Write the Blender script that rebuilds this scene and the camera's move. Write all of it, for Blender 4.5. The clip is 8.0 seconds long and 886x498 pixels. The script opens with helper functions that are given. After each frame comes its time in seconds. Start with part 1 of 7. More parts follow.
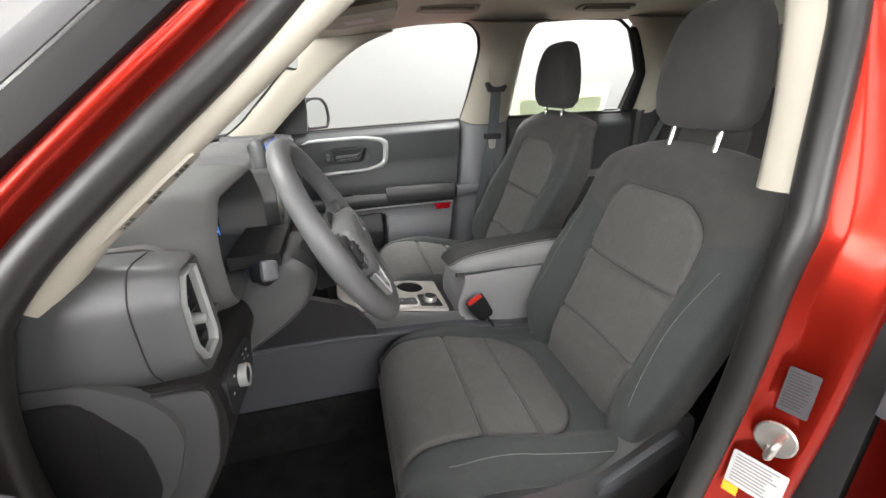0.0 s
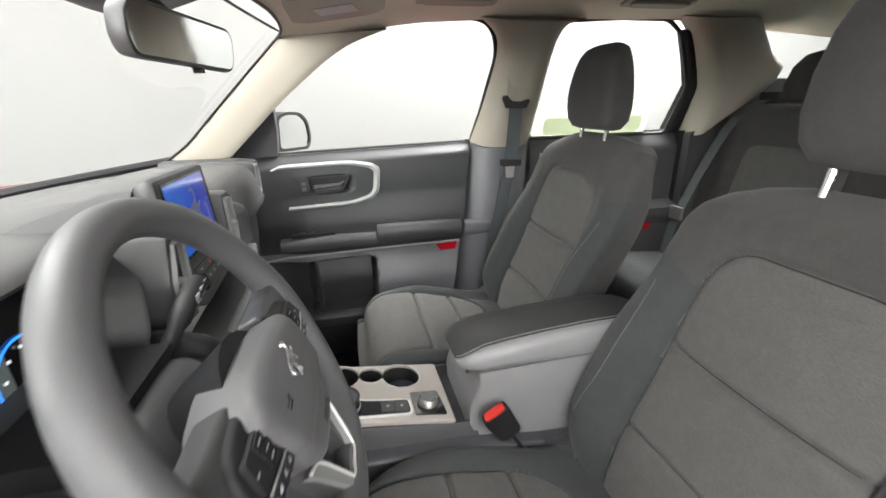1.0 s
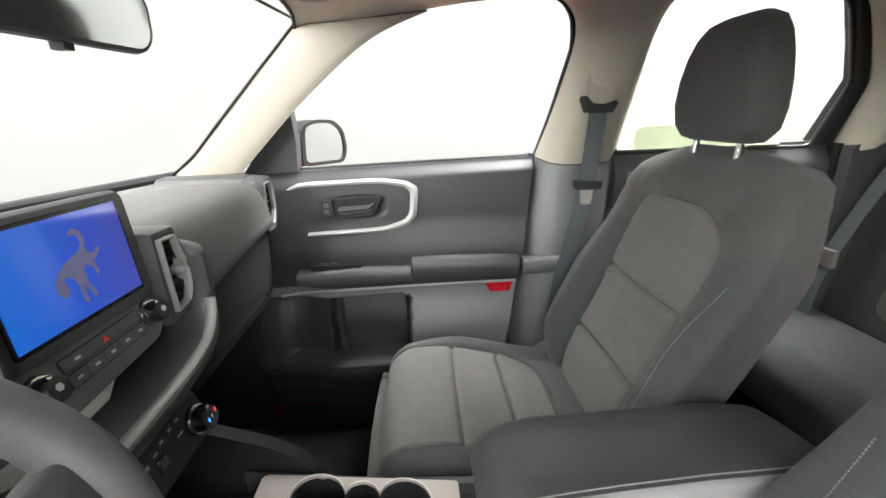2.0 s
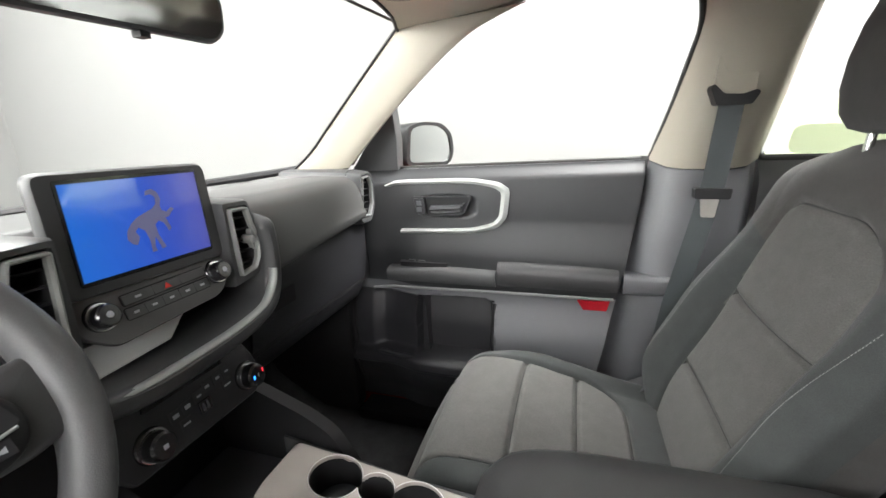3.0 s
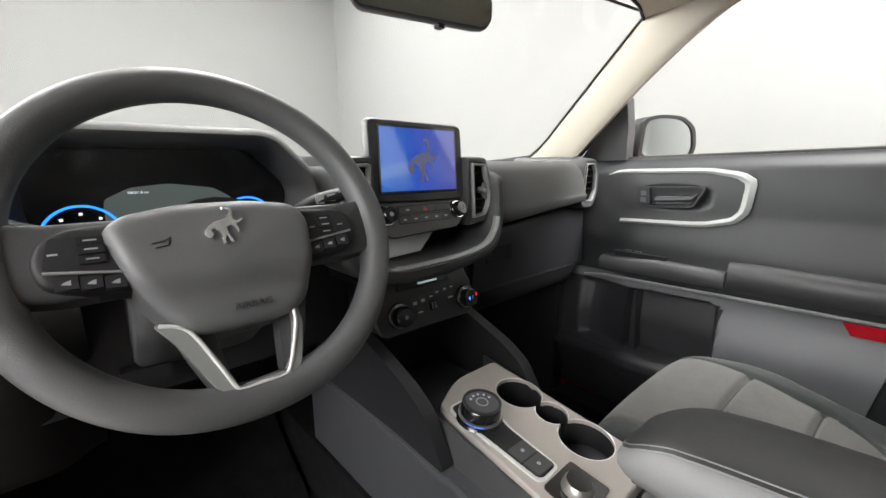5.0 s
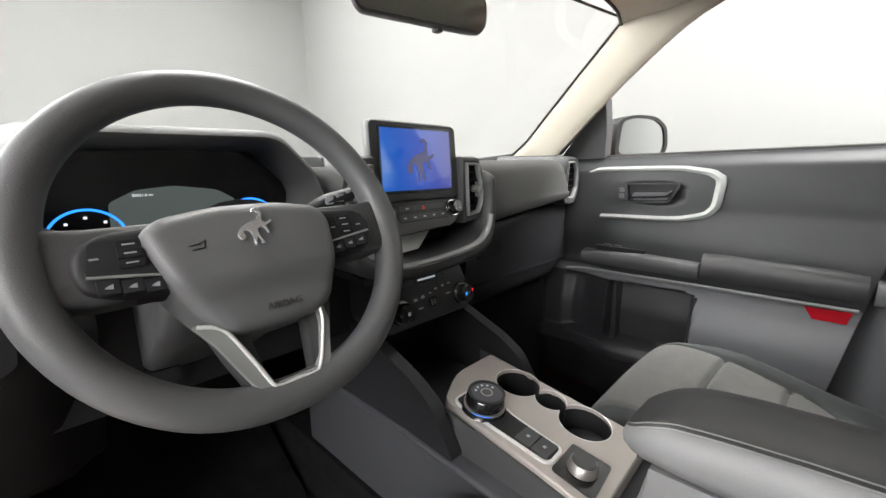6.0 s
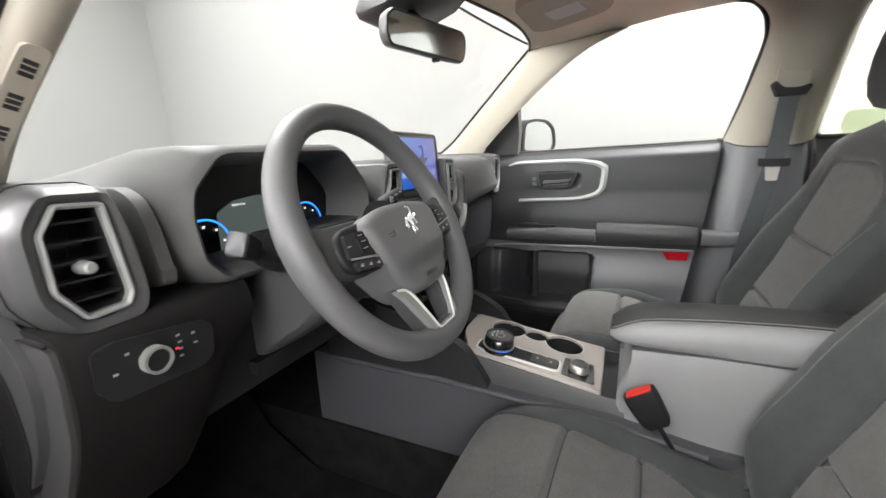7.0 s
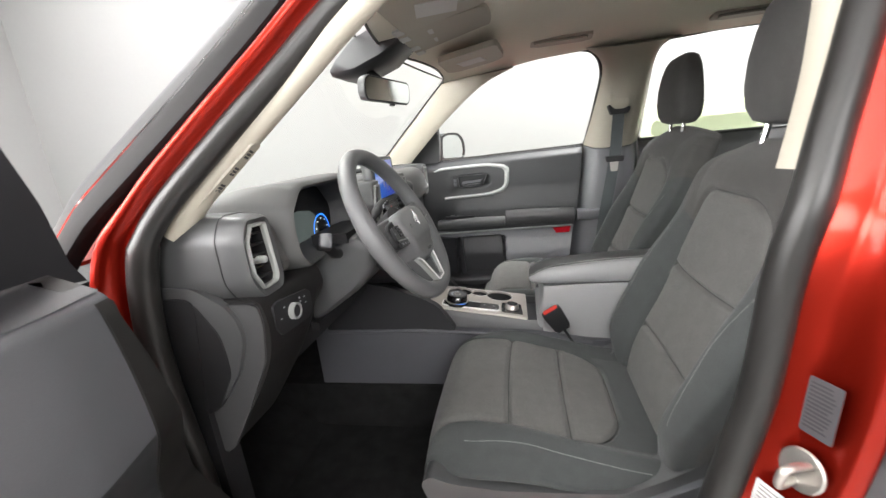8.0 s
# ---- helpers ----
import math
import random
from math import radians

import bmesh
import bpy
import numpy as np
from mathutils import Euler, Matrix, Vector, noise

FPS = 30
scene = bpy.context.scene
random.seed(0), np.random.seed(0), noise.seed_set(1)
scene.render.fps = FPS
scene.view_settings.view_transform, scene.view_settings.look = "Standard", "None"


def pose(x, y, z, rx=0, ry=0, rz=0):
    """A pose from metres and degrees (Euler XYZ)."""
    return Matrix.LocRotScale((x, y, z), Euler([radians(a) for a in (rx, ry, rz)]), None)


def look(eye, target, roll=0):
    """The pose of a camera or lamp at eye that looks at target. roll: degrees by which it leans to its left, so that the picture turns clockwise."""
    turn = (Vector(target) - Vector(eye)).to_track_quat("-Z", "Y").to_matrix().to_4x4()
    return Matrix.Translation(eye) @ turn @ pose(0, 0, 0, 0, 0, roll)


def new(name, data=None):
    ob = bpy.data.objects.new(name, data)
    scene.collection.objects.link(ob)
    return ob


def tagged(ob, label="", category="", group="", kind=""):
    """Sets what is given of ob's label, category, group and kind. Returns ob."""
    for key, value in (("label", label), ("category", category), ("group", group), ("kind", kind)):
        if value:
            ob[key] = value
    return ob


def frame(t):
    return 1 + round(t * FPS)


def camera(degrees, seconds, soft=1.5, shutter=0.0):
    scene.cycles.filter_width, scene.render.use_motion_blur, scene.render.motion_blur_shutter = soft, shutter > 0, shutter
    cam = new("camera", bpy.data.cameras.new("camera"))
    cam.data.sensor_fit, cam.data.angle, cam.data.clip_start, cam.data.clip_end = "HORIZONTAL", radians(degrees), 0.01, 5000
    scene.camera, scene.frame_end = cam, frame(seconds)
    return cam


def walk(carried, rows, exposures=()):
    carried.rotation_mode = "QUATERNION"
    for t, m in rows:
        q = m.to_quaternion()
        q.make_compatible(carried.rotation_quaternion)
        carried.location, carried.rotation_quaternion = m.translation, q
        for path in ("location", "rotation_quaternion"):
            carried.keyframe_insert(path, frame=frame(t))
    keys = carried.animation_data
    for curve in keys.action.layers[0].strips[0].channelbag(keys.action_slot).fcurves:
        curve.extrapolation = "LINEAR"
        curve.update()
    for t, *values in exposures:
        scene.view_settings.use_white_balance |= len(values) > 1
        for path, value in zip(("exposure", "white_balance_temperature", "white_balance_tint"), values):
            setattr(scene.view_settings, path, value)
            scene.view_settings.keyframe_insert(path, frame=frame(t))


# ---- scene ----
cam = camera(93.8, 8.0, 1.5, 0.2)
PATH = [
    (0, (0.178, -1.126, 1.382), (0.593, 0.687, 0.646), -2.2),
    (0.5, (0.202, -1.0, 1.377), (0.635, 0.819, 0.667), -1.8),
    (1, (0.262, -0.743, 1.377), (0.676, 1.093, 0.701), -1.5),
    (1.2, (0.29, -0.653, 1.375), (0.664, 1.198, 0.716), -1.8),
    (2.5, (0.449, -0.4, 1.338), (0.247, 1.498, 0.741), -1.8),
    (3, (0.527, -0.395, 1.307), (-0.049, 1.446, 0.78), -2.1),
    (3.5, (0.571, -0.409, 1.273), (-0.329, 1.311, 0.792), -1.8),
    (4, (0.595, -0.434, 1.244), (-0.574, 1.131, 0.811), -1.3),
    (4.5, (0.614, -0.463, 1.224), (-0.754, 0.937, 0.813), -0.9),
    (5, (0.612, -0.491, 1.206), (-0.851, 0.814, 0.809), -0.5),
    (5.2, (0.624, -0.494, 1.203), (-0.869, 0.779, 0.813), -0.9),
    (6.5, (0.537, -0.662, 1.222), (-0.607, 0.92, 0.788), -1.2),
    (7, (0.463, -0.863, 1.238), (-0.365, 0.899, 0.781), -2.5),
    (7.5, (0.418, -1.054, 1.264), (-0.132, 0.812, 0.798), -4.6),
    (8, (0.429, -1.261, 1.302), (0.038, 0.638, 0.811), -5.9),
]
walk(cam, [(t, look(eye, target, roll)) for t, eye, target, roll in PATH], [(0, 0.32), (0.6, 0.47), (1, 0.54), (2.5, 0.84), (3.0, 0.78), (3.5, 0.52), (4, 0.46), (4.5, 0.50), (5, 0.52), (6.5, 0.56), (7, 0.60), (7.5, 0.57), (8, 0.57)])

# ---- light ----
world = bpy.data.worlds.new("World")
scene.world = world
world.use_nodes = True
sky = world.node_tree.nodes.new("ShaderNodeTexSky")
sky.sky_type, sky.sun_disc = "NISHITA", False
sky.sun_elevation, sky.sun_rotation = radians(50), radians(30)
world.node_tree.links.new(sky.outputs[0], world.node_tree.nodes["Background"].inputs[0])
world.node_tree.nodes["Background"].inputs[1].default_value = 0.1

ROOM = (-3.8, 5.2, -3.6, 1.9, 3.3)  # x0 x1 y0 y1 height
# ceiling lamps out of view, added and placed to light walls and cabin
CEILING_FILLS = ((-1.2, 0.2, 64), (-2.3, -1.4, 40), (-2.3, 0.9, 34), (-0.5, -2.5, 14), (0.7, 1.3, 22), (1.9, 1.0, 325), (3.9, -0.6, 150))  # x, y, watts
for lx, ly, lw in CEILING_FILLS:
    d = bpy.data.lights.new("ceiling_fill", "AREA")
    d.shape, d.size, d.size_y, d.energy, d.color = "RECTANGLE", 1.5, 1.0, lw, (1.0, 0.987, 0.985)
    new("ceiling_fill", d).matrix_world = pose(lx, ly, ROOM[4] - 0.09)

# unseen upright fill lamps, added on the near side and turned to the car
ADDED_FILLS = ((-3.2, -2.1, 2.3, -65, 115), (-1.9, -3.0, 2.3, -35, 125), (1.15, -3.25, 2.35, 16, 78))  # x, y, z, turn, watts
for lx, ly, lz, turn, lw in ADDED_FILLS:
    d = bpy.data.lights.new("added_fill_lamp", "AREA")
    d.shape, d.size, d.size_y, d.energy, d.color = "RECTANGLE", 1.9, 1.3, lw, (1.0, 0.987, 0.99)
    new("added_fill_lamp", d).matrix_world = pose(lx, ly, lz, 0, 0, turn) @ pose(0, 0.06, 0, 90, 0, 0)

# ---- materials ----
def rgb(r, g, b):
    """sRGB 0..255 to linear."""
    return tuple((c / 12.92 if c <= 0.04045 else ((c + 0.055) / 1.055) ** 2.4) for c in (r / 255, g / 255, b / 255)) + (1,)


def material(name, colour, rough=0.5, metal=0.0, var=0.15, scale=6.0, grain=900.0, bump=0.1, coat=0.0, spec=0.5, emit=None, glow=0.0, depth=0.0006, sheen=0.0):
    """Colour varied at two scales, fine grain in the relief."""
    m = bpy.data.materials.new(name)
    m.use_nodes = True
    n, l = m.node_tree.nodes, m.node_tree.links
    p = n["Principled BSDF"]
    tc = n.new("ShaderNodeTexCoord")
    big, fine = n.new("ShaderNodeTexNoise"), n.new("ShaderNodeTexNoise")
    big.inputs["Scale"].default_value, big.inputs["Detail"].default_value = scale, 4
    fine.inputs["Scale"].default_value, fine.inputs["Detail"].default_value = grain, 2
    for t in (big, fine):
        l.new(tc.outputs["Object"], t.inputs["Vector"])
    add = n.new("ShaderNodeMix")
    add.data_type, add.inputs[0].default_value = "FLOAT", 0.45
    l.new(big.outputs["Fac"], add.inputs[2]), l.new(fine.outputs["Fac"], add.inputs[3])
    ramp = n.new("ShaderNodeMapRange")
    ramp.inputs["From Min"].default_value, ramp.inputs["From Max"].default_value = 0.3, 0.7
    ramp.inputs["To Min"].default_value, ramp.inputs["To Max"].default_value = 1 - var, 1 + var
    l.new(add.outputs[0], ramp.inputs["Value"])
    mul = n.new("ShaderNodeVectorMath")
    mul.operation = "SCALE"
    mul.inputs[0].default_value = colour[:3]
    l.new(ramp.outputs[0], mul.inputs["Scale"])
    l.new(mul.outputs[0], p.inputs["Base Color"])
    rr = n.new("ShaderNodeMapRange")
    rr.inputs["To Min"].default_value, rr.inputs["To Max"].default_value = max(0, rough - 0.08), min(1, rough + 0.08)
    l.new(big.outputs["Fac"], rr.inputs["Value"]), l.new(rr.outputs[0], p.inputs["Roughness"])
    p.inputs["Metallic"].default_value, p.inputs["Coat Weight"].default_value = metal, coat
    p.inputs["Coat Roughness"].default_value = 0.12
    p.inputs["Specular IOR Level"].default_value = spec
    p.inputs["Sheen Weight"].default_value = sheen
    p.inputs["Sheen Roughness"].default_value = 0.5
    if bump:
        b = n.new("ShaderNodeBump")
        b.inputs["Strength"].default_value, b.inputs["Distance"].default_value = bump, depth
        l.new(fine.outputs["Fac"], b.inputs["Height"]), l.new(b.outputs[0], p.inputs["Normal"])
    if emit:
        p.inputs["Emission Color"].default_value, p.inputs["Emission Strength"].default_value = emit, glow
    return m


def fabric(name, dark, light, thread=520.0, heather=0.5, mottle=0.07):
    """Woven cloth: two thread colours in a fine heather, cross weave in the relief."""
    m = material(name, light, 0.95, 0, 0.1, 5, 900, 0, spec=0.12, sheen=0.1)
    n, l = m.node_tree.nodes, m.node_tree.links
    p = n["Principled BSDF"]
    tc = n.new("ShaderNodeTexCoord")
    v, w = n.new("ShaderNodeTexNoise"), n.new("ShaderNodeTexVoronoi")
    mp = n.new("ShaderNodeMapping")
    mp.inputs["Scale"].default_value = (1.0, 0.45, 1.0)
    l.new(tc.outputs["Object"], mp.inputs["Vector"])
    v.inputs["Scale"].default_value, v.inputs["Detail"].default_value = thread, 3
    w.inputs["Scale"].default_value = thread * 1.4
    for t in (v, w):
        l.new(mp.outputs[0], t.inputs["Vector"])
    cr = n.new("ShaderNodeValToRGB")
    cr.color_ramp.elements[0].position, cr.color_ramp.elements[1].position = 0.5 - heather * 0.3, 0.5 + heather * 0.3
    cr.color_ramp.elements[0].color, cr.color_ramp.elements[1].color = dark, light
    l.new(v.outputs["Fac"], cr.inputs[0])
    soft = n.new("ShaderNodeTexNoise")
    soft.inputs["Scale"].default_value, soft.inputs["Detail"].default_value = 38, 6
    l.new(tc.outputs["Object"], soft.inputs["Vector"])
    mr = n.new("ShaderNodeMapRange")
    mr.inputs["From Min"].default_value, mr.inputs["From Max"].default_value = 0.3, 0.7
    mr.inputs["To Min"].default_value, mr.inputs["To Max"].default_value = 1 - mottle, 1 + mottle
    l.new(soft.outputs["Fac"], mr.inputs["Value"])
    sc = n.new("ShaderNodeVectorMath")
    sc.operation = "SCALE"
    l.new(cr.outputs[0], sc.inputs[0]), l.new(mr.outputs[0], sc.inputs["Scale"])
    l.new(sc.outputs[0], p.inputs["Base Color"])
    b = n.new("ShaderNodeBump")
    b.inputs["Strength"].default_value, b.inputs["Distance"].default_value = 0.35, 0.0008
    l.new(w.outputs["Distance"], b.inputs["Height"]), l.new(b.outputs[0], p.inputs["Normal"])
    return m


def glass(name, tint, gloss=0.06):
    m = bpy.data.materials.new(name)
    m.use_nodes = True
    n, l = m.node_tree.nodes, m.node_tree.links
    n.remove(n["Principled BSDF"])
    tr, gl, mx, fr, k = n.new("ShaderNodeBsdfTransparent"), n.new("ShaderNodeBsdfGlossy"), n.new("ShaderNodeMixShader"), n.new("ShaderNodeFresnel"), n.new("ShaderNodeMath")
    tr.inputs[0].default_value = tint
    gl.inputs["Roughness"].default_value = 0.02
    fr.inputs[0].default_value = 1.45
    k.operation = "MULTIPLY"
    k.inputs[1].default_value = gloss / 0.06
    l.new(fr.outputs[0], k.inputs[0]), l.new(k.outputs[0], mx.inputs[0])
    l.new(tr.outputs[0], mx.inputs[1]), l.new(gl.outputs[0], mx.inputs[2]), l.new(mx.outputs[0], n["Material Output"].inputs[0])
    return m


PLASTIC = material("dark grey plastic", (0.045, 0.046, 0.047, 1), 0.44, var=0.12, bump=0.25, spec=0.42)
PLASTIC_SOFT = material("soft touch grey plastic", (0.070, 0.070, 0.069, 1), 0.58, var=0.12, bump=0.3, spec=0.3)
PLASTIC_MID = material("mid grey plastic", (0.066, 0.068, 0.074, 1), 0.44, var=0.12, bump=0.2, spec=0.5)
AIRBAG = material("grey airbag cover plastic", (0.098, 0.099, 0.101, 1), 0.46, var=0.1, bump=0.3, spec=0.45)
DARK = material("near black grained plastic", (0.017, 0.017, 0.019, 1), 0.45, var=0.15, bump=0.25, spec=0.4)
BLACK = material("black plastic", (0.011, 0.011, 0.012, 1), 0.55, var=0.2, bump=0.2, spec=0.28)
MATT_BLACK = material("matt black cover", (0.011, 0.0105, 0.0105, 1), 0.6, var=0.15, bump=0.15, spec=0.12)
MATT_GREY = material("matt grey moulding", (0.042, 0.042, 0.043, 1), 0.6, var=0.12, bump=0.15, spec=0.15)
GLOSS = material("gloss black", (0.008, 0.008, 0.009, 1), 0.2, var=0.1, bump=0.0, coat=0.4)
CONSOLE_SIDE = material("slate grey console plastic", (0.054, 0.055, 0.061, 1), 0.5, var=0.12, bump=0.2, spec=0.4)
RUBBER = material("black rubber seal", (0.013, 0.0124, 0.0118, 1), 0.38, var=0.15, scale=9, bump=0.15, spec=0.36)
BEIGE = material("beige pillar trim", rgb(151, 146, 134), 0.62, var=0.04, scale=3, grain=700, bump=0.15)
CLOTH_ROOF = material("beige headliner cloth", rgb(205, 201, 187), 0.95, var=0.06, scale=4, grain=900, bump=0.5, spec=0.1)
FAB_IN = fabric("heather grey seat cloth", (0.046, 0.046, 0.044, 1), (0.106, 0.104, 0.099, 1), 1000, 0.9, 0.07)
FAB_OUT = fabric("dark grey seat cloth", (0.029, 0.0315, 0.0315, 1), (0.050, 0.054, 0.0535, 1), 1200, 0.9)
FAB_TOP = fabric("charcoal seat cloth", (0.035, 0.0345, 0.033, 1), (0.062, 0.060, 0.0575, 1), 1100, 0.9)
LEATHER = material("grained wheel leather", (0.078, 0.079, 0.081, 1), 0.48, var=0.1, grain=650, bump=0.35, spec=0.45)
VINYL = material("black stitched vinyl", (0.030, 0.030, 0.031, 1), 0.42, var=0.12, grain=550, bump=0.35, spec=0.45)
SILVER = material("satin silver paint", rgb(132, 134, 132), 0.5, 0.25, var=0.05, bump=0.05)
BRIGHT = material("bright satin chrome", (0.68, 0.68, 0.67, 1), 0.3, 0.35, var=0.03, bump=0)
EMBLEM_METAL = material("bright emblem metal", (0.62, 0.63, 0.64, 1), 0.24, 0.75, var=0.05, bump=0)
CHROME = material("bright chrome", (0.8, 0.8, 0.8, 1), 0.12, 1.0, var=0.03, bump=0)
PLATE = material("brushed bronze silver", rgb(166, 160, 154), 0.40, 0.35, var=0.1, scale=3, grain=1500, bump=0.08)
CARPET = material("black carpet", (0.014, 0.014, 0.0142, 1), 1.0, var=0.5, scale=20, grain=600, bump=0.9, depth=0.003, spec=0.05)
RED = material("metallic red paint", (0.25, 0.0105, 0.004, 1), 0.32, 0.9, var=0.04, grain=3000, bump=0.02, coat=0.2)
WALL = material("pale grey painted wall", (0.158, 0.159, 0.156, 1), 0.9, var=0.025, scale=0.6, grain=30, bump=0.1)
FLOOR_M = material("pale sealed concrete", (0.62, 0.62, 0.60, 1), 0.45, var=0.1, scale=1.2, grain=60, bump=0.1)
METAL = material("zinc plated steel", (0.42, 0.40, 0.37, 1), 0.42, 0.9, var=0.1, scale=30, bump=0.1)
TRAY_PANEL = material("satin grey paled for a reflection", (0.62, 0.63, 0.62, 1), 0.35, 0.15, var=0.05, bump=0.03)
BELT = material("grey belt webbing", (0.05, 0.058, 0.06, 1), 0.7, var=0.15, scale=20, grain=1300, bump=0.6)
RED_PL = material("red plastic", (0.55, 0.02, 0.012, 1), 0.4, var=0.05, bump=0.1)
RED_LENS = material("red reflector lens", (0.32, 0.004, 0.012, 1), 0.2, var=0.1, grain=400, bump=0.4, coat=0.6)
PAPER = material("white printed paper", (0.46, 0.46, 0.45, 1), 0.7, var=0.05)
LABEL_GREY = material("grey printed label", (0.22, 0.2, 0.2, 1), 0.5, var=0.05)
LABEL_DARK = material("dark printed label", (0.042, 0.037, 0.040, 1), 0.5, var=0.1)
INK = material("dark ink", (0.018, 0.018, 0.02, 1), 0.6, var=0.1)
YELLOW = material("yellow label print", (0.75, 0.42, 0.02, 1), 0.6, var=0.05)
ICON = material("pale icon print", (0.30, 0.31, 0.33, 1), 0.6, var=0.05)
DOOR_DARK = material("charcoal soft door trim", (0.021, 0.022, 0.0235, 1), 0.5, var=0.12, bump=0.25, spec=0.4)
# armrest grey, lightened to hold the light from the open door
BIN_GREY_LIT = material("grained armrest grey lightened for door light", (0.195, 0.195, 0.20, 1), 0.45, var=0.06, grain=700, bump=0.25)
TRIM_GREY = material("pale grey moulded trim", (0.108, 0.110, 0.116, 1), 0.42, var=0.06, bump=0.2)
THREAD = material("light grey thread", (0.19, 0.19, 0.185, 1), 0.8, var=0.1)
CLEAR = glass("clear window glass", (0.955, 0.985, 0.955, 1), 0.004)
MIRROR = material("mirror glass", (0.75, 0.76, 0.76, 1), 0.03, 1.0, var=0.01, bump=0)
LAMP_GLOW = material("added lamp diffuser", (0.9, 0.9, 0.9, 1), 0.6, emit=(1, 0.98, 0.95, 1), glow=4)
BLUE_GLOW = material("blue lit ring", (0.01, 0.05, 0.2, 1), 0.4, emit=(0.02, 0.22, 1.0, 1), glow=1.6)
RED_GLOW = material("red lit mark", (0.2, 0.01, 0.01, 1), 0.4, emit=(1.0, 0.03, 0.05, 1), glow=0.9)
WHITE_GLOW = material("white lit print", (0.3, 0.3, 0.3, 1), 0.4, emit=(0.9, 0.95, 1.0, 1), glow=0.8)
WHITE_DIM = material("dim white lit strip", (0.3, 0.32, 0.34, 1), 0.4, emit=(0.8, 0.92, 1.0, 1), glow=0.25)
DISPLAY = material("lit grey display", (0.03, 0.04, 0.04, 1), 0.15, emit=(0.30, 0.36, 0.34, 1), glow=0.17, bump=0)
EMBLEM_GREY = material("lit grey emblem", (0.1, 0.1, 0.12, 1), 0.4, emit=(0.11, 0.11, 0.28, 1), glow=0.3)
STICKER = material("pale green translucent paper", (0.45, 0.52, 0.36, 1), 0.8, var=0.06, scale=8, bump=0)
n_, l_ = STICKER.node_tree.nodes, STICKER.node_tree.links
tl_, mx_ = n_.new("ShaderNodeBsdfTranslucent"), n_.new("ShaderNodeMixShader")
tl_.inputs[0].default_value, mx_.inputs[0].default_value = (0.42, 0.47, 0.33, 1), 0.6
l_.new(n_["Principled BSDF"].outputs[0], mx_.inputs[1]), l_.new(tl_.outputs[0], mx_.inputs[2]), l_.new(mx_.outputs[0], n_["Material Output"].inputs[0])

STICKER_PALE = STICKER.copy()
STICKER_PALE.name = "pale translucent paper"
STICKER_PALE.node_tree.nodes["Translucent BSDF"].inputs[0].default_value = (0.60, 0.61, 0.56, 1)


def screen_material():
    m = material("lit blue touchscreen", (0.01, 0.02, 0.06, 1), 0.08, var=0.02, bump=0, spec=1.0, coat=0.7, emit=(0, 0, 1, 1), glow=0.36)
    n, l = m.node_tree.nodes, m.node_tree.links
    tc, sep, mr = n.new("ShaderNodeTexCoord"), n.new("ShaderNodeSeparateXYZ"), n.new("ShaderNodeMapRange")
    l.new(tc.outputs["Object"], sep.inputs[0])
    mr.inputs["From Min"].default_value, mr.inputs["From Max"].default_value = -0.09, 0.09
    l.new(sep.outputs["Y"], mr.inputs["Value"])
    cr = n.new("ShaderNodeValToRGB")
    e = cr.color_ramp.elements
    e[0].color, e[1].color = (0.01, 0.20, 0.95, 1), (0.09, 0.09, 0.55, 1)
    e.new(0.5).color = (0.035, 0.12, 0.80, 1)
    l.new(mr.outputs[0], cr.inputs[0])
    l.new(cr.outputs[0], n["Principled BSDF"].inputs["Emission Color"])
    return m


SCREEN = screen_material()

# ---- mesh helpers ----
def lettering(text, size, depth=0.0005):
    """Raised letters in the built-in font, centred, in the x-y plane."""
    cu = bpy.data.curves.new("lettering", "FONT")
    cu.body, cu.size, cu.extrude, cu.align_x, cu.resolution_u = text, size, depth, "CENTER", 2
    ob = bpy.data.objects.new("lettering", cu)
    me = bpy.data.meshes.new_from_object(ob)
    bm = bmesh.new(); bm.from_mesh(me)
    bpy.data.objects.remove(ob); bpy.data.curves.remove(cu); bpy.data.meshes.remove(me)
    return bm


def part(name, bm, mat, parent=None, label="", smooth=38, m=None):
    """Links a bmesh as one mesh object under a thing or a part."""
    bmesh.ops.recalc_face_normals(bm, faces=bm.faces)
    me = bpy.data.meshes.new(name)
    bm.to_mesh(me)
    bm.free()
    me.materials.append(mat)
    for p in me.polygons:
        p.use_smooth = True
    me.set_sharp_from_angle(angle=radians(smooth))
    ob = new(name, me)
    if parent:
        ob.parent = parent
    if m is not None:
        ob.matrix_basis = m
    if label:
        ob["label"] = label
    return ob


def thing(name, label, category, group="", kind="", at=(0, 0, 0)):
    ob = new(name)
    ob.empty_display_size = 0.05
    ob.location = at
    return tagged(ob, label, category, group, kind)


def spline(pts, n=8, closed=False):
    """Catmull-Rom through the points."""
    p = [np.array(q, float) for q in pts]
    k = len(p)
    out = []
    for i in range(k if closed else k - 1):
        a, b, c, d = (p[(i - 1) % k], p[i], p[(i + 1) % k], p[(i + 2) % k]) if closed else (p[max(i - 1, 0)], p[i], p[i + 1], p[min(i + 2, k - 1)])
        for j in range(n):
            t = j / n
            out.append(0.5 * (2 * b + (c - a) * t + (2 * a - 5 * b + 4 * c - d) * t * t + (3 * b - a - 3 * c + d) * t ** 3))
    if not closed:
        out.append(p[-1])
    return out


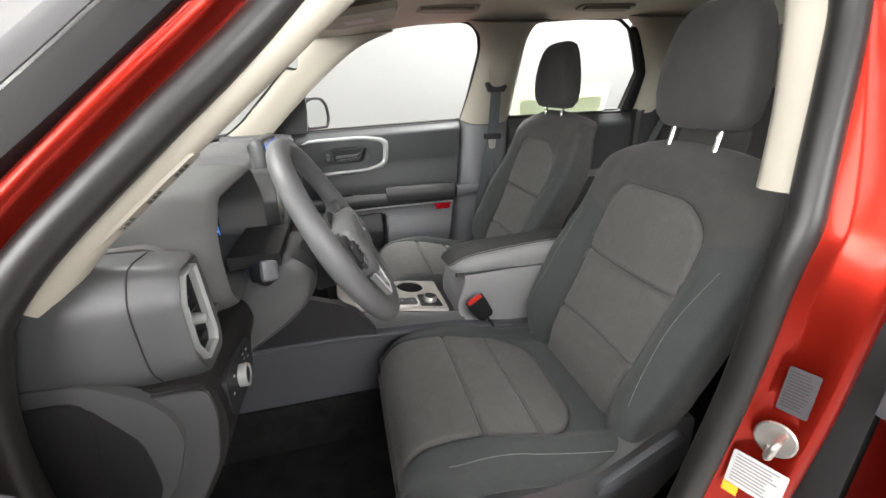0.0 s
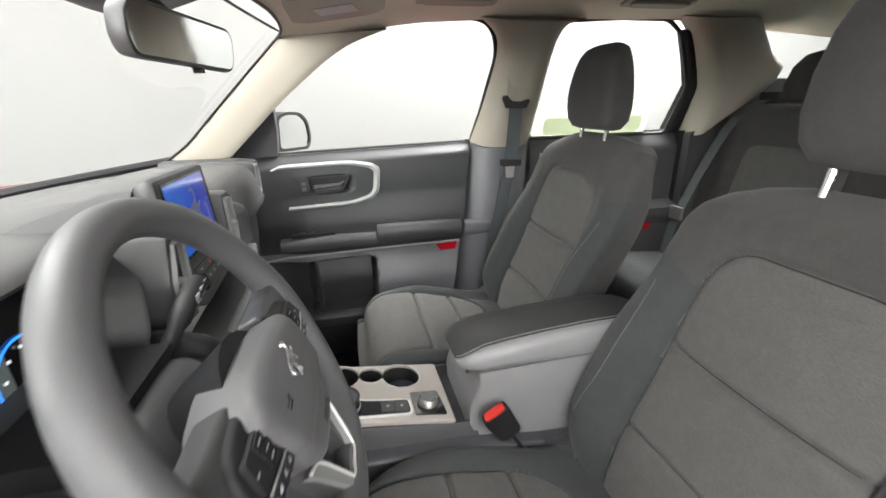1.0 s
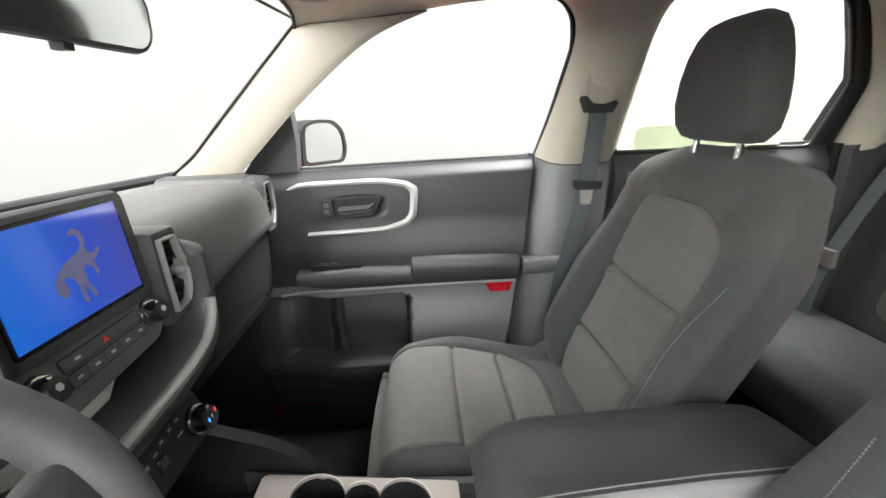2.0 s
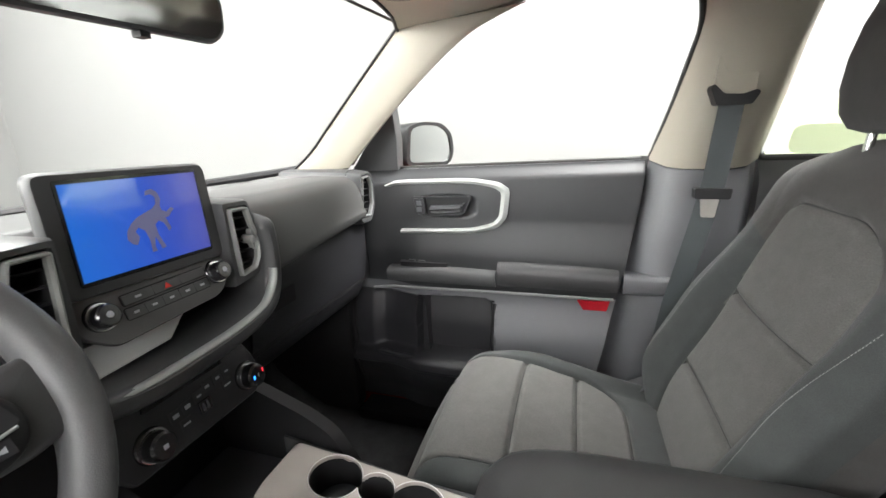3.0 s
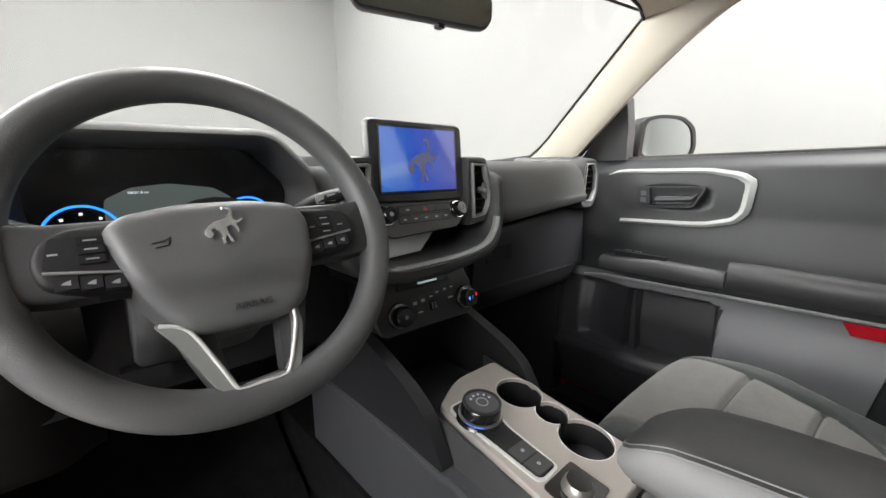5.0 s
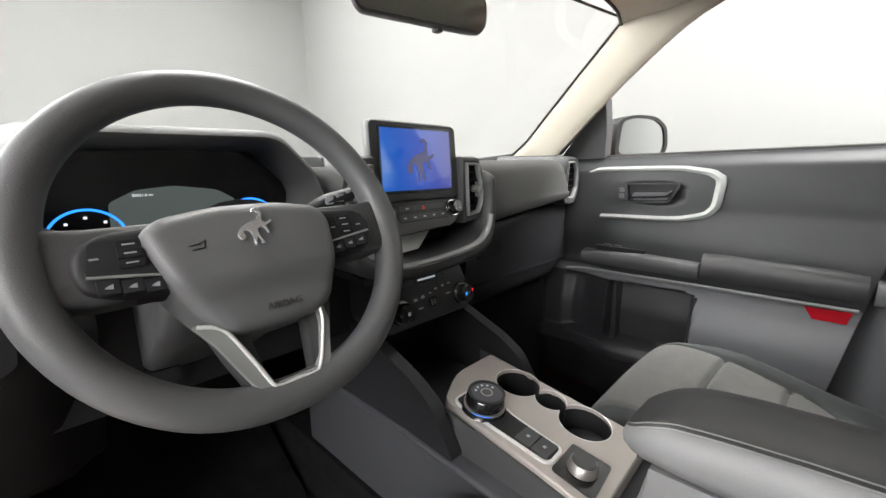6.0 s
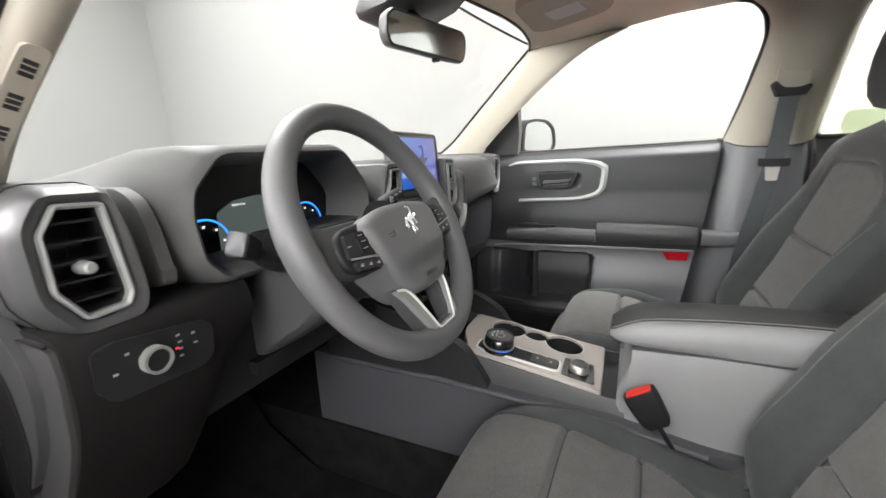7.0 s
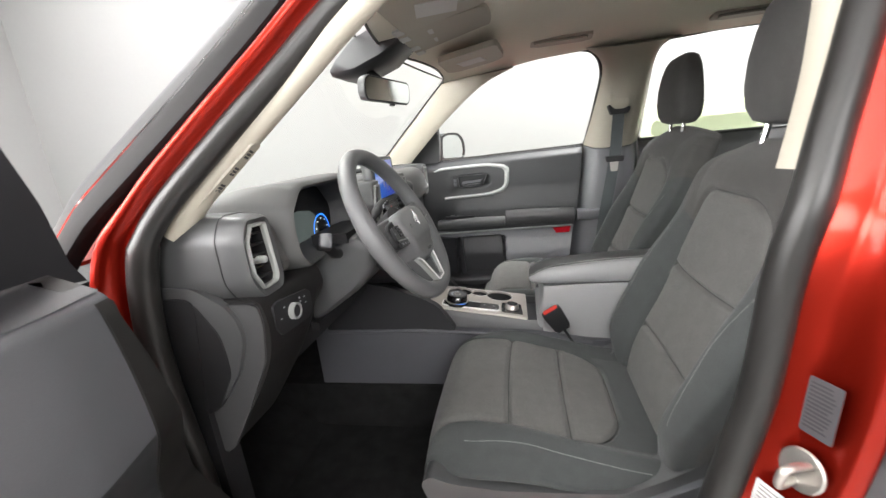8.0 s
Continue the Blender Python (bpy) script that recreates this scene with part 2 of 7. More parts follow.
def rounded(poly, r, n=4):
    """A polygon with its corners rounded by r (a number or one for each corner)."""
    out, k = [], len(poly)
    for i in range(k):
        a, b, c = (np.array(poly[(i + j) % k], float) for j in (-1, 0, 1))
        ri = r[i] if isinstance(r, (list, tuple)) else r
        u, v = a - b, c - b
        lu, lv = np.linalg.norm(u), np.linalg.norm(v)
        d = min(ri, lu * 0.49, lv * 0.49)
        s, e = b + u / lu * d, b + v / lv * d
        for j in range(n + 1):
            t = j / n
            out.append((1 - t) ** 2 * s + 2 * t * (1 - t) * b + t * t * e)
    return out


AX = {"x": (1, 2, 0), "y": (0, 2, 1), "z": (0, 1, 2)}


def prism(bm, poly, a, b, axis="y", bevel=0.0, seg=2):
    """A polygon drawn out between a and b along an axis; the polygon's two numbers are the other two coordinates in order."""
    i, j, k = AX[axis]
    loops = []
    for w in (a, b):
        vs = []
        for u, v in poly:
            c = [0, 0, 0]
            c[i], c[j], c[k] = u, v, w
            vs.append(bm.verts.new(c))
        loops.append(vs)
    n = len(poly)
    fs = [bm.faces.new(loops[0][::-1]), bm.faces.new(loops[1])]
    fs += [bm.faces.new((loops[0][q], loops[0][(q + 1) % n], loops[1][(q + 1) % n], loops[1][q])) for q in range(n)]
    if bevel:
        es = {e for f in fs for e in f.edges if e.is_manifold and e.calc_face_angle(0) > 0.6}
        bmesh.ops.bevel(bm, geom=list(es), offset=bevel, segments=seg, profile=0.5, affect="EDGES", clamp_overlap=True)
    return bm


def box(bm, x0, x1, y0, y1, z0, z1, bevel=0.004, seg=2):
    return prism(bm, [(x0, y0), (x1, y0), (x1, y1), (x0, y1)], z0, z1, "z", bevel, seg)


def grid(bm, rows, closed=False, caps=False):
    """Faces over rows of points; closed: each row is a ring; caps: the end rings are filled."""
    vs = [[bm.verts.new(tuple(p)) for p in r] for r in rows]
    n = len(rows[0])
    for i in range(len(rows) - 1):
        for j in range(n if closed else n - 1):
            bm.faces.new((vs[i][j], vs[i][(j + 1) % n], vs[i + 1][(j + 1) % n], vs[i + 1][j]))
    if caps:
        bm.faces.new(vs[0][::-1]), bm.faces.new(vs[-1])
    return vs


def sweep(bm, pts, r, closed=False, n=12, flat=1.0, caps=True):
    """A tube of radius r (a number or one for each point) along the points; flat squashes it along its second axis."""
    p = [Vector(q) for q in pts]
    k = len(p)
    tans = [((p[(i + 1) % k] - p[i - 1]) if closed else (p[min(i + 1, k - 1)] - p[max(i - 1, 0)])).normalized() for i in range(k)]
    up = Vector((0, 0, 1)) if abs(tans[0].z) < 0.9 else Vector((0, 1, 0))
    u = tans[0].cross(up).normalized()
    rows = []
    for i in range(k):
        u = (u - tans[i] * u.dot(tans[i])).normalized()
        v = tans[i].cross(u)
        ri = r[i] if isinstance(r, (list, tuple)) else r
        rows.append([p[i] + ri * (math.cos(a) * u + flat * math.sin(a) * v) for a in (2 * math.pi * q / n for q in range(n))])
    if closed:
        rows.append(rows[0])
    grid(bm, rows, True, caps and not closed)
    if closed:
        bmesh.ops.remove_doubles(bm, verts=bm.verts, dist=1e-5)
    return bm


def cyl(bm, c, axis, r, h, n=24, r2=None, bevel=0.0):
    """A turned piece from c along axis, radius r to r2, height h."""
    c, a = Vector(c), Vector(axis).normalized()
    u = a.orthogonal().normalized()
    v = a.cross(u)
    r2 = r if r2 is None else r2
    prof = [(0, r - bevel), (bevel, r), (h - bevel, r2), (h, r2 - bevel)] if bevel else [(0, r), (h, r2)]
    rows = [[c + a * t + q * (math.cos(w) * u + math.sin(w) * v) for w in (2 * math.pi * i / n for i in range(n))] for t, q in prof]
    grid(bm, rows, True, True)
    return bm


def ring(bm, c, axis, r0, r1, h, n=32):
    """A flat ring between two radii."""
    c, a = Vector(c), Vector(axis).normalized()
    u = a.orthogonal().normalized()
    v = a.cross(u)
    rows = [[c + a * t + q * (math.cos(w) * u + math.sin(w) * v) for w in (2 * math.pi * i / n for i in range(n))] for t, q in ((0, r0), (h, r0), (h, r1), (0, r1), (0, r0))]
    grid(bm, rows, True)
    bmesh.ops.remove_doubles(bm, verts=bm.verts, dist=1e-6)
    return bm


def frame_band(bm, outer, inner, a, b, axis="x"):
    """A flat band between two outlines of equal count, from a to b along an axis."""
    i, j, k = AX[axis]

    def at(p, w):
        c = [0, 0, 0]
        c[i], c[j], c[k] = p[0], p[1], w
        return c
    rows = [[at(p, a) for p in outer], [at(p, b) for p in outer], [at(p, b) for p in inner], [at(p, a) for p in inner]]
    rows.append(rows[0])
    grid(bm, rows, True)
    bmesh.ops.remove_doubles(bm, verts=bm.verts, dist=1e-6)
    return bm


def lerp(x, keys):
    """Piecewise smooth value at x over (x, value) keys."""
    if x <= keys[0][0]:
        return keys[0][1]
    for (a, u), (b, v) in zip(keys, keys[1:]):
        if x <= b:
            t = (x - a) / (b - a)
            return u + (v - u) * t
    return keys[-1][1]


def sstep(a, b, x):
    t = min(1, max(0, (x - a) / (b - a)))
    return t * t * (3 - 2 * t)


def shrink(poly, d):
    """An outline moved inwards by d (counter-clockwise or clockwise)."""
    p = [np.array(q, float) for q in poly]
    k = len(p)
    area = sum(p[i][0] * p[(i + 1) % k][1] - p[(i + 1) % k][0] * p[i][1] for i in range(k))
    s = 1 if area > 0 else -1
    out = []
    for i in range(k):
        e1, e2 = p[i] - p[i - 1], p[(i + 1) % k] - p[i]
        n1 = np.array((-e1[1], e1[0])) / (np.linalg.norm(e1) + 1e-12)
        n2 = np.array((-e2[1], e2[0])) / (np.linalg.norm(e2) + 1e-12)
        b = n1 + n2
        b = b / (np.linalg.norm(b) + 1e-9)
        out.append(p[i] + s * b * d / max(0.35, float(b @ n1)))
    return out


def tum(z, side, y0=0.74, z0=1.2, k=0.3):
    """The body side's y at a height: upright below the belt line, leaning in above it."""
    return side * (y0 - max(0.0, z - z0) * k)


def split_grid(rows, mask):
    """Two bmeshes out of one grid of points, by the mask of its cells."""
    out = [bmesh.new(), bmesh.new()]
    have = [{}, {}]
    for i in range(len(rows) - 1):
        for j in range(len(rows[0]) - 1):
            k = mask(i, j)
            vs = []
            for a, b in ((i, j), (i, j + 1), (i + 1, j + 1), (i + 1, j)):
                if (a, b) not in have[k]:
                    have[k][(a, b)] = out[k].verts.new(rows[a][b])
                vs.append(have[k][(a, b)])
            out[k].faces.new(vs)
    return out


def blob(bm, c, ux, uy, uz, sections, p=3.2, n=36):
    """A rounded body over (height, half width, half depth, shift) sections along uz."""
    rows = []
    for h, a, b, s in sections:
        row = []
        for k in range(n):
            w = 2 * math.pi * k / n
            cw, sw = math.cos(w), math.sin(w)
            x = math.copysign(abs(cw) ** (2 / p), cw) * a
            y = math.copysign(abs(sw) ** (2 / p), sw) * b
            row.append(c + ux * x + uy * (y + s) + uz * h)
        rows.append(row)
    grid(bm, rows, True, True)

# ---- the photo bay round the car ----
X0, X1, Y0, Y1, H = ROOM
bm = bmesh.new(); box(bm, X0 - 0.2, X1 + 0.2, Y0 - 0.2, Y1 + 0.2, -0.12, 0, 0)
tagged(part("floor", bm, FLOOR_M), "pale sealed concrete floor of the bay", "floor", kind="structure")
bm = bmesh.new(); box(bm, X0 - 0.2, X1 + 0.2, Y0 - 0.2, Y1 + 0.2, H, H + 0.12, 0)
tagged(part("ceiling", bm, WALL), "white painted ceiling over the bay", "ceiling", kind="structure")
for nm, b in (("wall_front", (X0 - 0.12, X0, Y0, Y1)), ("wall_back", (X1, X1 + 0.12, Y0, Y1)), ("wall_far_side", (X0 - 0.12, X1 + 0.12, Y1, Y1 + 0.12)), ("wall_near_side", (X0 - 0.12, X1 + 0.12, Y0 - 0.12, Y0))):
    bm = bmesh.new(); box(bm, *b, 0, H, 0)
    tagged(part(nm, bm, WALL), "plain pale grey painted wall of the photo bay", "wall", kind="structure")
# bodies of the added fill lamps, never in view
for lx, ly, lz, turn, lw in ADDED_FILLS:
    t = thing("added_fill_panel", "unseen upright fill light on legs, added to brighten the cabin", "studio light", "softboxes of the bay", at=(lx, ly, lz))
    t.rotation_euler = (0, 0, radians(turn))
    bm = bmesh.new()
    o = [(-1.0, -0.7), (1.0, -0.7), (1.0, 0.7), (-1.0, 0.7)]
    frame_band(bm, o, shrink(o, 0.04), -0.06, 0.08, "y")
    part("frame", bm, BLACK, t)
    bm = bmesh.new(); box(bm, -0.96, 0.96, 0.03, 0.036, -0.66, 0.66, 0)
    part("diffuser", bm, LAMP_GLOW, t)
    for sx in (-0.9, 0.9):
        bm = bmesh.new(); box(bm, sx - 0.03, sx + 0.03, -0.05, 0.03, -lz, -0.68, 0.005)
        part("leg", bm, BLACK, t)
# panels for the added ceiling lamps, unseen as well
for lx, ly, lw in CEILING_FILLS:
    t = thing("ceiling_fill_panel", "unseen ceiling light panel, added to light the bay and cabin", "ceiling light", "ceiling lights of the bay", at=(lx, ly, H))
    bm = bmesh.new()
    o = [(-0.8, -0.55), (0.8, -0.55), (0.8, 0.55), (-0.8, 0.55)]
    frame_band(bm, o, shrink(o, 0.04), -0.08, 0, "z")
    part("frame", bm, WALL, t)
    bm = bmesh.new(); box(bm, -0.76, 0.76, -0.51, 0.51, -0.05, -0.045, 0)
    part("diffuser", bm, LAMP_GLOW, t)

# ---- the car's shell ----
WS_EDGE = [(0.116, 1.556), (0.076, 1.519), (0.032, 1.478), (-0.015, 1.434), (-0.065, 1.387), (-0.119, 1.336), (-0.185, 1.274), (-0.25, 1.228)]
WIN_EDGE = {1: [(0.416, 1.574), (0.36, 1.556), (0.294, 1.529), (0.226, 1.487), (0.150, 1.430), (0.09, 1.381), (0.005, 1.305), (-0.08, 1.228)], -1: [(0.395, 1.597), (0.30, 1.562), (0.23, 1.530), (0.08, 1.405), (0.03, 1.347), (-0.04, 1.285), (-0.10, 1.230), (-0.11, 1.22)]}
WIN = [(0.02, 1.205), (0.035, 1.352), (0.08, 1.41), (0.16, 1.483), (0.23, 1.533), (0.30, 1.564), (0.395, 1.596), (0.52, 1.610), (0.66, 1.609), (0.725, 1.598), (0.755, 1.565), (0.766, 1.507), (0.734, 1.351), (0.696, 1.205)]
RWIN = [(0.935, 1.236), (0.955, 1.41), (0.972, 1.56), (1.008, 1.603), (1.20, 1.612), (1.38, 1.611), (1.445, 1.572), (1.50, 1.48), (1.548, 1.40), (1.52, 1.236)]

car_body = thing("car", "metallic red compact car with the driver's door open", "car")


def wall3(bm, e1, e2, bulge, side, thick=0.03, n=8):
    """A trim strip between two edge lines of (x, y, z), rounded towards the cabin, closed behind."""
    rows = []
    for a, b in zip(e1, e2):
        a, b = np.array(a, float), np.array(b, float)
        inward = np.array((0.0, -side, -0.35))
        row = [a + (b - a) * t + inward * bulge * (1 - (2 * t - 1) ** 4) for t in np.linspace(0, 1, n)]
        back = [a + (b - a) * t - inward * thick for t in np.linspace(1, 0, 3)]
        rows.append(row + back)
    grid(bm, rows, True, True)


for side, word in ((1, "passenger"), (-1, "driver")):
    e1 = [(x, side * (0.62 + 0.05 * (1.556 - z) / 0.33), z) for x, z in spline(WS_EDGE, 4)]
    e2 = [(x, tum(z, side, 0.68, 1.2, 0.2) if side > 0 else tum(z, side, 0.725), z) for x, z in spline(WIN_EDGE[side], 4)]
    bm = bmesh.new(); wall3(bm, e1, e2, 0.007 if side > 0 else 0.02, side, 0.03 if side > 0 else 0.003, 14)
    part("a_pillar_trim", bm, BEIGE, car_body, "smooth beige plastic windscreen pillar trim", 60)
    f = spline([(0.70, 1.612), (0.757, 1.568), (0.772, 1.507), (0.740, 1.351), (0.706, 1.232)] if side > 0 else [(0.74, 1.612), (0.79, 1.575), (0.815, 1.507), (0.790, 1.355), (0.752, 1.232)], 5)
    r = spline([(1.06, 1.612), (1.000, 1.597), (0.965, 1.53), (0.945, 1.36), (0.928, 1.232)], 5)
    bm = bmesh.new()
    if side > 0:
        wall3(bm, [(x, tum(z, side, 0.735), z) for x, z in f], [(x, tum(z, side, 0.735), z) for x, z in r], 0.05, side)
    else:
        grid(bm, [[(x + a, tum(z, -1, 0.742) + b, z) for a, b in ((0.002, 0.0), (-0.012, 0.030), (-0.018, 0.052), (-0.010, 0.066), (0.02, 0.072), (0.09, 0.07), (0.15, 0.03), (0.15, 0.02), (0.05, 0.0))] for x, z in f], True, True)
    part("b_pillar_trim", bm, BEIGE, car_body, "beige door pillar upper trim", 60)
    f = spline([(0.706, 1.23), (0.695, 1.10), (0.672, 0.95), (0.63, 0.72), (0.60, 0.5)] if side > 0 else [(0.752, 1.23), (0.722, 1.10), (0.705, 0.95), (0.655, 0.72), (0.62, 0.5)], 4)
    r = spline([(0.928, 1.23), (0.93, 1.10), (0.925, 0.95), (0.92, 0.72), (0.92, 0.5)], 4)
    bm = bmesh.new()
    wall3(bm, [(x, side * 0.735, z) for x, z in f], [(x, side * 0.735, z) for x, z in r], 0.055 if side > 0 else 0.03, side, 0.03 if side > 0 else 0.002)
    part("b_pillar_lower_trim", bm, TRIM_GREY, car_body, "pale grey door pillar lower trim", 60)
    if side > 0:
        rows = []
        for x in np.linspace(0.664, 0.842, 20):
            t_ = (x - 0.664) / 0.178
            k = (1 - t_ ** 3) ** 0.5 if t_ < 1 else 0.0
            top, bot, out_ = 0.930 + 0.026 * k, 0.930 - 0.030 * k, 0.690 - 0.026 * k
            rows.append([(x, 0.715, top - 0.004), (x, out_ + 0.012, top), (x, out_ + 0.002, top - 0.004 * k), (x, out_, top - 0.014 * k), (x, out_ + 0.004, bot + 0.012 * k), (x, out_ + 0.012, bot + 0.003 * k), (x, 0.715, bot)])
        bm = bmesh.new(); grid(bm, rows, True, True)
        part("trim_shelf", bm, TRIM_GREY, car_body, "rounded ledge on the pillar trim", 70)
    # rear pillar trim
    f = spline([(1.40, 1.625), (1.475, 1.572), (1.545, 1.47), (1.585, 1.39), (1.58, 1.235)], 4)
    r = spline([(1.70, 1.625), (1.745, 1.58), (1.82, 1.51), (1.90, 1.435), (1.64, 1.25)], 4)
    bm = bmesh.new()
    wall3(bm, [(x, tum(z, side, 0.73), z) for x, z in f], [(x, tum(z, side, 0.70), z) for x, z in r], 0.05, side)
    part("c_pillar_trim", bm, BEIGE, car_body, "beige rear pillar trim", 60)
    # hatch pillar
    bm = bmesh.new()
    f = [(2.12, 1.63), (2.17, 1.47), (2.22, 1.30)]
    r = [(2.22, 1.63), (2.28, 1.47), (2.32, 1.30)]
    wall3(bm, [(x, tum(z, side, 0.70), z) for x, z in f], [(x, tum(z, side, 0.62), z) for x, z in r], 0.02, side)
    part("d_pillar_trim", bm, BEIGE, car_body, "beige tailgate pillar trim", 60)
    bm = bmesh.new(); box(bm, 0.93, 2.3, *sorted((side * 0.80, side * 0.86)), 0.42, 1.19, 0.01)
    part("rear_side_panel", bm, RED, car_body, "red painted rear body side")
    bm = bmesh.new(); bm.faces.new([bm.verts.new((x, tum(z, side, 0.75), z)) for x, z in ((1.72, 1.61), (2.14, 1.61), (2.20, 1.42), (1.90, 1.42))])
    g = part("quarter_glass", bm, CLEAR, car_body, "clear rear quarter window"); g.visible_shadow = False
    bm = bmesh.new(); prism(bm, rounded([(1.58, 0.42), (2.3, 0.42), (2.3, 1.425), (1.91, 1.425), (1.63, 1.245), (1.58, 1.235)], 0.01), *sorted((side * 0.665, side * 0.70)), "y", 0.008)
    part("cargo_side_trim", bm, PLASTIC, car_body, "dark grey cargo side trim")

# rounded inner roll of the driver's pillar trim, with the demister grille near its foot
roll = spline([(-0.125, -0.694, 1.205), (-0.071, -0.689, 1.258), (-0.010, -0.681, 1.309), (0.113, -0.665, 1.408), (0.20, -0.653, 1.478), (0.30, -0.641, 1.543), (0.42, -0.632, 1.584), (0.52, -0.628, 1.602)], 6)
bm = bmesh.new(); sweep(bm, roll, [0.024 - 0.006 * sstep(0.0, 0.3, i / len(roll)) for i in range(len(roll))], n=20)
part("a_pillar_roll", bm, BEIGE, car_body, "rounded beige inner edge of the windscreen pillar", 80)
gu = Vector((0.77, 0.10, 0.63)).normalized()
gn = Vector((0.90, -0.02, 0.0))
gn = (gn - gu * gn.dot(gu)).normalized()
gw = gn.cross(gu)
gc = Vector((-0.022, -0.683, 1.299)) + gn * 0.0165 - gu * 0.008
gm = Matrix(((gu.x, gw.x, gn.x, gc.x), (gu.y, gw.y, gn.y, gc.y), (gu.z, gw.z, gn.z, gc.z), (0, 0, 0, 1)))
bm = bmesh.new(); prism(bm, rounded([(-0.078, -0.012), (0.078, -0.010), (0.078, 0.009), (-0.078, 0.012)], 0.007), -0.010, 0.002, "z", 0.003, 3)
gr = part("demister_grille", bm, BEIGE, car_body, "beige demister grille with dark slots", 40, gm)
for k in range(4):
    for j in range(3):
        xk = -0.062 + k * 0.036 + j * 0.0062
        bm = bmesh.new(); prism(bm, [(xk, -0.0055), (xk + 0.0042, -0.0055), (xk + 0.0062, 0.0045), (xk + 0.0020, 0.0045)], 0.0, 0.0024, "z")
        part("slot", bm, DARK, gr)

# headliner
def header_x(y):
    return 0.062 + 0.068 * sstep(0.0, 0.52, abs(y)) - 0.014 * sstep(0.55, 0.63, abs(y))


def roof_z(x, y):
    zc = lerp(x, [(0.02, 1.578), (0.12, 1.592), (0.3, 1.632), (0.6, 1.655), (1.5, 1.655), (2.3, 1.60)])
    zs = lerp(x, [(0.02, 1.545), (0.11, 1.552), (0.23, 1.556), (0.3, 1.565), (0.4, 1.582), (0.52, 1.597), (0.72, 1.606), (1.42, 1.614), (2.3, 1.55)])
    return zc - (zc - zs) * (abs(y) / 0.63) ** 4


rows = []
for i in range(60):
    t = i / 59
    row = []
    for j in range(41):
        y = (j / 20 - 1) * 0.63
        xf = header_x(y)
        x = xf + (2.3 - xf) * t
        row.append((x, y, roof_z(x, y)))
    rows.append(row)
bm = bmesh.new()
grid(bm, [r + [(x, y, z + 0.02) for x, y, z in r[::-1]] for r in rows], True, True)
part("headliner", bm, CLOTH_ROOF, car_body, "pale beige cloth headliner", 60)
bm = bmesh.new()
grid(bm, [[(x, y, z + 0.06) for x, y, z in r] + [(x, y, z + 0.07) for x, y, z in r[::-1]] for r in rows[:-1]], True, True)
part("roof_skin", bm, RED, car_body, "red painted roof panel", 60)

# windscreen
rows = []
for i in range(13):
    t = i / 12
    row = []
    for j in range(31):
        s = j / 15 - 1
        y = s * (0.69 - 0.05 * t)
        xb, xt = -0.66 + 0.42 * abs(s) ** 4, 0.0 + 0.12 * s * s
        zb, zt = 1.165 + 0.05 * abs(s) ** 4, 1.60 - 0.04 * s * s
        row.append((xb + (xt - xb) * t, y, zb + (zt - zb) * t + 0.012))
    rows.append(row)
bm = bmesh.new(); grid(bm, rows)
ws = part("windscreen", bm, CLEAR, car_body, "clear curved windscreen glass", 60)
ws.visible_shadow = False
rub = [r[0] for r in rows[1:]] + [rows[-1][j] for j in range(1, 31)] + [r[-1] for r in rows[-2::-1]]
bm = bmesh.new(); sweep(bm, [(x, y * 0.985, z - 0.004) for x, y, z in rub], 0.0035, n=8)
part("windscreen_seal", bm, RUBBER, car_body, "thin black windscreen border")
for side in (1, -1):
    edge = [(x - 0.004, side * 0.62 + side * 0.05 * (1.556 - z) / 0.33 - side * 0.002, z) for x, z in spline(WS_EDGE, 4)]
    bm = bmesh.new(); sweep(bm, edge, 0.0032, n=8)
    part("pillar_border", bm, RUBBER, car_body, "black glass border along the pillar")
bm = bmesh.new(); sweep(bm, [(header_x(y) - 0.001, y, roof_z(header_x(y), y) - 0.002) for y in np.linspace(-0.625, 0.625, 60)], 0.004, n=8)
part("header_border", bm, RUBBER, car_body, "black glass border under the headliner")
bm = bmesh.new(); sweep(bm, [(x + 0.01, y, z) for x, y, z in rows[0]], 0.012, n=8)
part("cowl_seal", bm, BLACK, car_body, "black seal along the windscreen base")

for side in (1, -1):
    for nm, o in (("rear_door_glass", RWIN),) + ((("door_glass", WIN),) if side > 0 else ()):
        bm = bmesh.new()
        q = rounded(o, 0.02, 3)
        bm.faces.new([bm.verts.new((x, tum(z, side, 0.762, 1.2, 0.3), z)) for x, z in q])
        g = part(nm, bm, CLEAR, car_body, "clear side window glass")
        g.visible_shadow = False
        bm = bmesh.new()
        oq = shrink(q, -0.006)
        sweep(bm, [(x, tum(z, side, 0.755), z) for x, z in oq], 0.007, True, 8)
        part("window_seal", bm, RUBBER, car_body, "black rubber window seal")
# black door frame behind the rear window
for side in (1, -1):
    bm = bmesh.new()
    a = [(1.445, 1.585), (1.505, 1.488), (1.552, 1.40), (1.522, 1.236)]
    b = [(1.478, 1.588), (1.548, 1.49), (1.592, 1.40), (1.585, 1.236)]
    wall3(bm, [(x, tum(z, side, 0.75), z) for x, z in a], [(x, tum(z, side, 0.745), z) for x, z in b], 0.01, side)
    part("rear_door_frame", bm, BLACK, car_body, "black rear door frame")

    bm = bmesh.new(); box(bm, 1.572, 1.605, *sorted((side * 0.70, side * 0.775)), 0.46, 1.24, 0.004)
    part("rear_door_gap_seal", bm, RUBBER, car_body, "black seal behind the rear door")
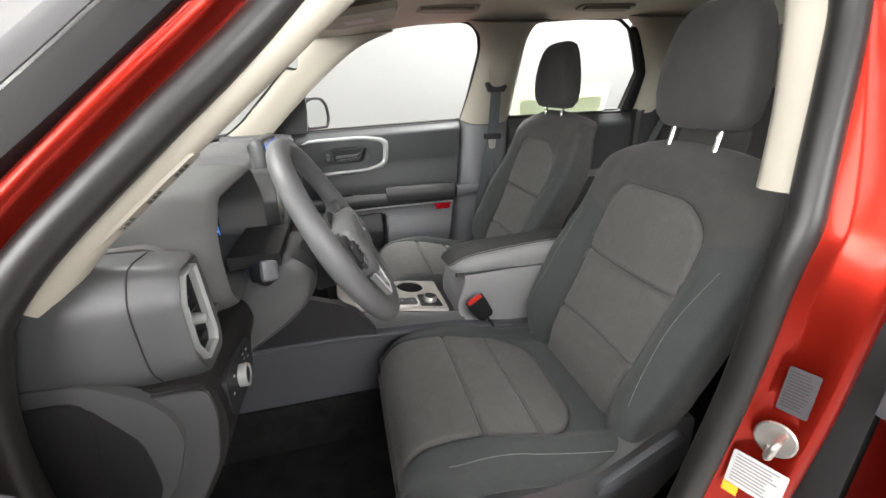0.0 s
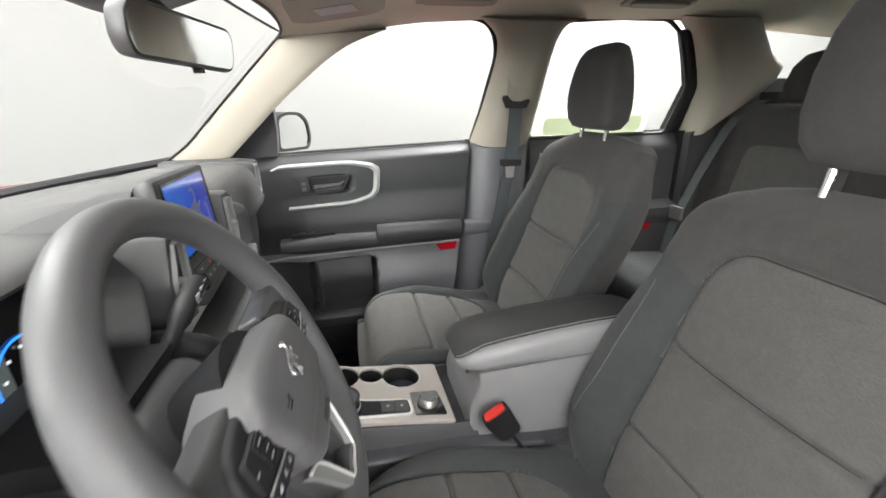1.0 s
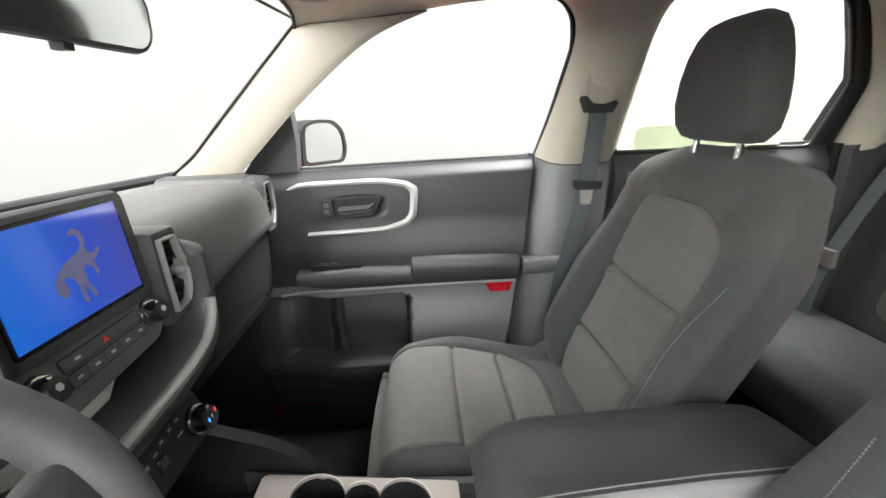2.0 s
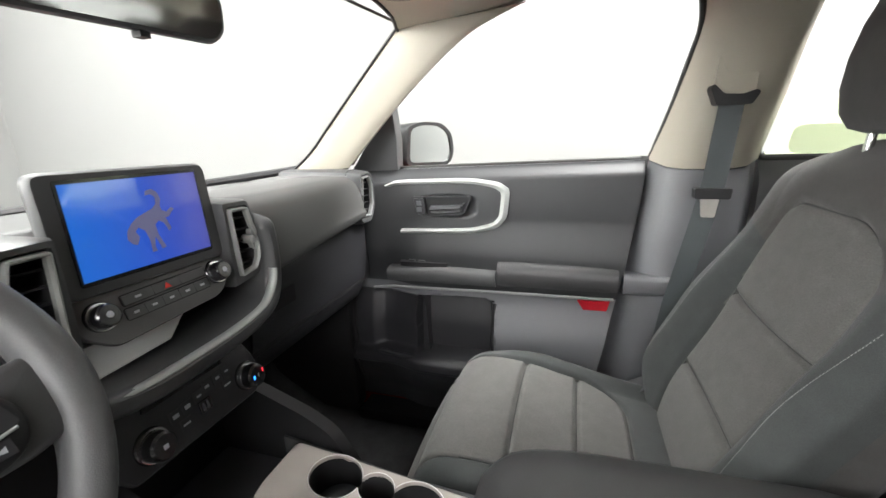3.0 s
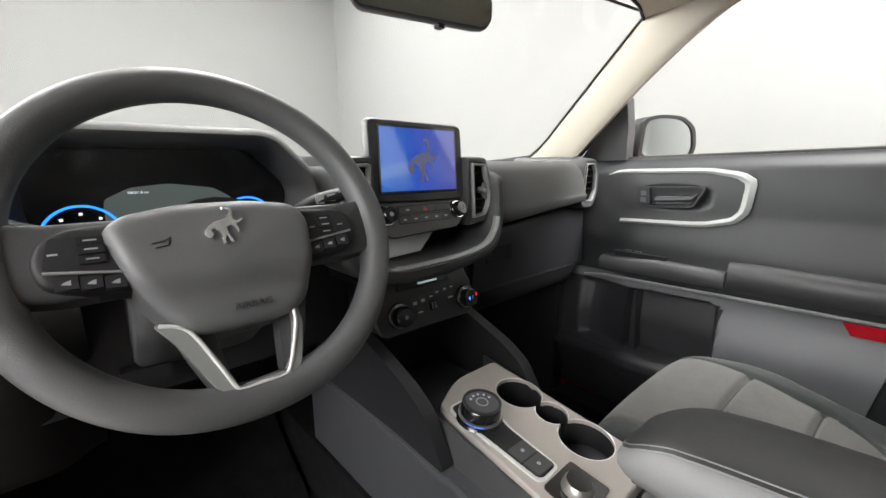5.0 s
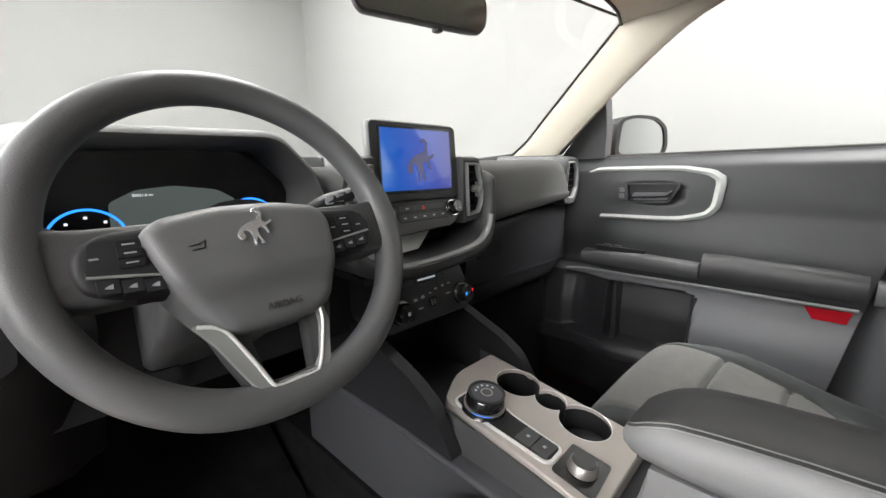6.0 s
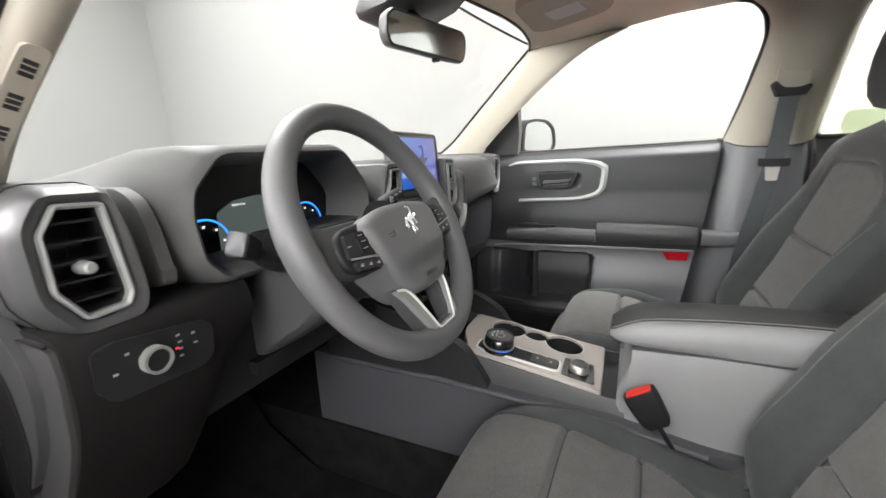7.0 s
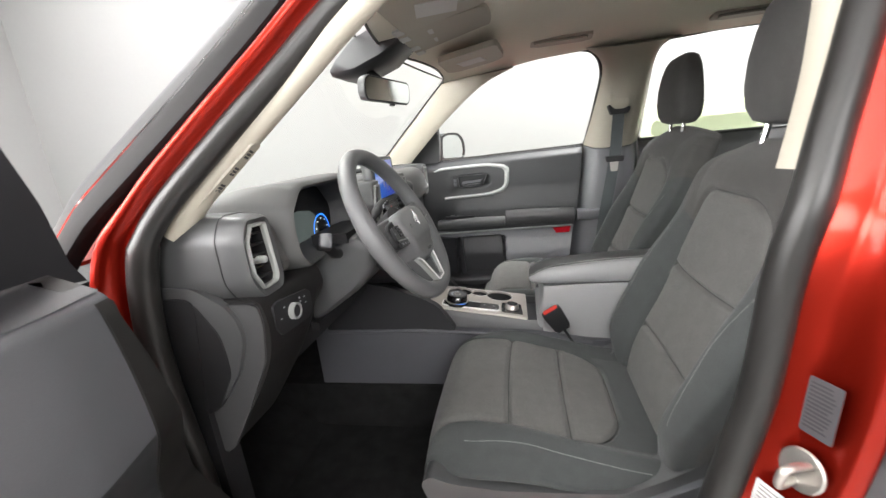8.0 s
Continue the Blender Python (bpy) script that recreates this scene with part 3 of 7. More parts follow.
# paper sticker on the rear side window
bm = bmesh.new()
o = rounded([(0.945, 1.24), (1.43, 1.24), (1.43, 1.36), (0.952, 1.366)], 0.006)
bm.faces.new([bm.verts.new((x, tum(z, 1, 0.756), z)) for x, z in o])
t = thing("window_sticker", "pale green paper price sheet stuck to the rear window", "sticker")
part("sheet", bm, STICKER, t)
bm = bmesh.new()
o = rounded([(0.985, 1.243), (1.40, 1.243), (1.40, 1.304), (0.985, 1.304)], 0.02)
bm.faces.new([bm.verts.new((x, tum(z, 1, 0.752), z)) for x, z in o])
part("strip", bm, STICKER_PALE, t, "paler strip along its lower edge")

# ---- red driver's side opening ----
SEAL = [(-0.145, 0.62), (-0.150, 0.765), (-0.168, 0.96), (-0.166, 1.08), (-0.143, 1.18), (-0.098, 1.25), (0.005, 1.344), (0.10, 1.424), (0.19, 1.503), (0.29, 1.567), (0.42, 1.607), (0.58, 1.622), (0.70, 1.618), (0.775, 1.585), (0.812, 1.51), (0.820, 1.46), (0.793, 1.365), (0.753, 1.245), (0.722, 1.13), (0.704, 0.96), (0.668, 0.79), (0.63, 0.62), (0.59, 0.50), (0.50, 0.445), (0.2, 0.43), (-0.05, 0.445), (-0.125, 0.52)]
sp = spline(SEAL, 6, True)
bm = bmesh.new()
sweep(bm, [(x, tum(z, -1, 0.745), z) for x, z in sp], [0.0185 if (x < 0.3 and z > 1.2) else 0.0215 for x, z in sp], True, 16)
part("door_seal", bm, RUBBER, car_body, "thick black rubber door seal")
for side in (1,):
    bm = bmesh.new()
    sweep(bm, [(x - 0.012, tum(z, side, 0.765), z + 0.012) for x, z in sp], 0.010, True, 10)
    part("door_seal", bm, RUBBER, car_body, "black rubber door seal")
# body flange outwards from the seal; its section: (outwards from the opening, outboard)
sec = [(0.004, -0.012), (0.006, 0.004), (0.019, 0.008), (0.025, 0.018), (0.029, 0.024), (0.037, 0.026), (0.044, 0.018), (0.048, 0.0), (0.04, -0.03)]
sec = [sec[0]] + [tuple(u + (v - u) * w for u, v in zip(a, b)) for a, b in zip(sec, sec[1:]) for w in (0.14, 0.86)] + [sec[-1]]
nrm = [(np.array(b) - np.array(a)) * 50 for a, b in zip(sp, shrink(sp, -0.02))]
rows = []
for (x, z), n2 in zip(sp, nrm):
    y = tum(z, -1, 0.745)
    wide = 1.0 + 1.25 * sstep(0.3, 0.62, x) * (1 - sstep(1.25, 1.5, z)) + (1.05 * (1 - sstep(0.92, 1.10, z)) + 0.5 * (1 - sstep(1.16, 1.25, z))) * (1 - sstep(-0.15, -0.05, x))
    deep = 1.0 + 2.1 * sstep(0.45, 0.66, x) * (1 - sstep(1.2, 1.55, z)) + 1.0 * (1 - sstep(1.0, 1.25, z)) * (1 - sstep(-0.1, 0.1, x))
    rows.append([(x + n2[0] * s * (wide if i else 1), y - o * (deep if o > 0 else 1), z + n2[1] * s * (wide if i else 1)) for i, (s, o) in enumerate(sec)])
rows.append(rows[0])
bm = bmesh.new(); grid(bm, rows)
bmesh.ops.remove_doubles(bm, verts=bm.verts, dist=1e-5)
part("door_opening", bm, RED, car_body, "glossy metallic red door opening", 85)
# black outer pillar cover and the strips beside it, along the windscreen pillar
seg = [(x, z) for x, z in spline([(-0.45, 0.955), (-0.30, 1.09), (-0.20, 1.18), (-0.098, 1.262), (0.005, 1.344), (0.10, 1.424), (0.19, 1.503), (0.29, 1.567), (0.42, 1.612), (0.6, 1.628)], 5)]


def pillar_band(prof, mat, name, label):
    rows = []
    for i, (x, z) in enumerate(seg):
        a, b = seg[max(i - 1, 0)], seg[min(i + 1, len(seg) - 1)]
        d = np.array((b[0] - a[0], b[1] - a[1]))
        d /= np.linalg.norm(d)
        y = tum(z, -1, 0.745)
        rows.append([(x - d[1] * s, y - o, z + d[0] * s) for s, o in prof])
    bm = bmesh.new(); grid(bm, rows, True, True)
    part(name, bm, mat, car_body, label, 50)


pillar_band([(0.044, 0.010), (0.050, 0.018), (0.070, 0.016), (0.084, 0.006), (0.080, -0.02), (0.044, -0.01)], MATT_BLACK, "pillar_cover", "black outer windscreen pillar cover")
# chrome strip added for the glint in the gap
pillar_band([(0.0845, 0.005), (0.0865, 0.006), (0.0885, 0.003), (0.086, -0.01)], CHROME, "gap_glint", "thin chrome strip standing for the glint in the gap")
# matt grey strip holds the glass's grey reflection in its colour
pillar_band([(0.089, 0.003), (0.102, -0.004), (0.116, -0.018), (0.126, -0.04), (0.089, -0.03)], MATT_GREY, "glass_sheen_strip", "grey strip standing for the reflection on the windscreen's edge")

# striker and stickers on the door pillar
t = car_body
bm = bmesh.new(); cyl(bm, (0.733, -0.795, 0.893), (-0.9, -0.38, 0.2), 0.026, 0.006, 24, bevel=0.002)
part("striker_plate", bm, METAL, t, "round steel striker plate")
bm = bmesh.new(); sweep(bm, spline([(0.731, -0.805, 0.907), (0.702, -0.816, 0.910), (0.699, -0.812, 0.886), (0.727, -0.793, 0.878)], 5), 0.005, n=10)
part("striker_loop", bm, METAL, t, "steel striker loop")

# rear door edge and hinge
bm = bmesh.new(); prism(bm, rounded([(0.875, 0.45), (2.3, 0.45), (2.3, 1.24), (0.915, 1.24), (0.885, 0.95)], 0.03), -0.93, -0.87, "y", 0.012, 3)
part("rear_door_skin", bm, RED, t, "red painted rear door")
bm = bmesh.new(); prism(bm, [(0.92, 1.24), (1.0, 1.60), (1.04, 1.615), (0.975, 1.24)], -0.84, -0.76, "y", 0.01)
part("rear_door_upper_frame", bm, RED, t, "red rear door window frame")
bm = bmesh.new()
box(bm, 0.845, 0.90, -0.88, -0.83, 0.94, 1.02, 0.012)
cyl(bm, (0.86, -0.86, 0.92), (0, 0, 1), 0.013, 0.12, 16, bevel=0.003)
part("rear_hinge", bm, PLASTIC_MID, t, "grey rear door hinge")

# cowl, wing and bonnet outside
bm = bmesh.new(); prism(bm, rounded([(-0.24, 0.45), (-0.24, 1.165), (-0.36, 1.185), (-0.9, 1.14), (-1.5, 1.02), (-1.55, 0.45)], 0.04), -0.92, -0.80, "y", 0.02, 3)
part("front_wing", bm, RED, t, "red painted front wing")
bm = bmesh.new(); prism(bm, rounded([(-0.24, 0.45), (-0.24, 1.165), (-0.36, 1.185), (-0.9, 1.14), (-1.5, 1.02), (-1.55, 0.45)], 0.04), 0.80, 0.92, "y", 0.02, 3)
part("front_wing", bm, RED, t, "red painted front wing")
bm = bmesh.new(); box(bm, -1.5, -0.70, -0.80, 0.80, 1.06, 1.10, 0.015)
part("bonnet", bm, RED, t, "red painted bonnet")
bm = bmesh.new(); box(bm, -0.72, -0.5, -0.80, 0.80, 1.05, 1.09, 0.01)
part("cowl_panel", bm, BLACK, t, "black plastic cowl panel")
bm = bmesh.new(); box(bm, -0.75, -0.70, -0.8, 0.8, 0.3, 1.05, 0.01)
part("bulkhead", bm, BLACK, t, "black bulkhead in front of the footwells")
bm = bmesh.new()
sweep(bm, [(-0.30, -0.79, 1.10), (-0.275, -0.80, 1.14), (-0.26, -0.81, 1.165)], 0.012, n=8)
box(bm, -0.32, -0.25, -0.82, -0.78, 1.06, 1.13, 0.006)
part("hinge_bracket", bm, RED, t, "red painted hinge bracket")

# wheels
for wx in (-1.02, 1.70):
    for s in (-1, 1):
        bm = bmesh.new()
        prof = ((0.22, -0.08), (0.30, -0.09), (0.335, -0.08), (0.345, -0.05), (0.345, 0.05), (0.335, 0.08), (0.30, 0.09), (0.22, 0.08))
        rows = [[(wx + r * math.cos(a), s * 0.84 + y, 0.345 + r * math.sin(a)) for r, y in prof] for a in (2 * math.pi * k / 48 for k in range(48))]
        rows.append(rows[0])
        grid(bm, rows, True)
        bmesh.ops.remove_doubles(bm, verts=bm.verts, dist=1e-5)
        wh = part("wheel", bm, RUBBER, t, "black tyre on a grey rim")
        bm = bmesh.new(); cyl(bm, (wx, s * 0.79, 0.345), (0, s, 0), 0.225, 0.12, 40, 0.222, 0.01)
        part("rim", bm, SILVER, wh, "grey metal rim")
# floor pan, sills
bm = bmesh.new(); box(bm, -0.72, 2.3, -0.74, 0.74, 0.38, 0.42, 0)
part("floor_carpet", bm, CARPET, t, "black cabin carpet")
for s in (-1, 1):
    bm = bmesh.new(); box(bm, -0.2, 0.9, *sorted((s * 0.72, s * 0.86)), 0.32, 0.44, 0.02)
    part("sill", bm, RED, t, "red door sill")
    # filler added along the rear sill to stop light leaking in
    bm = bmesh.new(); box(bm, 0.9, 2.3, *sorted((s * 0.64, s * 0.735)), 0.36, 0.475, 0.01)
    part("rear_leak_filler", bm, BLACK, t, "black filler closing the light leak at the rear sill")
    bm = bmesh.new(); box(bm, -0.1, 0.9, *sorted((s * 0.64, s * 0.725)), 0.40, 0.455, 0.015)
    part("sill_trim", bm, BLACK, t, "black plastic sill trim")
bm = bmesh.new(); box(bm, 2.28, 2.36, -0.75, 0.75, 0.4, 1.28, 0.02)
part("tailgate", bm, PLASTIC, t, "dark grey tailgate trim")
bm = bmesh.new(); box(bm, 2.24, 2.32, -0.6, 0.6, 1.585, 1.66, 0.02)
part("tailgate_header", bm, BEIGE, t, "beige trim over the tailgate window")
bm = bmesh.new(); bm.faces.new([bm.verts.new(p) for p in ((2.34, -0.62, 1.28), (2.34, 0.62, 1.28), (2.27, 0.56, 1.60), (2.27, -0.56, 1.60))])
g = part("tailgate_glass", bm, CLEAR, t, "clear tailgate window"); g.visible_shadow = False
# footwell carpet rising to the bulkhead
for y0, y1 in ((-0.72, -0.16), (0.16, 0.72)):
    bm = bmesh.new()
    prism(bm, [(-0.70, 0.42), (-0.25, 0.42), (-0.42, 0.52), (-0.60, 0.78), (-0.70, 0.85)], y0, y1, "y", 0.01)
    part("footwell_carpet", bm, CARPET, t, "black footwell carpet")
for s in (-1, 1):
    bm = bmesh.new(); prism(bm, rounded([(-0.70, 0.42), (-0.12, 0.42), (-0.13, 0.9), (-0.10, 1.10), (-0.70, 1.10)], 0.03), *sorted((s * 0.67, s * 0.72)), "y", 0.008)
    part("kick_panel", bm, BLACK, t, "black footwell side trim")

# ---- doors ----
def door(name, label, side):
    """A front door in the closed place: lining as one moulded surface, and its fittings. side 1: passenger's."""
    d = thing(name, label, "car door", at=(-0.22, side * 0.86, 0.4))
    off = Matrix.Translation((0.22, -side * 0.86, -0.4))
    S = lambda pts: [(x, side * y, z) for x, y, z in pts]

    def belt(x):
        return 1.216 + 0.024 * x

    def lining(x, z):
        y = 0.712 + 0.032 * sstep(belt(x) - 0.035, belt(x), z) - 0.006 * math.sin(math.pi * min(1, max(0, (z - 0.97) / 0.25)))
        xf = sstep(0.10, -0.05, x)
        y -= 0.028 * xf * sstep(0.9, 1.0, z) * (1 - sstep(1.17, 1.22, z))
        y -= 0.030 * sstep(1.085, 0.965, z) * sstep(0.0, 0.12, x)
        # lower lining
        y += 0.006 * sstep(0.90, 0.87, z)
        y -= 0.022 * sstep(0.87, 0.74, z)
        # pocket
        zp = lerp(x, [(-0.05, 0.85), (0.31, 0.858), (0.335, 0.84)])
        pk = sstep(0.338, 0.322, x) * sstep(zp, zp - 0.012, z) * sstep(0.66, 0.675, z)
        y += (0.018 + 0.042 * sstep(0.095, 0.105, x)) * pk * sstep(-0.06, -0.02, x)
        y -= 0.022 * sstep(0.665, 0.645, z) * sstep(0.60, 0.62, z)
        y += 0.03 * sstep(0.60, 0.5, z)
        # handle recess
        dx, dz = (x - 0.20) / 0.085, (z - 1.117) / 0.03
        y += 0.022 * max(0, 1 - (dx ** 4 + dz ** 4))
        return y

    def front(z):
        """The lining's front edge; on the opened door it leans towards the hinge."""
        return -0.13 if side > 0 else max(-0.27, -0.118 - 0.36 * max(0.0, 1.16 - z))

    def rear(z):
        return lerp(z, [(0.44, 0.575), (0.70, 0.618), (0.874, 0.650), (0.974, 0.668), (1.10, 0.686), (1.245, 0.700)])

    rows = []
    nz, nx = 132, 120
    for i in range(nz + 1):
        z = 0.46 + (1.245 - 0.46) * i / nz
        xr = rear(z)
        xf = front(z)
        row = []
        for j in range(nx + 1):
            x = xf + (xr - xf) * j / nx
            zz = z if z < 1.13 else 1.13 + (z - 1.13) * (belt(x) - 1.13) / 0.115
            row.append((x, side * lining(x, zz), zz))
        rows.append(row)
    back = [(0.775 if z < 1.2 else 0.77) for z in (r[0][2] for r in rows)]
    rows = [[(r[0][0], side * b, r[0][2])] + r + [(r[-1][0], side * b, r[-1][2])] for r, b in zip(rows, back)]
    rows.append([(x, side * 0.772, belt(x) + 0.002) for x, y, z in rows[-1]])
    # shade in the pocket and low at the front is put into the colour
    def in_low_shade(i, j):
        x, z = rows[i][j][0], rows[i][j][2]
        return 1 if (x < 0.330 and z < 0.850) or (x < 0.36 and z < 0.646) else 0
    bm, bq = split_grid(rows, in_low_shade)
    kz = int(((0.886 if side > 0 else 1.0) - 0.46) / (1.245 - 0.46) * nz)
    bm.free()
    low_half, split_hi = split_grid(rows, lambda i, j: 1 if i >= kz else 0)
    low_half.free()
    bm = bmesh.new()
    low = {}
    for i in range(kz):
        for j in range(len(rows[0]) - 1):
            if not in_low_shade(i, j):
                f_ = []
                for a_, b_ in ((i, j), (i, j + 1), (i + 1, j + 1), (i + 1, j)):
                    if (a_, b_) not in low:
                        low[(a_, b_)] = bm.verts.new(rows[a_][b_])
                    f_.append(low[(a_, b_)])
                bm.faces.new(f_)
    # opened door's upper lining lightened: the light on it is in the colour
    part("door_lining", split_hi, DOOR_DARK if side > 0 else PLASTIC_MID, d, "charcoal soft upper door lining" if side > 0 else "upper door lining, lightened for the light on it", 50, off)
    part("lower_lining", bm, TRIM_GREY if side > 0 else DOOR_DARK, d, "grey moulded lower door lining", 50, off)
    part("shaded_pocket", bq, DARK, d, "map pocket and lining round it, darkened for shade", 50, off)
    # padded armrest half, behind the split
    bm = bmesh.new()
    tp = lambda x: lerp(x, [(0.346, 0.972), (0.40, 0.974), (0.60, 0.970), (0.65, 0.966)])
    rows = []
    for x in np.linspace(0.346, 0.652, 24):
        z1, z0 = tp(x), 0.905
        y1 = 0.668 - 0.004 * math.sin(math.pi * (x - 0.34) / 0.32)
        rows.append(S([(x, 0.715, z1 - 0.004), (x, 0.69, z1), (x, y1 + 0.004, z1 - 0.005), (x, y1 - 0.006, z1 - 0.018), (x, y1 - 0.008, z0 + 0.015), (x, y1, z0 + 0.002), (x, 0.70, z0)]))
    grid(bm, rows, True, True)
    part("armrest_pad", bm, VINYL, d, "padded black armrest top", 50, off)
    bm = bmesh.new()
    rows = []
    for x in np.linspace(0.02, 0.341, 24):
        z1, z0 = lerp(x, [(0.02, 0.938), (0.19, 0.950), (0.21, 0.948), (0.341, 0.944)]), 0.899
        rows.append(S([(x, 0.705, z1 + 0.001), (x, 0.69, z1 + 0.002), (x, 0.670, z1 - 0.002), (x, 0.663, z1 - 0.010), (x, 0.663, z0 + 0.01), (x, 0.668, z0 + 0.002), (x, 0.69, z0)]))
    grid(bm, rows, True, True)
    part("armrest_front", bm, PLASTIC, d, "dark grey front armrest section", 50, off)
    bm = bmesh.new(); prism(bm, rounded([(0.06, 0.672), (0.20, 0.672), (0.21, 0.70), (0.055, 0.70)], 0.006), 0.945, 0.958, "z", 0.003)
    for v in bm.verts: v.co.y *= side
    part("switch_panel", bm, BLACK, d, "black window switch panel", 40, off)
    bm = bmesh.new()
    for k in range(2):
        box(bm, 0.085 + k * 0.03, 0.105 + k * 0.03, 0.677, 0.693, 0.957, 0.963, 0.002)
    for v in bm.verts: v.co.y *= side
    part("window_switch", bm, PLASTIC, d, "", 40, off)
    # silver line below the armrest
    bm = bmesh.new()
    sweep(bm, S([(x, 0.679 if x > 0.05 else 0.683, lerp(x, [(-0.035, 0.868), (0.03, 0.877), (0.34, 0.882), (0.64, 0.884)])) for x in np.linspace(-0.035, 0.645, 40)]), 0.0042, n=8)
    part("trim_line", bm, SILVER, d, "thin satin silver trim line", 60, off)
    # silver loop round the handle
    oo = [(0.02, 1.176), (0.05, 1.190), (0.27, 1.194), (0.345, 1.183), (0.374, 1.164), (0.367, 1.088), (0.342, 1.060), (0.272, 1.044), (0.06, 1.039)]
    ii = [(0.03, 1.172), (0.052, 1.178), (0.265, 1.181), (0.331, 1.169), (0.352, 1.155), (0.346, 1.092), (0.329, 1.073), (0.268, 1.057), (0.062, 1.0505)]
    # cut the corners
    oo, ii = [[q[0]] + [tuple(a * (1 - w) + b * w for a, b in zip(p0, p1)) for p0, p1 in zip(q, q[1:]) for w in (0.14, 0.86)] + [q[-1]] for q in (oo, ii)]
    rows = []
    for (a, b), (c, e) in zip(oo, ii):
        ya, yc = lining(a, b) - 0.001, lining(c, e) - 0.001
        rows.append(S([(a, ya + 0.006, b), (a, ya - 0.006, b), ((a + c) / 2, (ya + yc) / 2 - 0.010, (b + e) / 2), (c, yc - 0.006, e), (c, yc + 0.006, e)]))
    bm = bmesh.new(); grid(bm, rows, True, True)
    part("trim_loop", bm, SILVER, d, "satin silver loop round the door handle", 35, off)
    # inner handle: dark recess, bezel, pull lever and lock switch
    o = [(0.092, 1.143), (0.272, 1.147), (0.245, 1.092), (0.112, 1.085)]
    q = rounded(o, 0.012)
    bm = bmesh.new(); prism(bm, shrink(q, 0.003), *sorted((side * 0.7145, side * 0.740)), "y")
    part("handle_recess", bm, BLACK, d, "black recess behind the handle", 40, off)
    bm = bmesh.new(); frame_band(bm, q, rounded(shrink(o, 0.0045), 0.009), 0.703 * side, 0.716 * side, "y")
    part("handle_bezel", bm, DARK, d, "near black handle bezel", 40, off)
    lev = [(0.146, 1.106), (0.235, 1.112), (0.251, 1.128), (0.236, 1.120), (0.150, 1.117)]
    bm = bmesh.new(); prism(bm, rounded(lev, 0.004), *sorted((side * 0.702, side * 0.712)), "y", 0.003, 3)
    part("handle", bm, PLASTIC_MID, d, "dark grey pull lever", 50, off)
    bm = bmesh.new(); prism(bm, [(0.150, 1.095), (0.234, 1.100), (0.240, 1.106), (0.150, 1.100)], *sorted((side * 0.706, side * 0.714)), "y", 0.002)
    part("handle_lip", bm, PLASTIC, d, "lower lip of the handle", 50, off)
    bm = bmesh.new(); prism(bm, rounded([(0.101, 1.094), (0.136, 1.094), (0.131, 1.139), (0.098, 1.137)], 0.005), *sorted((side * 0.704, side * 0.716)), "y", 0.002)
    lk = part("lock_switch", bm, DARK, d, "black lock switch", 40, off)
    for z0 in (1.100, 1.118):
        bm = bmesh.new(); prism(bm, [(0.110, z0), (0.124, z0), (0.123, z0 + 0.013), (0.109, z0 + 0.013)], *sorted((side * 0.7022, side * 0.705)), "y", 0.001)
        part("key", bm, PLASTIC_MID, lk)
    # reflector
    o = [(0.556, 0.8755), (0.637, 0.8785), (0.630, 0.850), (0.572, 0.8495)]
    bm = bmesh.new(); prism(bm, rounded(o, 0.002), 0.680, 0.690, "y", 0.0015)
    for v in bm.verts: v.co.y *= side
    part("reflector", bm, RED_LENS, d, "red reflector", 40, off)
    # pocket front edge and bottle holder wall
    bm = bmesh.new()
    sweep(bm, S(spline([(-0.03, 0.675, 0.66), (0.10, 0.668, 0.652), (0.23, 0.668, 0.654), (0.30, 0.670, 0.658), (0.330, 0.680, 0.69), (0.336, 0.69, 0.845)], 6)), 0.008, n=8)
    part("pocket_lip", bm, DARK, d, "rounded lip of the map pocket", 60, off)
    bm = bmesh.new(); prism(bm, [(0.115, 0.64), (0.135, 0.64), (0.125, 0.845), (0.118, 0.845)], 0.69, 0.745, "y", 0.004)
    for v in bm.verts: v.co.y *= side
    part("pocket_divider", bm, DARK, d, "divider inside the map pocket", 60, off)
    bm = bmesh.new(); sweep(bm, S([(front(z) - 0.018, 0.765, z) for z in np.linspace(0.48, 1.215, 12)]), 0.022, n=10)
    part("edge_seal", bm, RUBBER, d, "black rubber seal on the door's edge", 60, off)
    bm = bmesh.new(); sweep(bm, S([(rear(z) + 0.012, 0.762, z) for z in np.linspace(0.50, 1.24, 14)]), 0.022, n=10)
    part("rear_edge_seal", bm, RUBBER, d, "black rubber seal on the door's rear edge", 60, off)
    bm = bmesh.new()
    if side > 0:
        wide_ = lambda z: 0.016
    else:
        wide_ = lambda z: max(0.016, -0.094 - 0.17 * (1.19 - z) - front(z))
    rows = [S([(front(z) + wide_(z) * x, lining(front(z) + wide_(z) * x, z) - 0.003, z) for z in np.linspace(0.50, 1.208, 40)]) for x in (-0.02, 0.15, 0.3, 0.45, 0.6, 0.75, 0.9, 1.0)]
    grid(bm, [S([(x_, 0.74, z) for x_, y_, z in rows[0]])] + rows + [S([(x_, 0.72, z) for x_, y_, z in rows[-1]])])
    part("edge_band", bm, RUBBER, d, "black band along the door's front edge", 60, off)
    if side < 0:
        rows = [S([(x, lining(x, z) - 0.0035, z) for x in np.linspace(-0.118, 0.66, 30)]) for z in (1.186, 1.190, 1.195, 1.200, 1.205, 1.209)]
        rows += [S([(x, y_, belt(x) + 0.006) for x in np.linspace(-0.118, 0.66, 30)]) for y_ in (0.738, 0.75, 0.772)]
        bm = bmesh.new(); grid(bm, rows)
        part("upper_trim", bm, DARK, d, "near black upper door trim", 60, off)
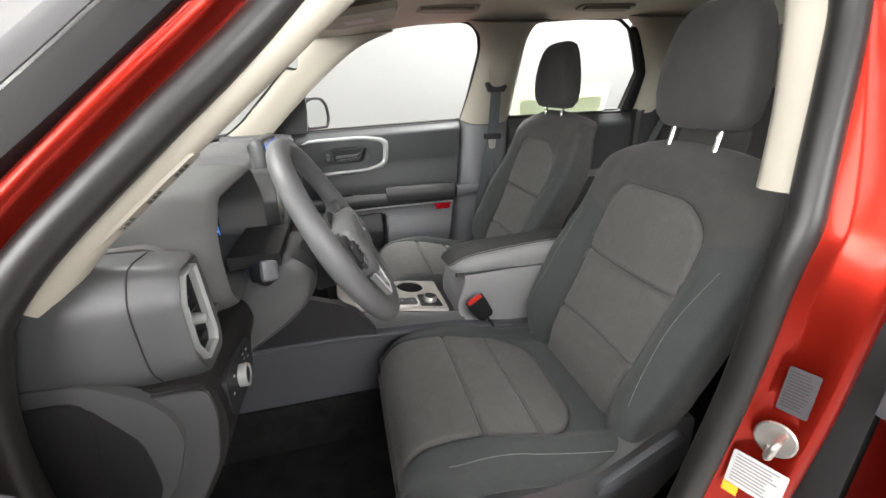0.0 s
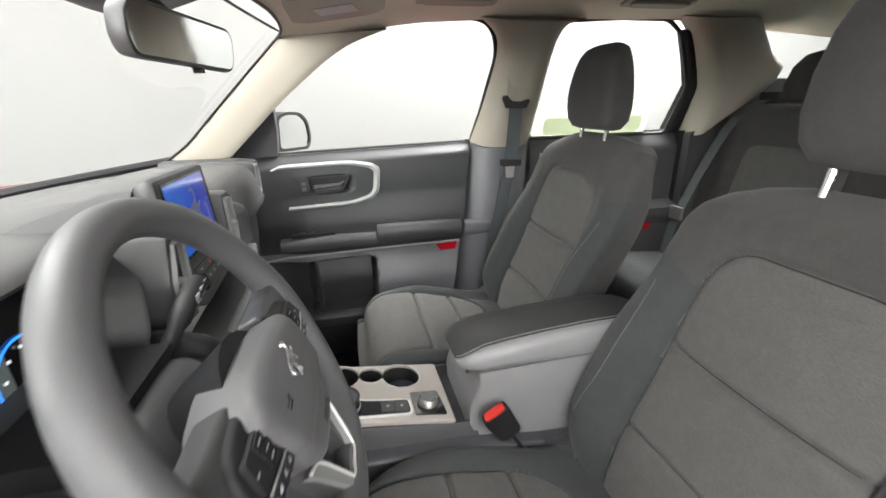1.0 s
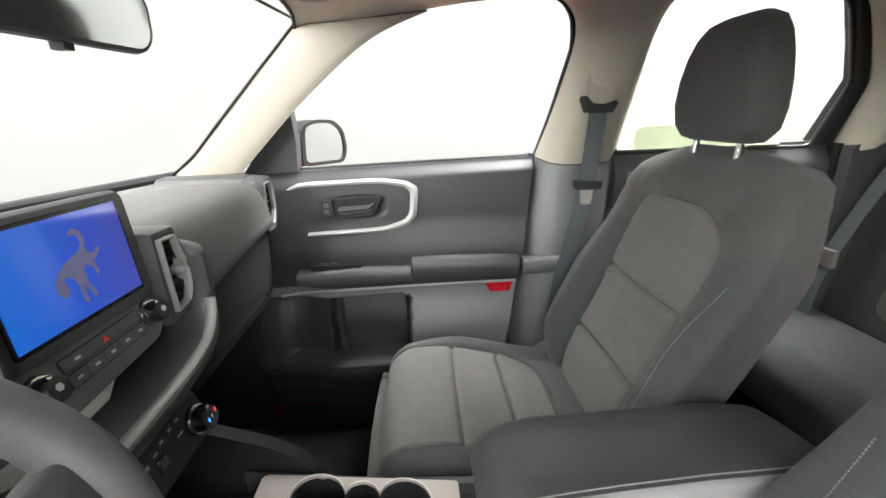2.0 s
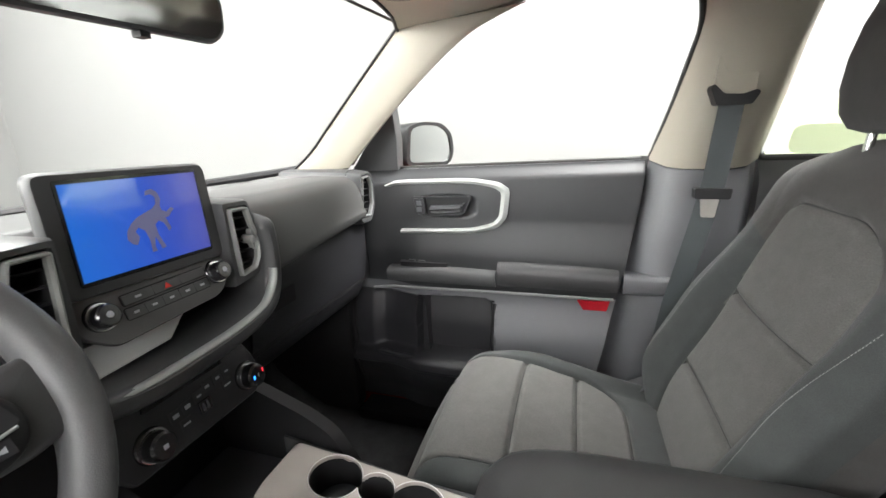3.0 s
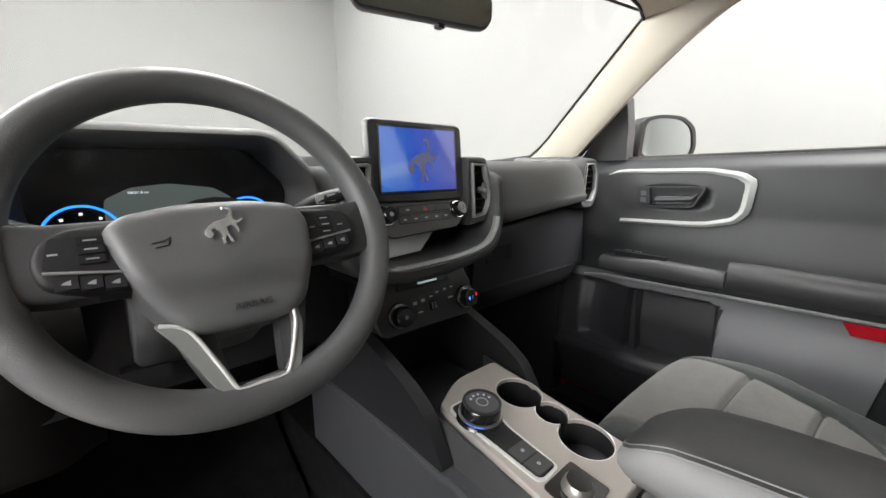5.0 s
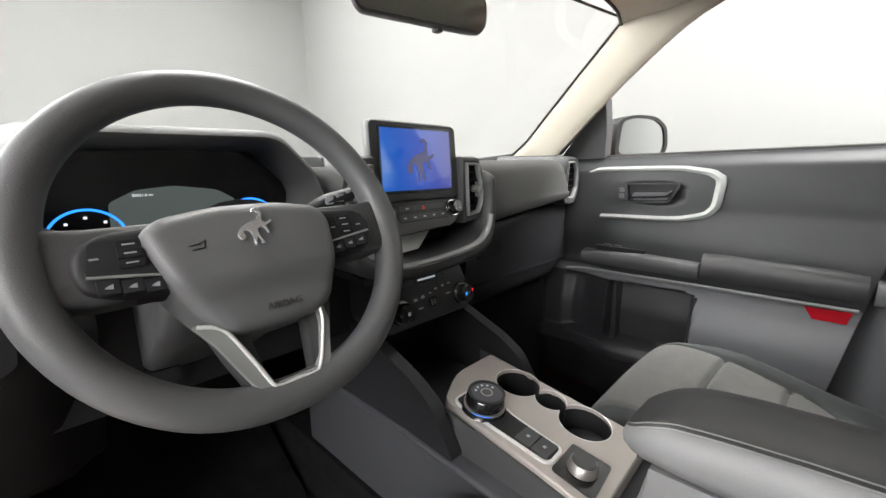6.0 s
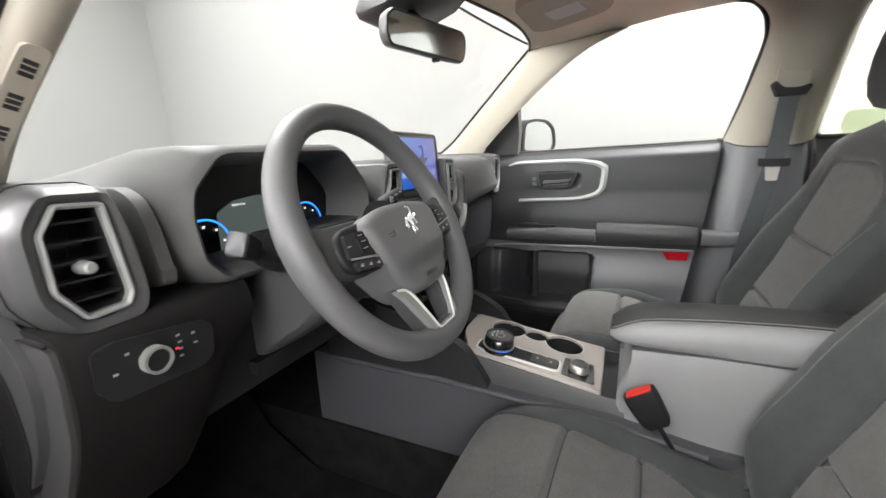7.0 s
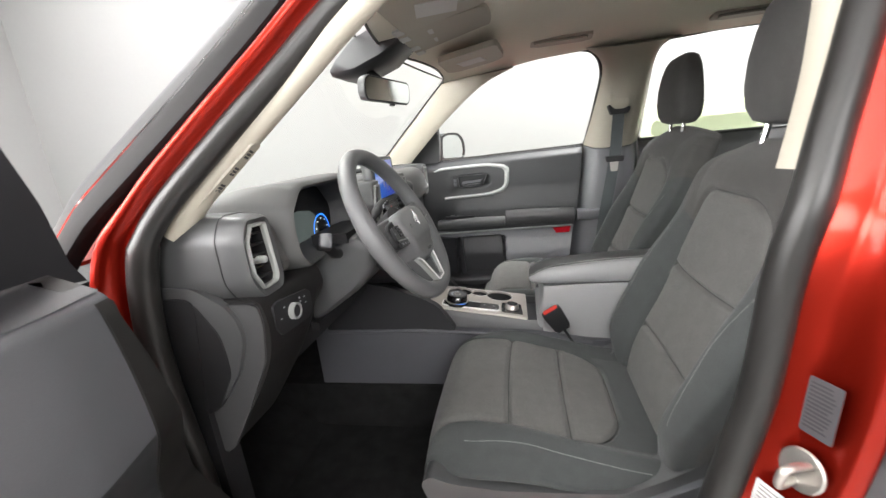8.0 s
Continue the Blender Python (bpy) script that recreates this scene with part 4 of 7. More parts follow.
    # belt seal and black mirror sail
    bm = bmesh.new(); sweep(bm, S([(x, 0.757, belt(x) + 0.001) for x in np.linspace(-0.02, 0.70, 16)]), 0.007, n=8)
    part("belt_seal", bm, RUBBER, d, "black seal at the window's foot", 60, off)
    bm = bmesh.new()
    o = [(-0.105, 1.212), (0.045, 1.216), (0.058, 1.30), (0.060, 1.385), (0.045, 1.372), (-0.02, 1.305)] if side > 0 else [(-0.172, 1.186), (0.045, 1.216), (0.058, 1.30), (0.060, 1.385), (-0.045, 1.372), (-0.111, 1.284), (-0.150, 1.214)]
    a = [(x, side * (tum(z, 1, 0.748) - 0.01), z) for x, z in o]
    b = [(x, side * (tum(z, 1, 0.78)), z) for x, z in o]
    vs = [[bm.verts.new(p) for p in r] for r in (a, b)]
    bm.faces.new(vs[0]), bm.faces.new(vs[1][::-1])
    n = len(o)
    for i in range(n):
        bm.faces.new((vs[0][i], vs[0][(i + 1) % n], vs[1][(i + 1) % n], vs[1][i]))
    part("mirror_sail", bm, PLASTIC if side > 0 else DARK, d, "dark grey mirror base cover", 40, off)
    # door shell, red outside
    bm = bmesh.new(); prism(bm, rounded([(-0.19, 0.44), (0.64, 0.44), (0.75, 0.95), (0.775, 1.205), (-0.19, 1.205)], 0.03), *sorted((side * 0.776, side * 0.90)), "y", 0.02, 3)
    part("door_skin", bm, RED, d, "glossy red outer door skin", 40, off)
    bm = bmesh.new()
    o = spline([(-0.13, 1.24), (-0.02, 1.350), (0.08, 1.445), (0.18, 1.528), (0.28, 1.590), (0.41, 1.630), (0.58, 1.644), (0.72, 1.640), (0.79, 1.603), (0.808, 1.51), (0.78, 1.38), (0.745, 1.235)], 4)
    sweep(bm, [(x, tum(z, side, 0.785), z) for x, z in o], 0.016, n=10)
    part("window_frame", bm, BLACK, d, "black door window frame", 60, off)
    return d, off



pd, poff = door("passenger_door", "closed dark grey passenger door with silver loop trim", 1)
dd, doff = door("driver_door", "open red driver's door with dark grey lining", -1)
dd.rotation_euler = (0, 0, radians(-74))

# passenger's outside mirror: housing and glass facing rearwards
bm = bmesh.new()
o = [(0.845, 1.222), (0.855, 1.335), (0.90, 1.349), (0.965, 1.345), (1.0, 1.315), (1.008, 1.25), (0.99, 1.215)]
rows = []
oc = np.mean(np.array(o), axis=0)
for x, k in ((0.105, 1.0), (0.10, 1.04), (0.07, 1.06), (0.0, 1.0), (-0.05, 0.8), (-0.075, 0.45)):
    rows.append([(x, oc[0] + (p[0] - oc[0]) * k, oc[1] + (p[1] - oc[1]) * k) for p in rounded(o, 0.02)])
grid(bm, rows, True, True)
mc_ = (0.108, 0.925, 1.28)
mh = part("wing_mirror", bm, BLACK, pd, "black outside mirror housing", 50, poff @ Matrix.Translation((mc_[0] - 0.024, mc_[1] - 0.010, mc_[2])) @ Matrix.Rotation(radians(-28), 4, "Z") @ Matrix.Diagonal((1, 1.27, 1, 1)) @ Matrix.Translation([-c for c in mc_]))
bm = bmesh.new(); frame_band(bm, rounded(shrink(o, -0.003), 0.02), rounded(shrink(o, 0.007), 0.018), 0.10, 0.114, "x")
part("mirror_rim", bm, BLACK, mh, "black mirror rim")
bm = bmesh.new(); prism(bm, rounded(shrink(o, 0.006), 0.018), 0.106, 0.110, "x")
part("mirror_glass", bm, MIRROR, mh, "mirror glass")
bm = bmesh.new(); box(bm, 0.0, 0.07, 0.77, 0.87, 1.222, 1.25, 0.01)
part("mirror_arm", bm, BLACK, mh, "black mirror arm")

# ---- dashboard ----
dash = thing("dashboard", "dark grey moulded dashboard under the windscreen", "dashboard")


def crease(y):
    return 1.070 + (abs(y) - 0.195) * 0.085


def pad_back(y):
    """How far the pad's front stands back, behind the instruments, the stack and the side vents."""
    k = 1 - sstep(0.158, 0.170, y)
    k = max(k, sstep(0.585, 0.595, y))
    if -0.60 < y < -0.57:
        return 0.02
    return 0.15 * k


rows = []
for j in range(189):
    y = -0.705 + 1.41 * j / 188
    s = abs(y) / 0.705
    xb, zb = -0.62 + 0.40 * s ** 4, 1.172 + 0.05 * s ** 4
    row = []
    for t in np.linspace(0, 1, 14):
        pb = min(pad_back(y), max(0.0, -0.09 - xb))
        x = xb + (-0.075 - pb - xb) * t
        row.append((x, y, zb + (1.214 - zb) * sstep(0, 1, t) - 0.006 * sstep(0.05, 0.14, t) * (1 - sstep(0.18, 0.3, t))))
    zc = crease(y)
    for x, z in spline([(-0.05, 1.2135), (-0.028, 1.205), (-0.012, 1.19), (-0.002, 1.165), (0.008, 1.125), (0.012, zc + 0.02), (0.008, zc + 0.004), (-0.004, zc - 0.002), (-0.03, zc - 0.004)], 3):
        row.append((x - pb, y, z))
    row.append((-0.24, y, zc - 0.01))
    rows.append(row)
bm = bmesh.new(); grid(bm, rows, True, True)
part("dash_pad", bm, PLASTIC_SOFT, dash, "soft grey upper dashboard pad", 50)

# glove box, its colour darkened to hold the shade under the dashboard
bm = bmesh.new()
gp = spline([(-0.05, 1.055), (-0.040, 1.045), (-0.036, 1.01), (-0.045, 0.93), (-0.065, 0.87), (-0.095, 0.835), (-0.15, 0.815)], 4)
rows = [[(x, y, z + (0.035 * (y - 0.2) / 0.45 if z > 1.0 else 0)) for x, z in gp] + [(-0.3, y, 0.815), (-0.3, y, 1.05)] for y in np.linspace(0.185, 0.655, 10)]
grid(bm, rows, True, True)
gb = part("glove_box", bm, DARK, dash, "glove box lid, darkened for the shade under the dashboard", 50)
bm = bmesh.new()
box(bm, -0.046, -0.034, 0.225, 0.315, 0.975, 1.012, 0.004)
part("latch", bm, BLACK, gb, "black glove box latch")
bm = bmesh.new()
box(bm, -0.36, -0.05, -0.69, 0.69, 0.90, 1.04, 0.02)
part("lower_panel", bm, BLACK, dash, "black structure under the dashboard")

# vents
def vent(outline, x, bars, knob, mat=SILVER, depth=0.05):
    """An air vent: bright frame, dark well, slats and a slider."""
    q = rounded(outline, 0.004, 2)
    bm = bmesh.new()
    a, b = q, shrink(q, 0.0055)
    rows = [[(x - 0.006, *p) for p in a], [(x + 0.002, *p) for p in shrink(q, 0.001)], [(x + 0.0025, *p) for p in shrink(q, 0.003)], [(x - 0.001, *p) for p in b], [(x - 0.012, *p) for p in b]]
    grid(bm, rows, True)
    v = part("air_vent", bm, mat, dash, "black slatted air vent with a satin silver frame", 35)
    bm = bmesh.new()
    rows = [[(x - 0.008, *p) for p in a], [(x - 0.008, *p) for p in b], [(x - depth, *p) for p in shrink(q, 0.008)]]
    vs = grid(bm, rows, True)
    bm.faces.new(vs[-1])
    part("well", bm, BLACK, v)
    ys, zs = [p[0] for p in q], [p[1] for p in q]
    y0, y1, z0, z1 = min(ys), max(ys), min(zs), max(zs)
    P = [np.array(p) for p in b]
    for k in range(bars):
        z = z0 + (z1 - z0) * (k + 1) / (bars + 1)
        cut = []
        for i in range(len(P)):
            p, r = P[i], P[(i + 1) % len(P)]
            if (p[1] - z) * (r[1] - z) < 0:
                cut.append(p[0] + (r[0] - p[0]) * (z - p[1]) / (r[1] - p[1]))
        if len(cut) >= 2:
            bm = bmesh.new()
            prism(bm, [(x - 0.034, z - 0.004), (x - 0.010, z - 0.0012), (x - 0.010, z + 0.0012), (x - 0.034, z - 0.001)], min(cut), max(cut), "y")
            part("slat", bm, BLACK, v)
    if knob:
        bm = bmesh.new(); cyl(bm, (x - 0.016, knob[0], knob[1]), (1, 0, 0), 0.0075, 0.022, 16, 0.006, 0.002)
        part("slider", bm, SILVER, v, "silver vent slider")
        s = 1 if knob[2] > 0 else -1
        bm = bmesh.new()
        prism(bm, rounded([(knob[2], knob[1] + 0.026), (knob[2] - s * 0.009, knob[1] + 0.01), (knob[2] - s * 0.009, knob[1] - 0.01), (knob[2], knob[1] - 0.026)], 0.002), x - 0.014, x - 0.004, "x", 0.001)
        part("flap", bm, SILVER, v, "pale vent flap")
    return v


LV = [(-0.678, 1.208), (-0.638, 1.206), (-0.633, 1.165), (-0.627, 1.112), (-0.634, 1.098), (-0.672, 1.096), (-0.693, 1.128), (-0.694, 1.182)]
vent(LV, 0.0, 5, (-0.662, 1.146, -0.6335))
vent([(-y - 0.026, z + 0.001) for y, z in LV], -0.008, 5, None)
RV = [(0.107, 1.210), (0.146, 1.209), (0.153, 1.180), (0.163, 1.160), (0.159, 1.122), (0.148, 1.104), (0.113, 1.099), (0.110, 1.15)]
vent(RV, 0.030, 5, (0.143, 1.155, 0.158))
vent([(-y - 0.018, z) for y, z in RV], 0.030, 5, (-0.161, 1.155, -0.176))

# pod round the outer driver's vent, and its twin by the passenger's door
for sgn, sh in ((-1, 0.0), (1, -0.026)):
    pod = [(-0.690, 1.222), (-0.628, 1.220), (-0.615, 1.165), (-0.608, 1.105), (-0.618, 1.080), (-0.680, 1.078), (-0.708, 1.118), (-0.710, 1.190)]
    if sgn > 0:
        pod = [(-y + sh, z) for y, z in pod]
    vo = LV if sgn < 0 else [(-y - 0.026, z + 0.001) for y, z in LV]
    q = rounded(pod, 0.012, 2)
    vi = rounded(vo, 0.004, 2)
    xo = 0.0 if sgn < 0 else -0.008
    rows = [[(-0.26, *p) for p in shrink(q, -0.006)], [(-0.12, *p) for p in shrink(q, -0.006)], [(xo - 0.05, *p) for p in shrink(q, -0.004)], [(xo - 0.02, *p) for p in shrink(q, -0.001)], [(xo - 0.007, *p) for p in shrink(q, 0.001)], [(xo + 0.001, *p) for p in shrink(q, 0.006)], [(xo - 0.001, *p) for p in shrink(vi, -0.004)], [(xo - 0.005, *p) for p in vi]]
    bm = bmesh.new(); grid(bm, rows, True)
    part("vent_pod", bm, PLASTIC, dash, "grey moulded pod round the side vent", 40)
    bm = bmesh.new(); sweep(bm, [(xo - 0.042, *p) for p in shrink(q, -0.0036)], 0.0009, True, 6)
    part("pod_seam", bm, BLACK, dash, "dark seam round the vent's pod")

# cluster hood
HO = [(-0.553, 1.172), (-0.548, 1.205), (-0.512, 1.242), (-0.495, 1.247), (-0.280, 1.247), (-0.262, 1.240), (-0.214, 1.190), (-0.206, 1.165), (-0.214, 1.115), (-0.232, 1.098), (-0.52, 1.094), (-0.546, 1.120)]
q = rounded(HO, 0.01, 3)
def grow(k, dz=0):
    return [(p[0], p[1] + dz) for p in shrink(q, -k)]
rows = [[(-0.34, p[0], min(p[1], 1.215)) for p in grow(0.04)], [(-0.2, p[0], min(p[1] - 0.012, 1.24)) for p in grow(0.042)], [(-0.10, p[0], min(p[1], 1.2565)) for p in grow(0.036)], [(-0.045, p[0], min(p[1], 1.2585)) for p in grow(0.024)], [(-0.012, p[0], p[1]) for p in grow(0.011)], [(-0.001, p[0], p[1]) for p in grow(0.006)], [(0.003, p[0], p[1]) for p in grow(0.001)], [(-0.001, p[0], p[1]) for p in grow(-0.004)], [(-0.085, p[0], p[1]) for p in grow(-0.016)]]
bm = bmesh.new(); grid(bm, rows, True)
part("cluster_hood", bm, PLASTIC_SOFT, dash, "grey moulded hood over the instruments", 45)
bm = bmesh.new()
prism(bm, grow(-0.010), -0.100, -0.086, "x")
cl = part("instrument_panel", bm, GLOSS, dash, "glossy black instrument panel with blue lit gauges")
bm = bmesh.new()
prism(bm, rounded([(-0.462, 1.100), (-0.460, 1.165), (-0.43, 1.180), (-0.385, 1.184), (-0.33, 1.176), (-0.305, 1.160), (-0.305, 1.100)], 0.006), -0.0855, -0.0845, "x")
part("display", bm, DISPLAY, cl, "dim lit grey display")
for cy in (-0.485, -0.285):
    c = Vector((-0.084, cy, 1.118))
    bm = bmesh.new()
    rows = []
    for w in np.linspace(radians(-35), radians(215), 60):
        rows.append([c + Vector((0, math.cos(w) * r, math.sin(w) * r)) for r in (0.0395, 0.0425)])
    grid(bm, rows)
    part("gauge_ring", bm, BLUE_GLOW, cl, "blue lit gauge arc")
    for k in range(7):
        w = radians(-25 + k * 38)
        bm = bmesh.new()
        p = c + Vector((0.0005, math.cos(w) * 0.031, math.sin(w) * 0.031))
        box(bm, p.x, p.x + 0.0004, p.y - 0.0018, p.y + 0.0018, p.z - 0.0016, p.z + 0.0016, 0)
        part("gauge_mark", bm, WHITE_GLOW, cl)
bm = bmesh.new(); box(bm, -0.084, -0.0835, -0.452, -0.446, 1.096, 1.112, 0)
part("warning_mark", bm, RED_GLOW, cl, "red lit mark")
bm = lettering("00021.4 mi", 0.0052, 0.0001)
part("readout", bm, WHITE_GLOW, cl, "small white lit readout", 38, Matrix(((0, 0, 1, -0.0838), (1, 0, 0, -0.422), (0, 1, 0, 1.1715), (0, 0, 0, 1))))

# driver's lower panel with the light switch
bm = bmesh.new()
lp = spline([(-0.03, 1.090), (0.0, 1.085), (0.010, 1.062), (0.012, 1.03), (0.004, 0.99), (-0.02, 0.94), (-0.06, 0.88), (-0.11, 0.81), (-0.14, 0.78)], 4)
rows = []
for y in np.linspace(-0.702, -0.50, 10):
    k = sstep(-0.56, -0.50, y)
    rows.append([(x - 0.05 * k * sstep(1.06, 0.95, z), y, z) for x, z in lp] + [(-0.22, y, 0.78), (-0.22, y, 1.09)])
grid(bm, rows, True, True)
part("knee_panel", bm, MATT_BLACK, dash, "dark grey panel below the driver's vent", 50)
bm = bmesh.new()
rows = []
for y in np.linspace(-0.505, -0.17, 8):
    rows.append([(-0.05, y, 1.06), (-0.06, y, 0.99), (-0.09, y, 0.93), (-0.14, y, 0.87), (-0.2, y, 0.84), (-0.3, y, 0.84), (-0.3, y, 1.06)])
grid(bm, rows, True, True)
part("column_panel", bm, BLACK, dash, "black panel below the steering column", 50)
bm = bmesh.new(); prism(bm, rounded([(-0.684, 1.068), (-0.665, 1.072), (-0.572, 1.060), (-0.562, 1.050), (-0.566, 1.015), (-0.58, 1.006), (-0.672, 1.012), (-0.686, 1.03)], 0.006), 0.006, 0.0145, "x", 0.002)
ls = part("light_switch_panel", bm, BLACK, dash, "black headlamp switch panel with pale icons")
bm = bmesh.new(); ring(bm, (0.014, -0.632, 1.040), (1, 0, 0), 0.0118, 0.0148, 0.0110)
part("knob_ring", bm, SILVER, ls, "bright metal ring")
bm = bmesh.new(); cyl(bm, (0.013, -0.632, 1.040), (1, 0, 0), 0.0122, 0.0104, 28, 0.0116, 0.001)
part("knob", bm, BLACK, ls, "black headlamp knob")
for yy, zz in ((-0.604, 1.054), (-0.603, 1.046), (-0.603, 1.038), (-0.604, 1.030), (-0.587, 1.050), (-0.586, 1.038), (-0.655, 1.056), (-0.668, 1.040)):
    bm = bmesh.new(); box(bm, 0.0143, 0.0149, yy - 0.0022, yy + 0.0022, zz - 0.0012, zz + 0.0012, 0)
    part("icon", bm, ICON, ls)
bm = bmesh.new(); box(bm, 0.0143, 0.0149, -0.609, -0.605, 1.039, 1.041, 0)
part("lit_mark", bm, RED_GLOW, ls)

# end of the dashboard towards the driver's door, with the fuse cover
bm = bmesh.new()
prism(bm, rounded([(-0.24, 1.084), (-0.02, 1.084), (-0.002, 1.080), (0.002, 1.075), (0.006, 1.05), (-0.005, 0.98), (-0.06, 0.88), (-0.11, 0.80), (-0.24, 0.80)], 0.015), -0.707, -0.698, "y", 0.003, 3)
part("end_cap", bm, MATT_GREY, dash, "grey moulded end of the dashboard", 45)
bm = bmesh.new()
prism(bm, rounded([(-0.20, 1.112), (-0.155, 1.119), (-0.102, 1.116), (-0.052, 1.085), (-0.034, 1.058), (-0.030, 1.025), (-0.050, 0.968), (-0.092, 0.911), (-0.20, 0.86)], 0.012), -0.716, -0.700, "y", 0.008, 3)
part("fuse_cover", bm, PLASTIC, dash, "grey fuse cover on the dashboard's end", 45)
bm = bmesh.new()
prism(bm, rounded([(-0.20, 1.094), (-0.156, 1.100), (-0.106, 1.091), (-0.070, 1.035), (-0.066, 1.00), (-0.066, 0.962), (-0.104, 0.895), (-0.20, 0.855)], 0.012), -0.718, -0.70, "y", 0.001)
part("fuse_recess", bm, BLACK, dash, "black recessed field of the cover", 45)
bm = bmesh.new(); box(bm, -0.05, 0.0, -0.7095, -0.7065, 1.0835, 1.0855, 0)
part("joint", bm, BLACK, dash)

# ---- centre stack ----
stack = thing("centre_stack", "dark grey centre stack with screen, radio and climate controls", "centre stack")
bm = bmesh.new()
prism(bm, rounded([(-0.20, 1.225), (-0.05, 1.222), (-0.03, 1.20), (-0.02, 1.09), (-0.05, 1.085), (-0.2, 1.085)], 0.008), -0.176, 0.158, "y", 0.006)
prism(bm, rounded([(-0.25, 1.09), (-0.075, 1.09), (-0.09, 1.02), (-0.25, 1.02)], 0.004), -0.17, 0.15, "y", 0.002)
part("body", bm, PLASTIC, stack)
bm = bmesh.new()
o = rounded([(-0.118, 1.143), (0.101, 1.139), (0.100, 1.281), (-0.117, 1.285)], 0.014, 4)
rows = [[(-0.030, *p) for p in shrink(o, 0.022)], [(-0.020, *p) for p in shrink(o, 0.008)], [(-0.010, *p) for p in shrink(o, 0.001)], [(0.000, *p) for p in o], [(0.0055, *p) for p in shrink(o, 0.003)], [(0.006, *p) for p in shrink(o, 0.006)]]
vs = grid(bm, rows, True, True)
for v in bm.verts:
    v.co.x += (1.27 - v.co.z) * 0.07
sc = part("screen_housing", bm, PLASTIC, stack, "dark grey rounded screen surround", 45)
bm = bmesh.new(); prism(bm, rounded([(-0.100, 1.157), (0.080, 1.155), (0.081, 1.2735), (-0.097, 1.2755)], 0.004), 0.0045, 0.0075, "x", 0.001)
for v in bm.verts:
    v.co.x += (1.27 - v.co.z) * 0.07
part("screen_border", bm, GLOSS, sc, "gloss black screen border")
bm = bmesh.new(); prism(bm, [(-0.0965, 1.162), (0.077, 1.160), (0.0775, 1.2695), (-0.0935, 1.2710)], 0.0075, 0.0082, "x")
for v in bm.verts:
    v.co.x += (1.27 - v.co.z) * 0.07
part("screen", bm, SCREEN, sc, "lit bright blue touchscreen")


def emblem(cx, cy, s):
    """A plain leaping shape, as an outline."""
    o = [(-0.66, -0.30), (-0.62, -0.12), (-0.48, 0.04), (-0.30, 0.16), (-0.08, 0.24), (0.12, 0.30), (0.24, 0.40), (0.27, 0.56), (0.16, 0.66), (0.02, 0.63), (0.06, 0.74), (0.22, 0.78), (0.36, 0.68), (0.40, 0.50), (0.34, 0.34), (0.36, 0.22), (0.48, 0.16), (0.62, 0.26), (0.70, 0.20), (0.52, 0.04), (0.42, 0.02), (0.50, -0.26), (0.42, -0.34), (0.34, -0.10), (0.22, -0.02), (0.10, -0.10), (0.12, -0.36), (0.24, -0.70), (0.12, -0.72), (0.02, -0.38), (-0.04, -0.60), (-0.02, -0.74), (-0.14, -0.74), (-0.14, -0.40), (-0.20, -0.18), (-0.34, -0.08), (-0.42, -0.16), (-0.36, -0.32), (-0.46, -0.48), (-0.56, -0.44)]
    return [(cx + a * s, cy + b * s) for a, b in o]


bm = bmesh.new()
vs = [bm.verts.new((0.0087 + (1.27 - z) * 0.07, y, z)) for y, z in emblem(-0.004, 1.214, 0.052)]
bm.faces.new(vs)
part("screen_emblem", bm, EMBLEM_GREY, sc, "grey leaping shape on the screen")
for sgn in (1, -1):
    vo = RV if sgn > 0 else [(-y - 0.018, z) for y, z in RV]
    pod = [(0.098, 1.222), (0.152, 1.221), (0.166, 1.185), (0.174, 1.160), (0.170, 1.112), (0.156, 1.090), (0.100, 1.084), (0.098, 1.15)]
    if sgn < 0:
        pod = [(-y - 0.018, z) for y, z in pod]
    q, vi = rounded(pod, 0.006, 2), rounded(vo, 0.004, 2)
    rows = [[(-0.10, *p) for p in q], [(0.018, *p) for p in q], [(0.026, *p) for p in shrink(q, 0.003)], [(0.027, *p) for p in shrink(vi, -0.003)], [(0.022, *p) for p in vi]]
    bm = bmesh.new(); grid(bm, rows, True)
    part("vent_surround", bm, PLASTIC, stack, "dark grey surround of the centre vent", 40)
# radio panel, leaning back under the screen
RX = lambda z: 0.011 + (1.14 - z) * 0.34
o = rounded([(-0.118, 1.146), (0.099, 1.140), (0.103, 1.112), (0.070, 1.086), (-0.088, 1.080), (-0.120, 1.104)], 0.012, 4)
bm = bmesh.new()
rows = [[(-0.02 + RX(p[1]), *p) for p in o], [(RX(p[1]) - 0.006, *p) for p in o], [(RX(p[1]) - 0.001, *p) for p in shrink(o, 0.003)], [(RX(p[1]), *p) for p in shrink(o, 0.008)]]
grid(bm, rows, True, True)
rp = part("radio_panel", bm, PLASTIC_SOFT, stack, "dark grey radio control panel", 40)


def on_radio(bm):
    for v in bm.verts:
        v.co.x += RX(v.co.z)
    return bm


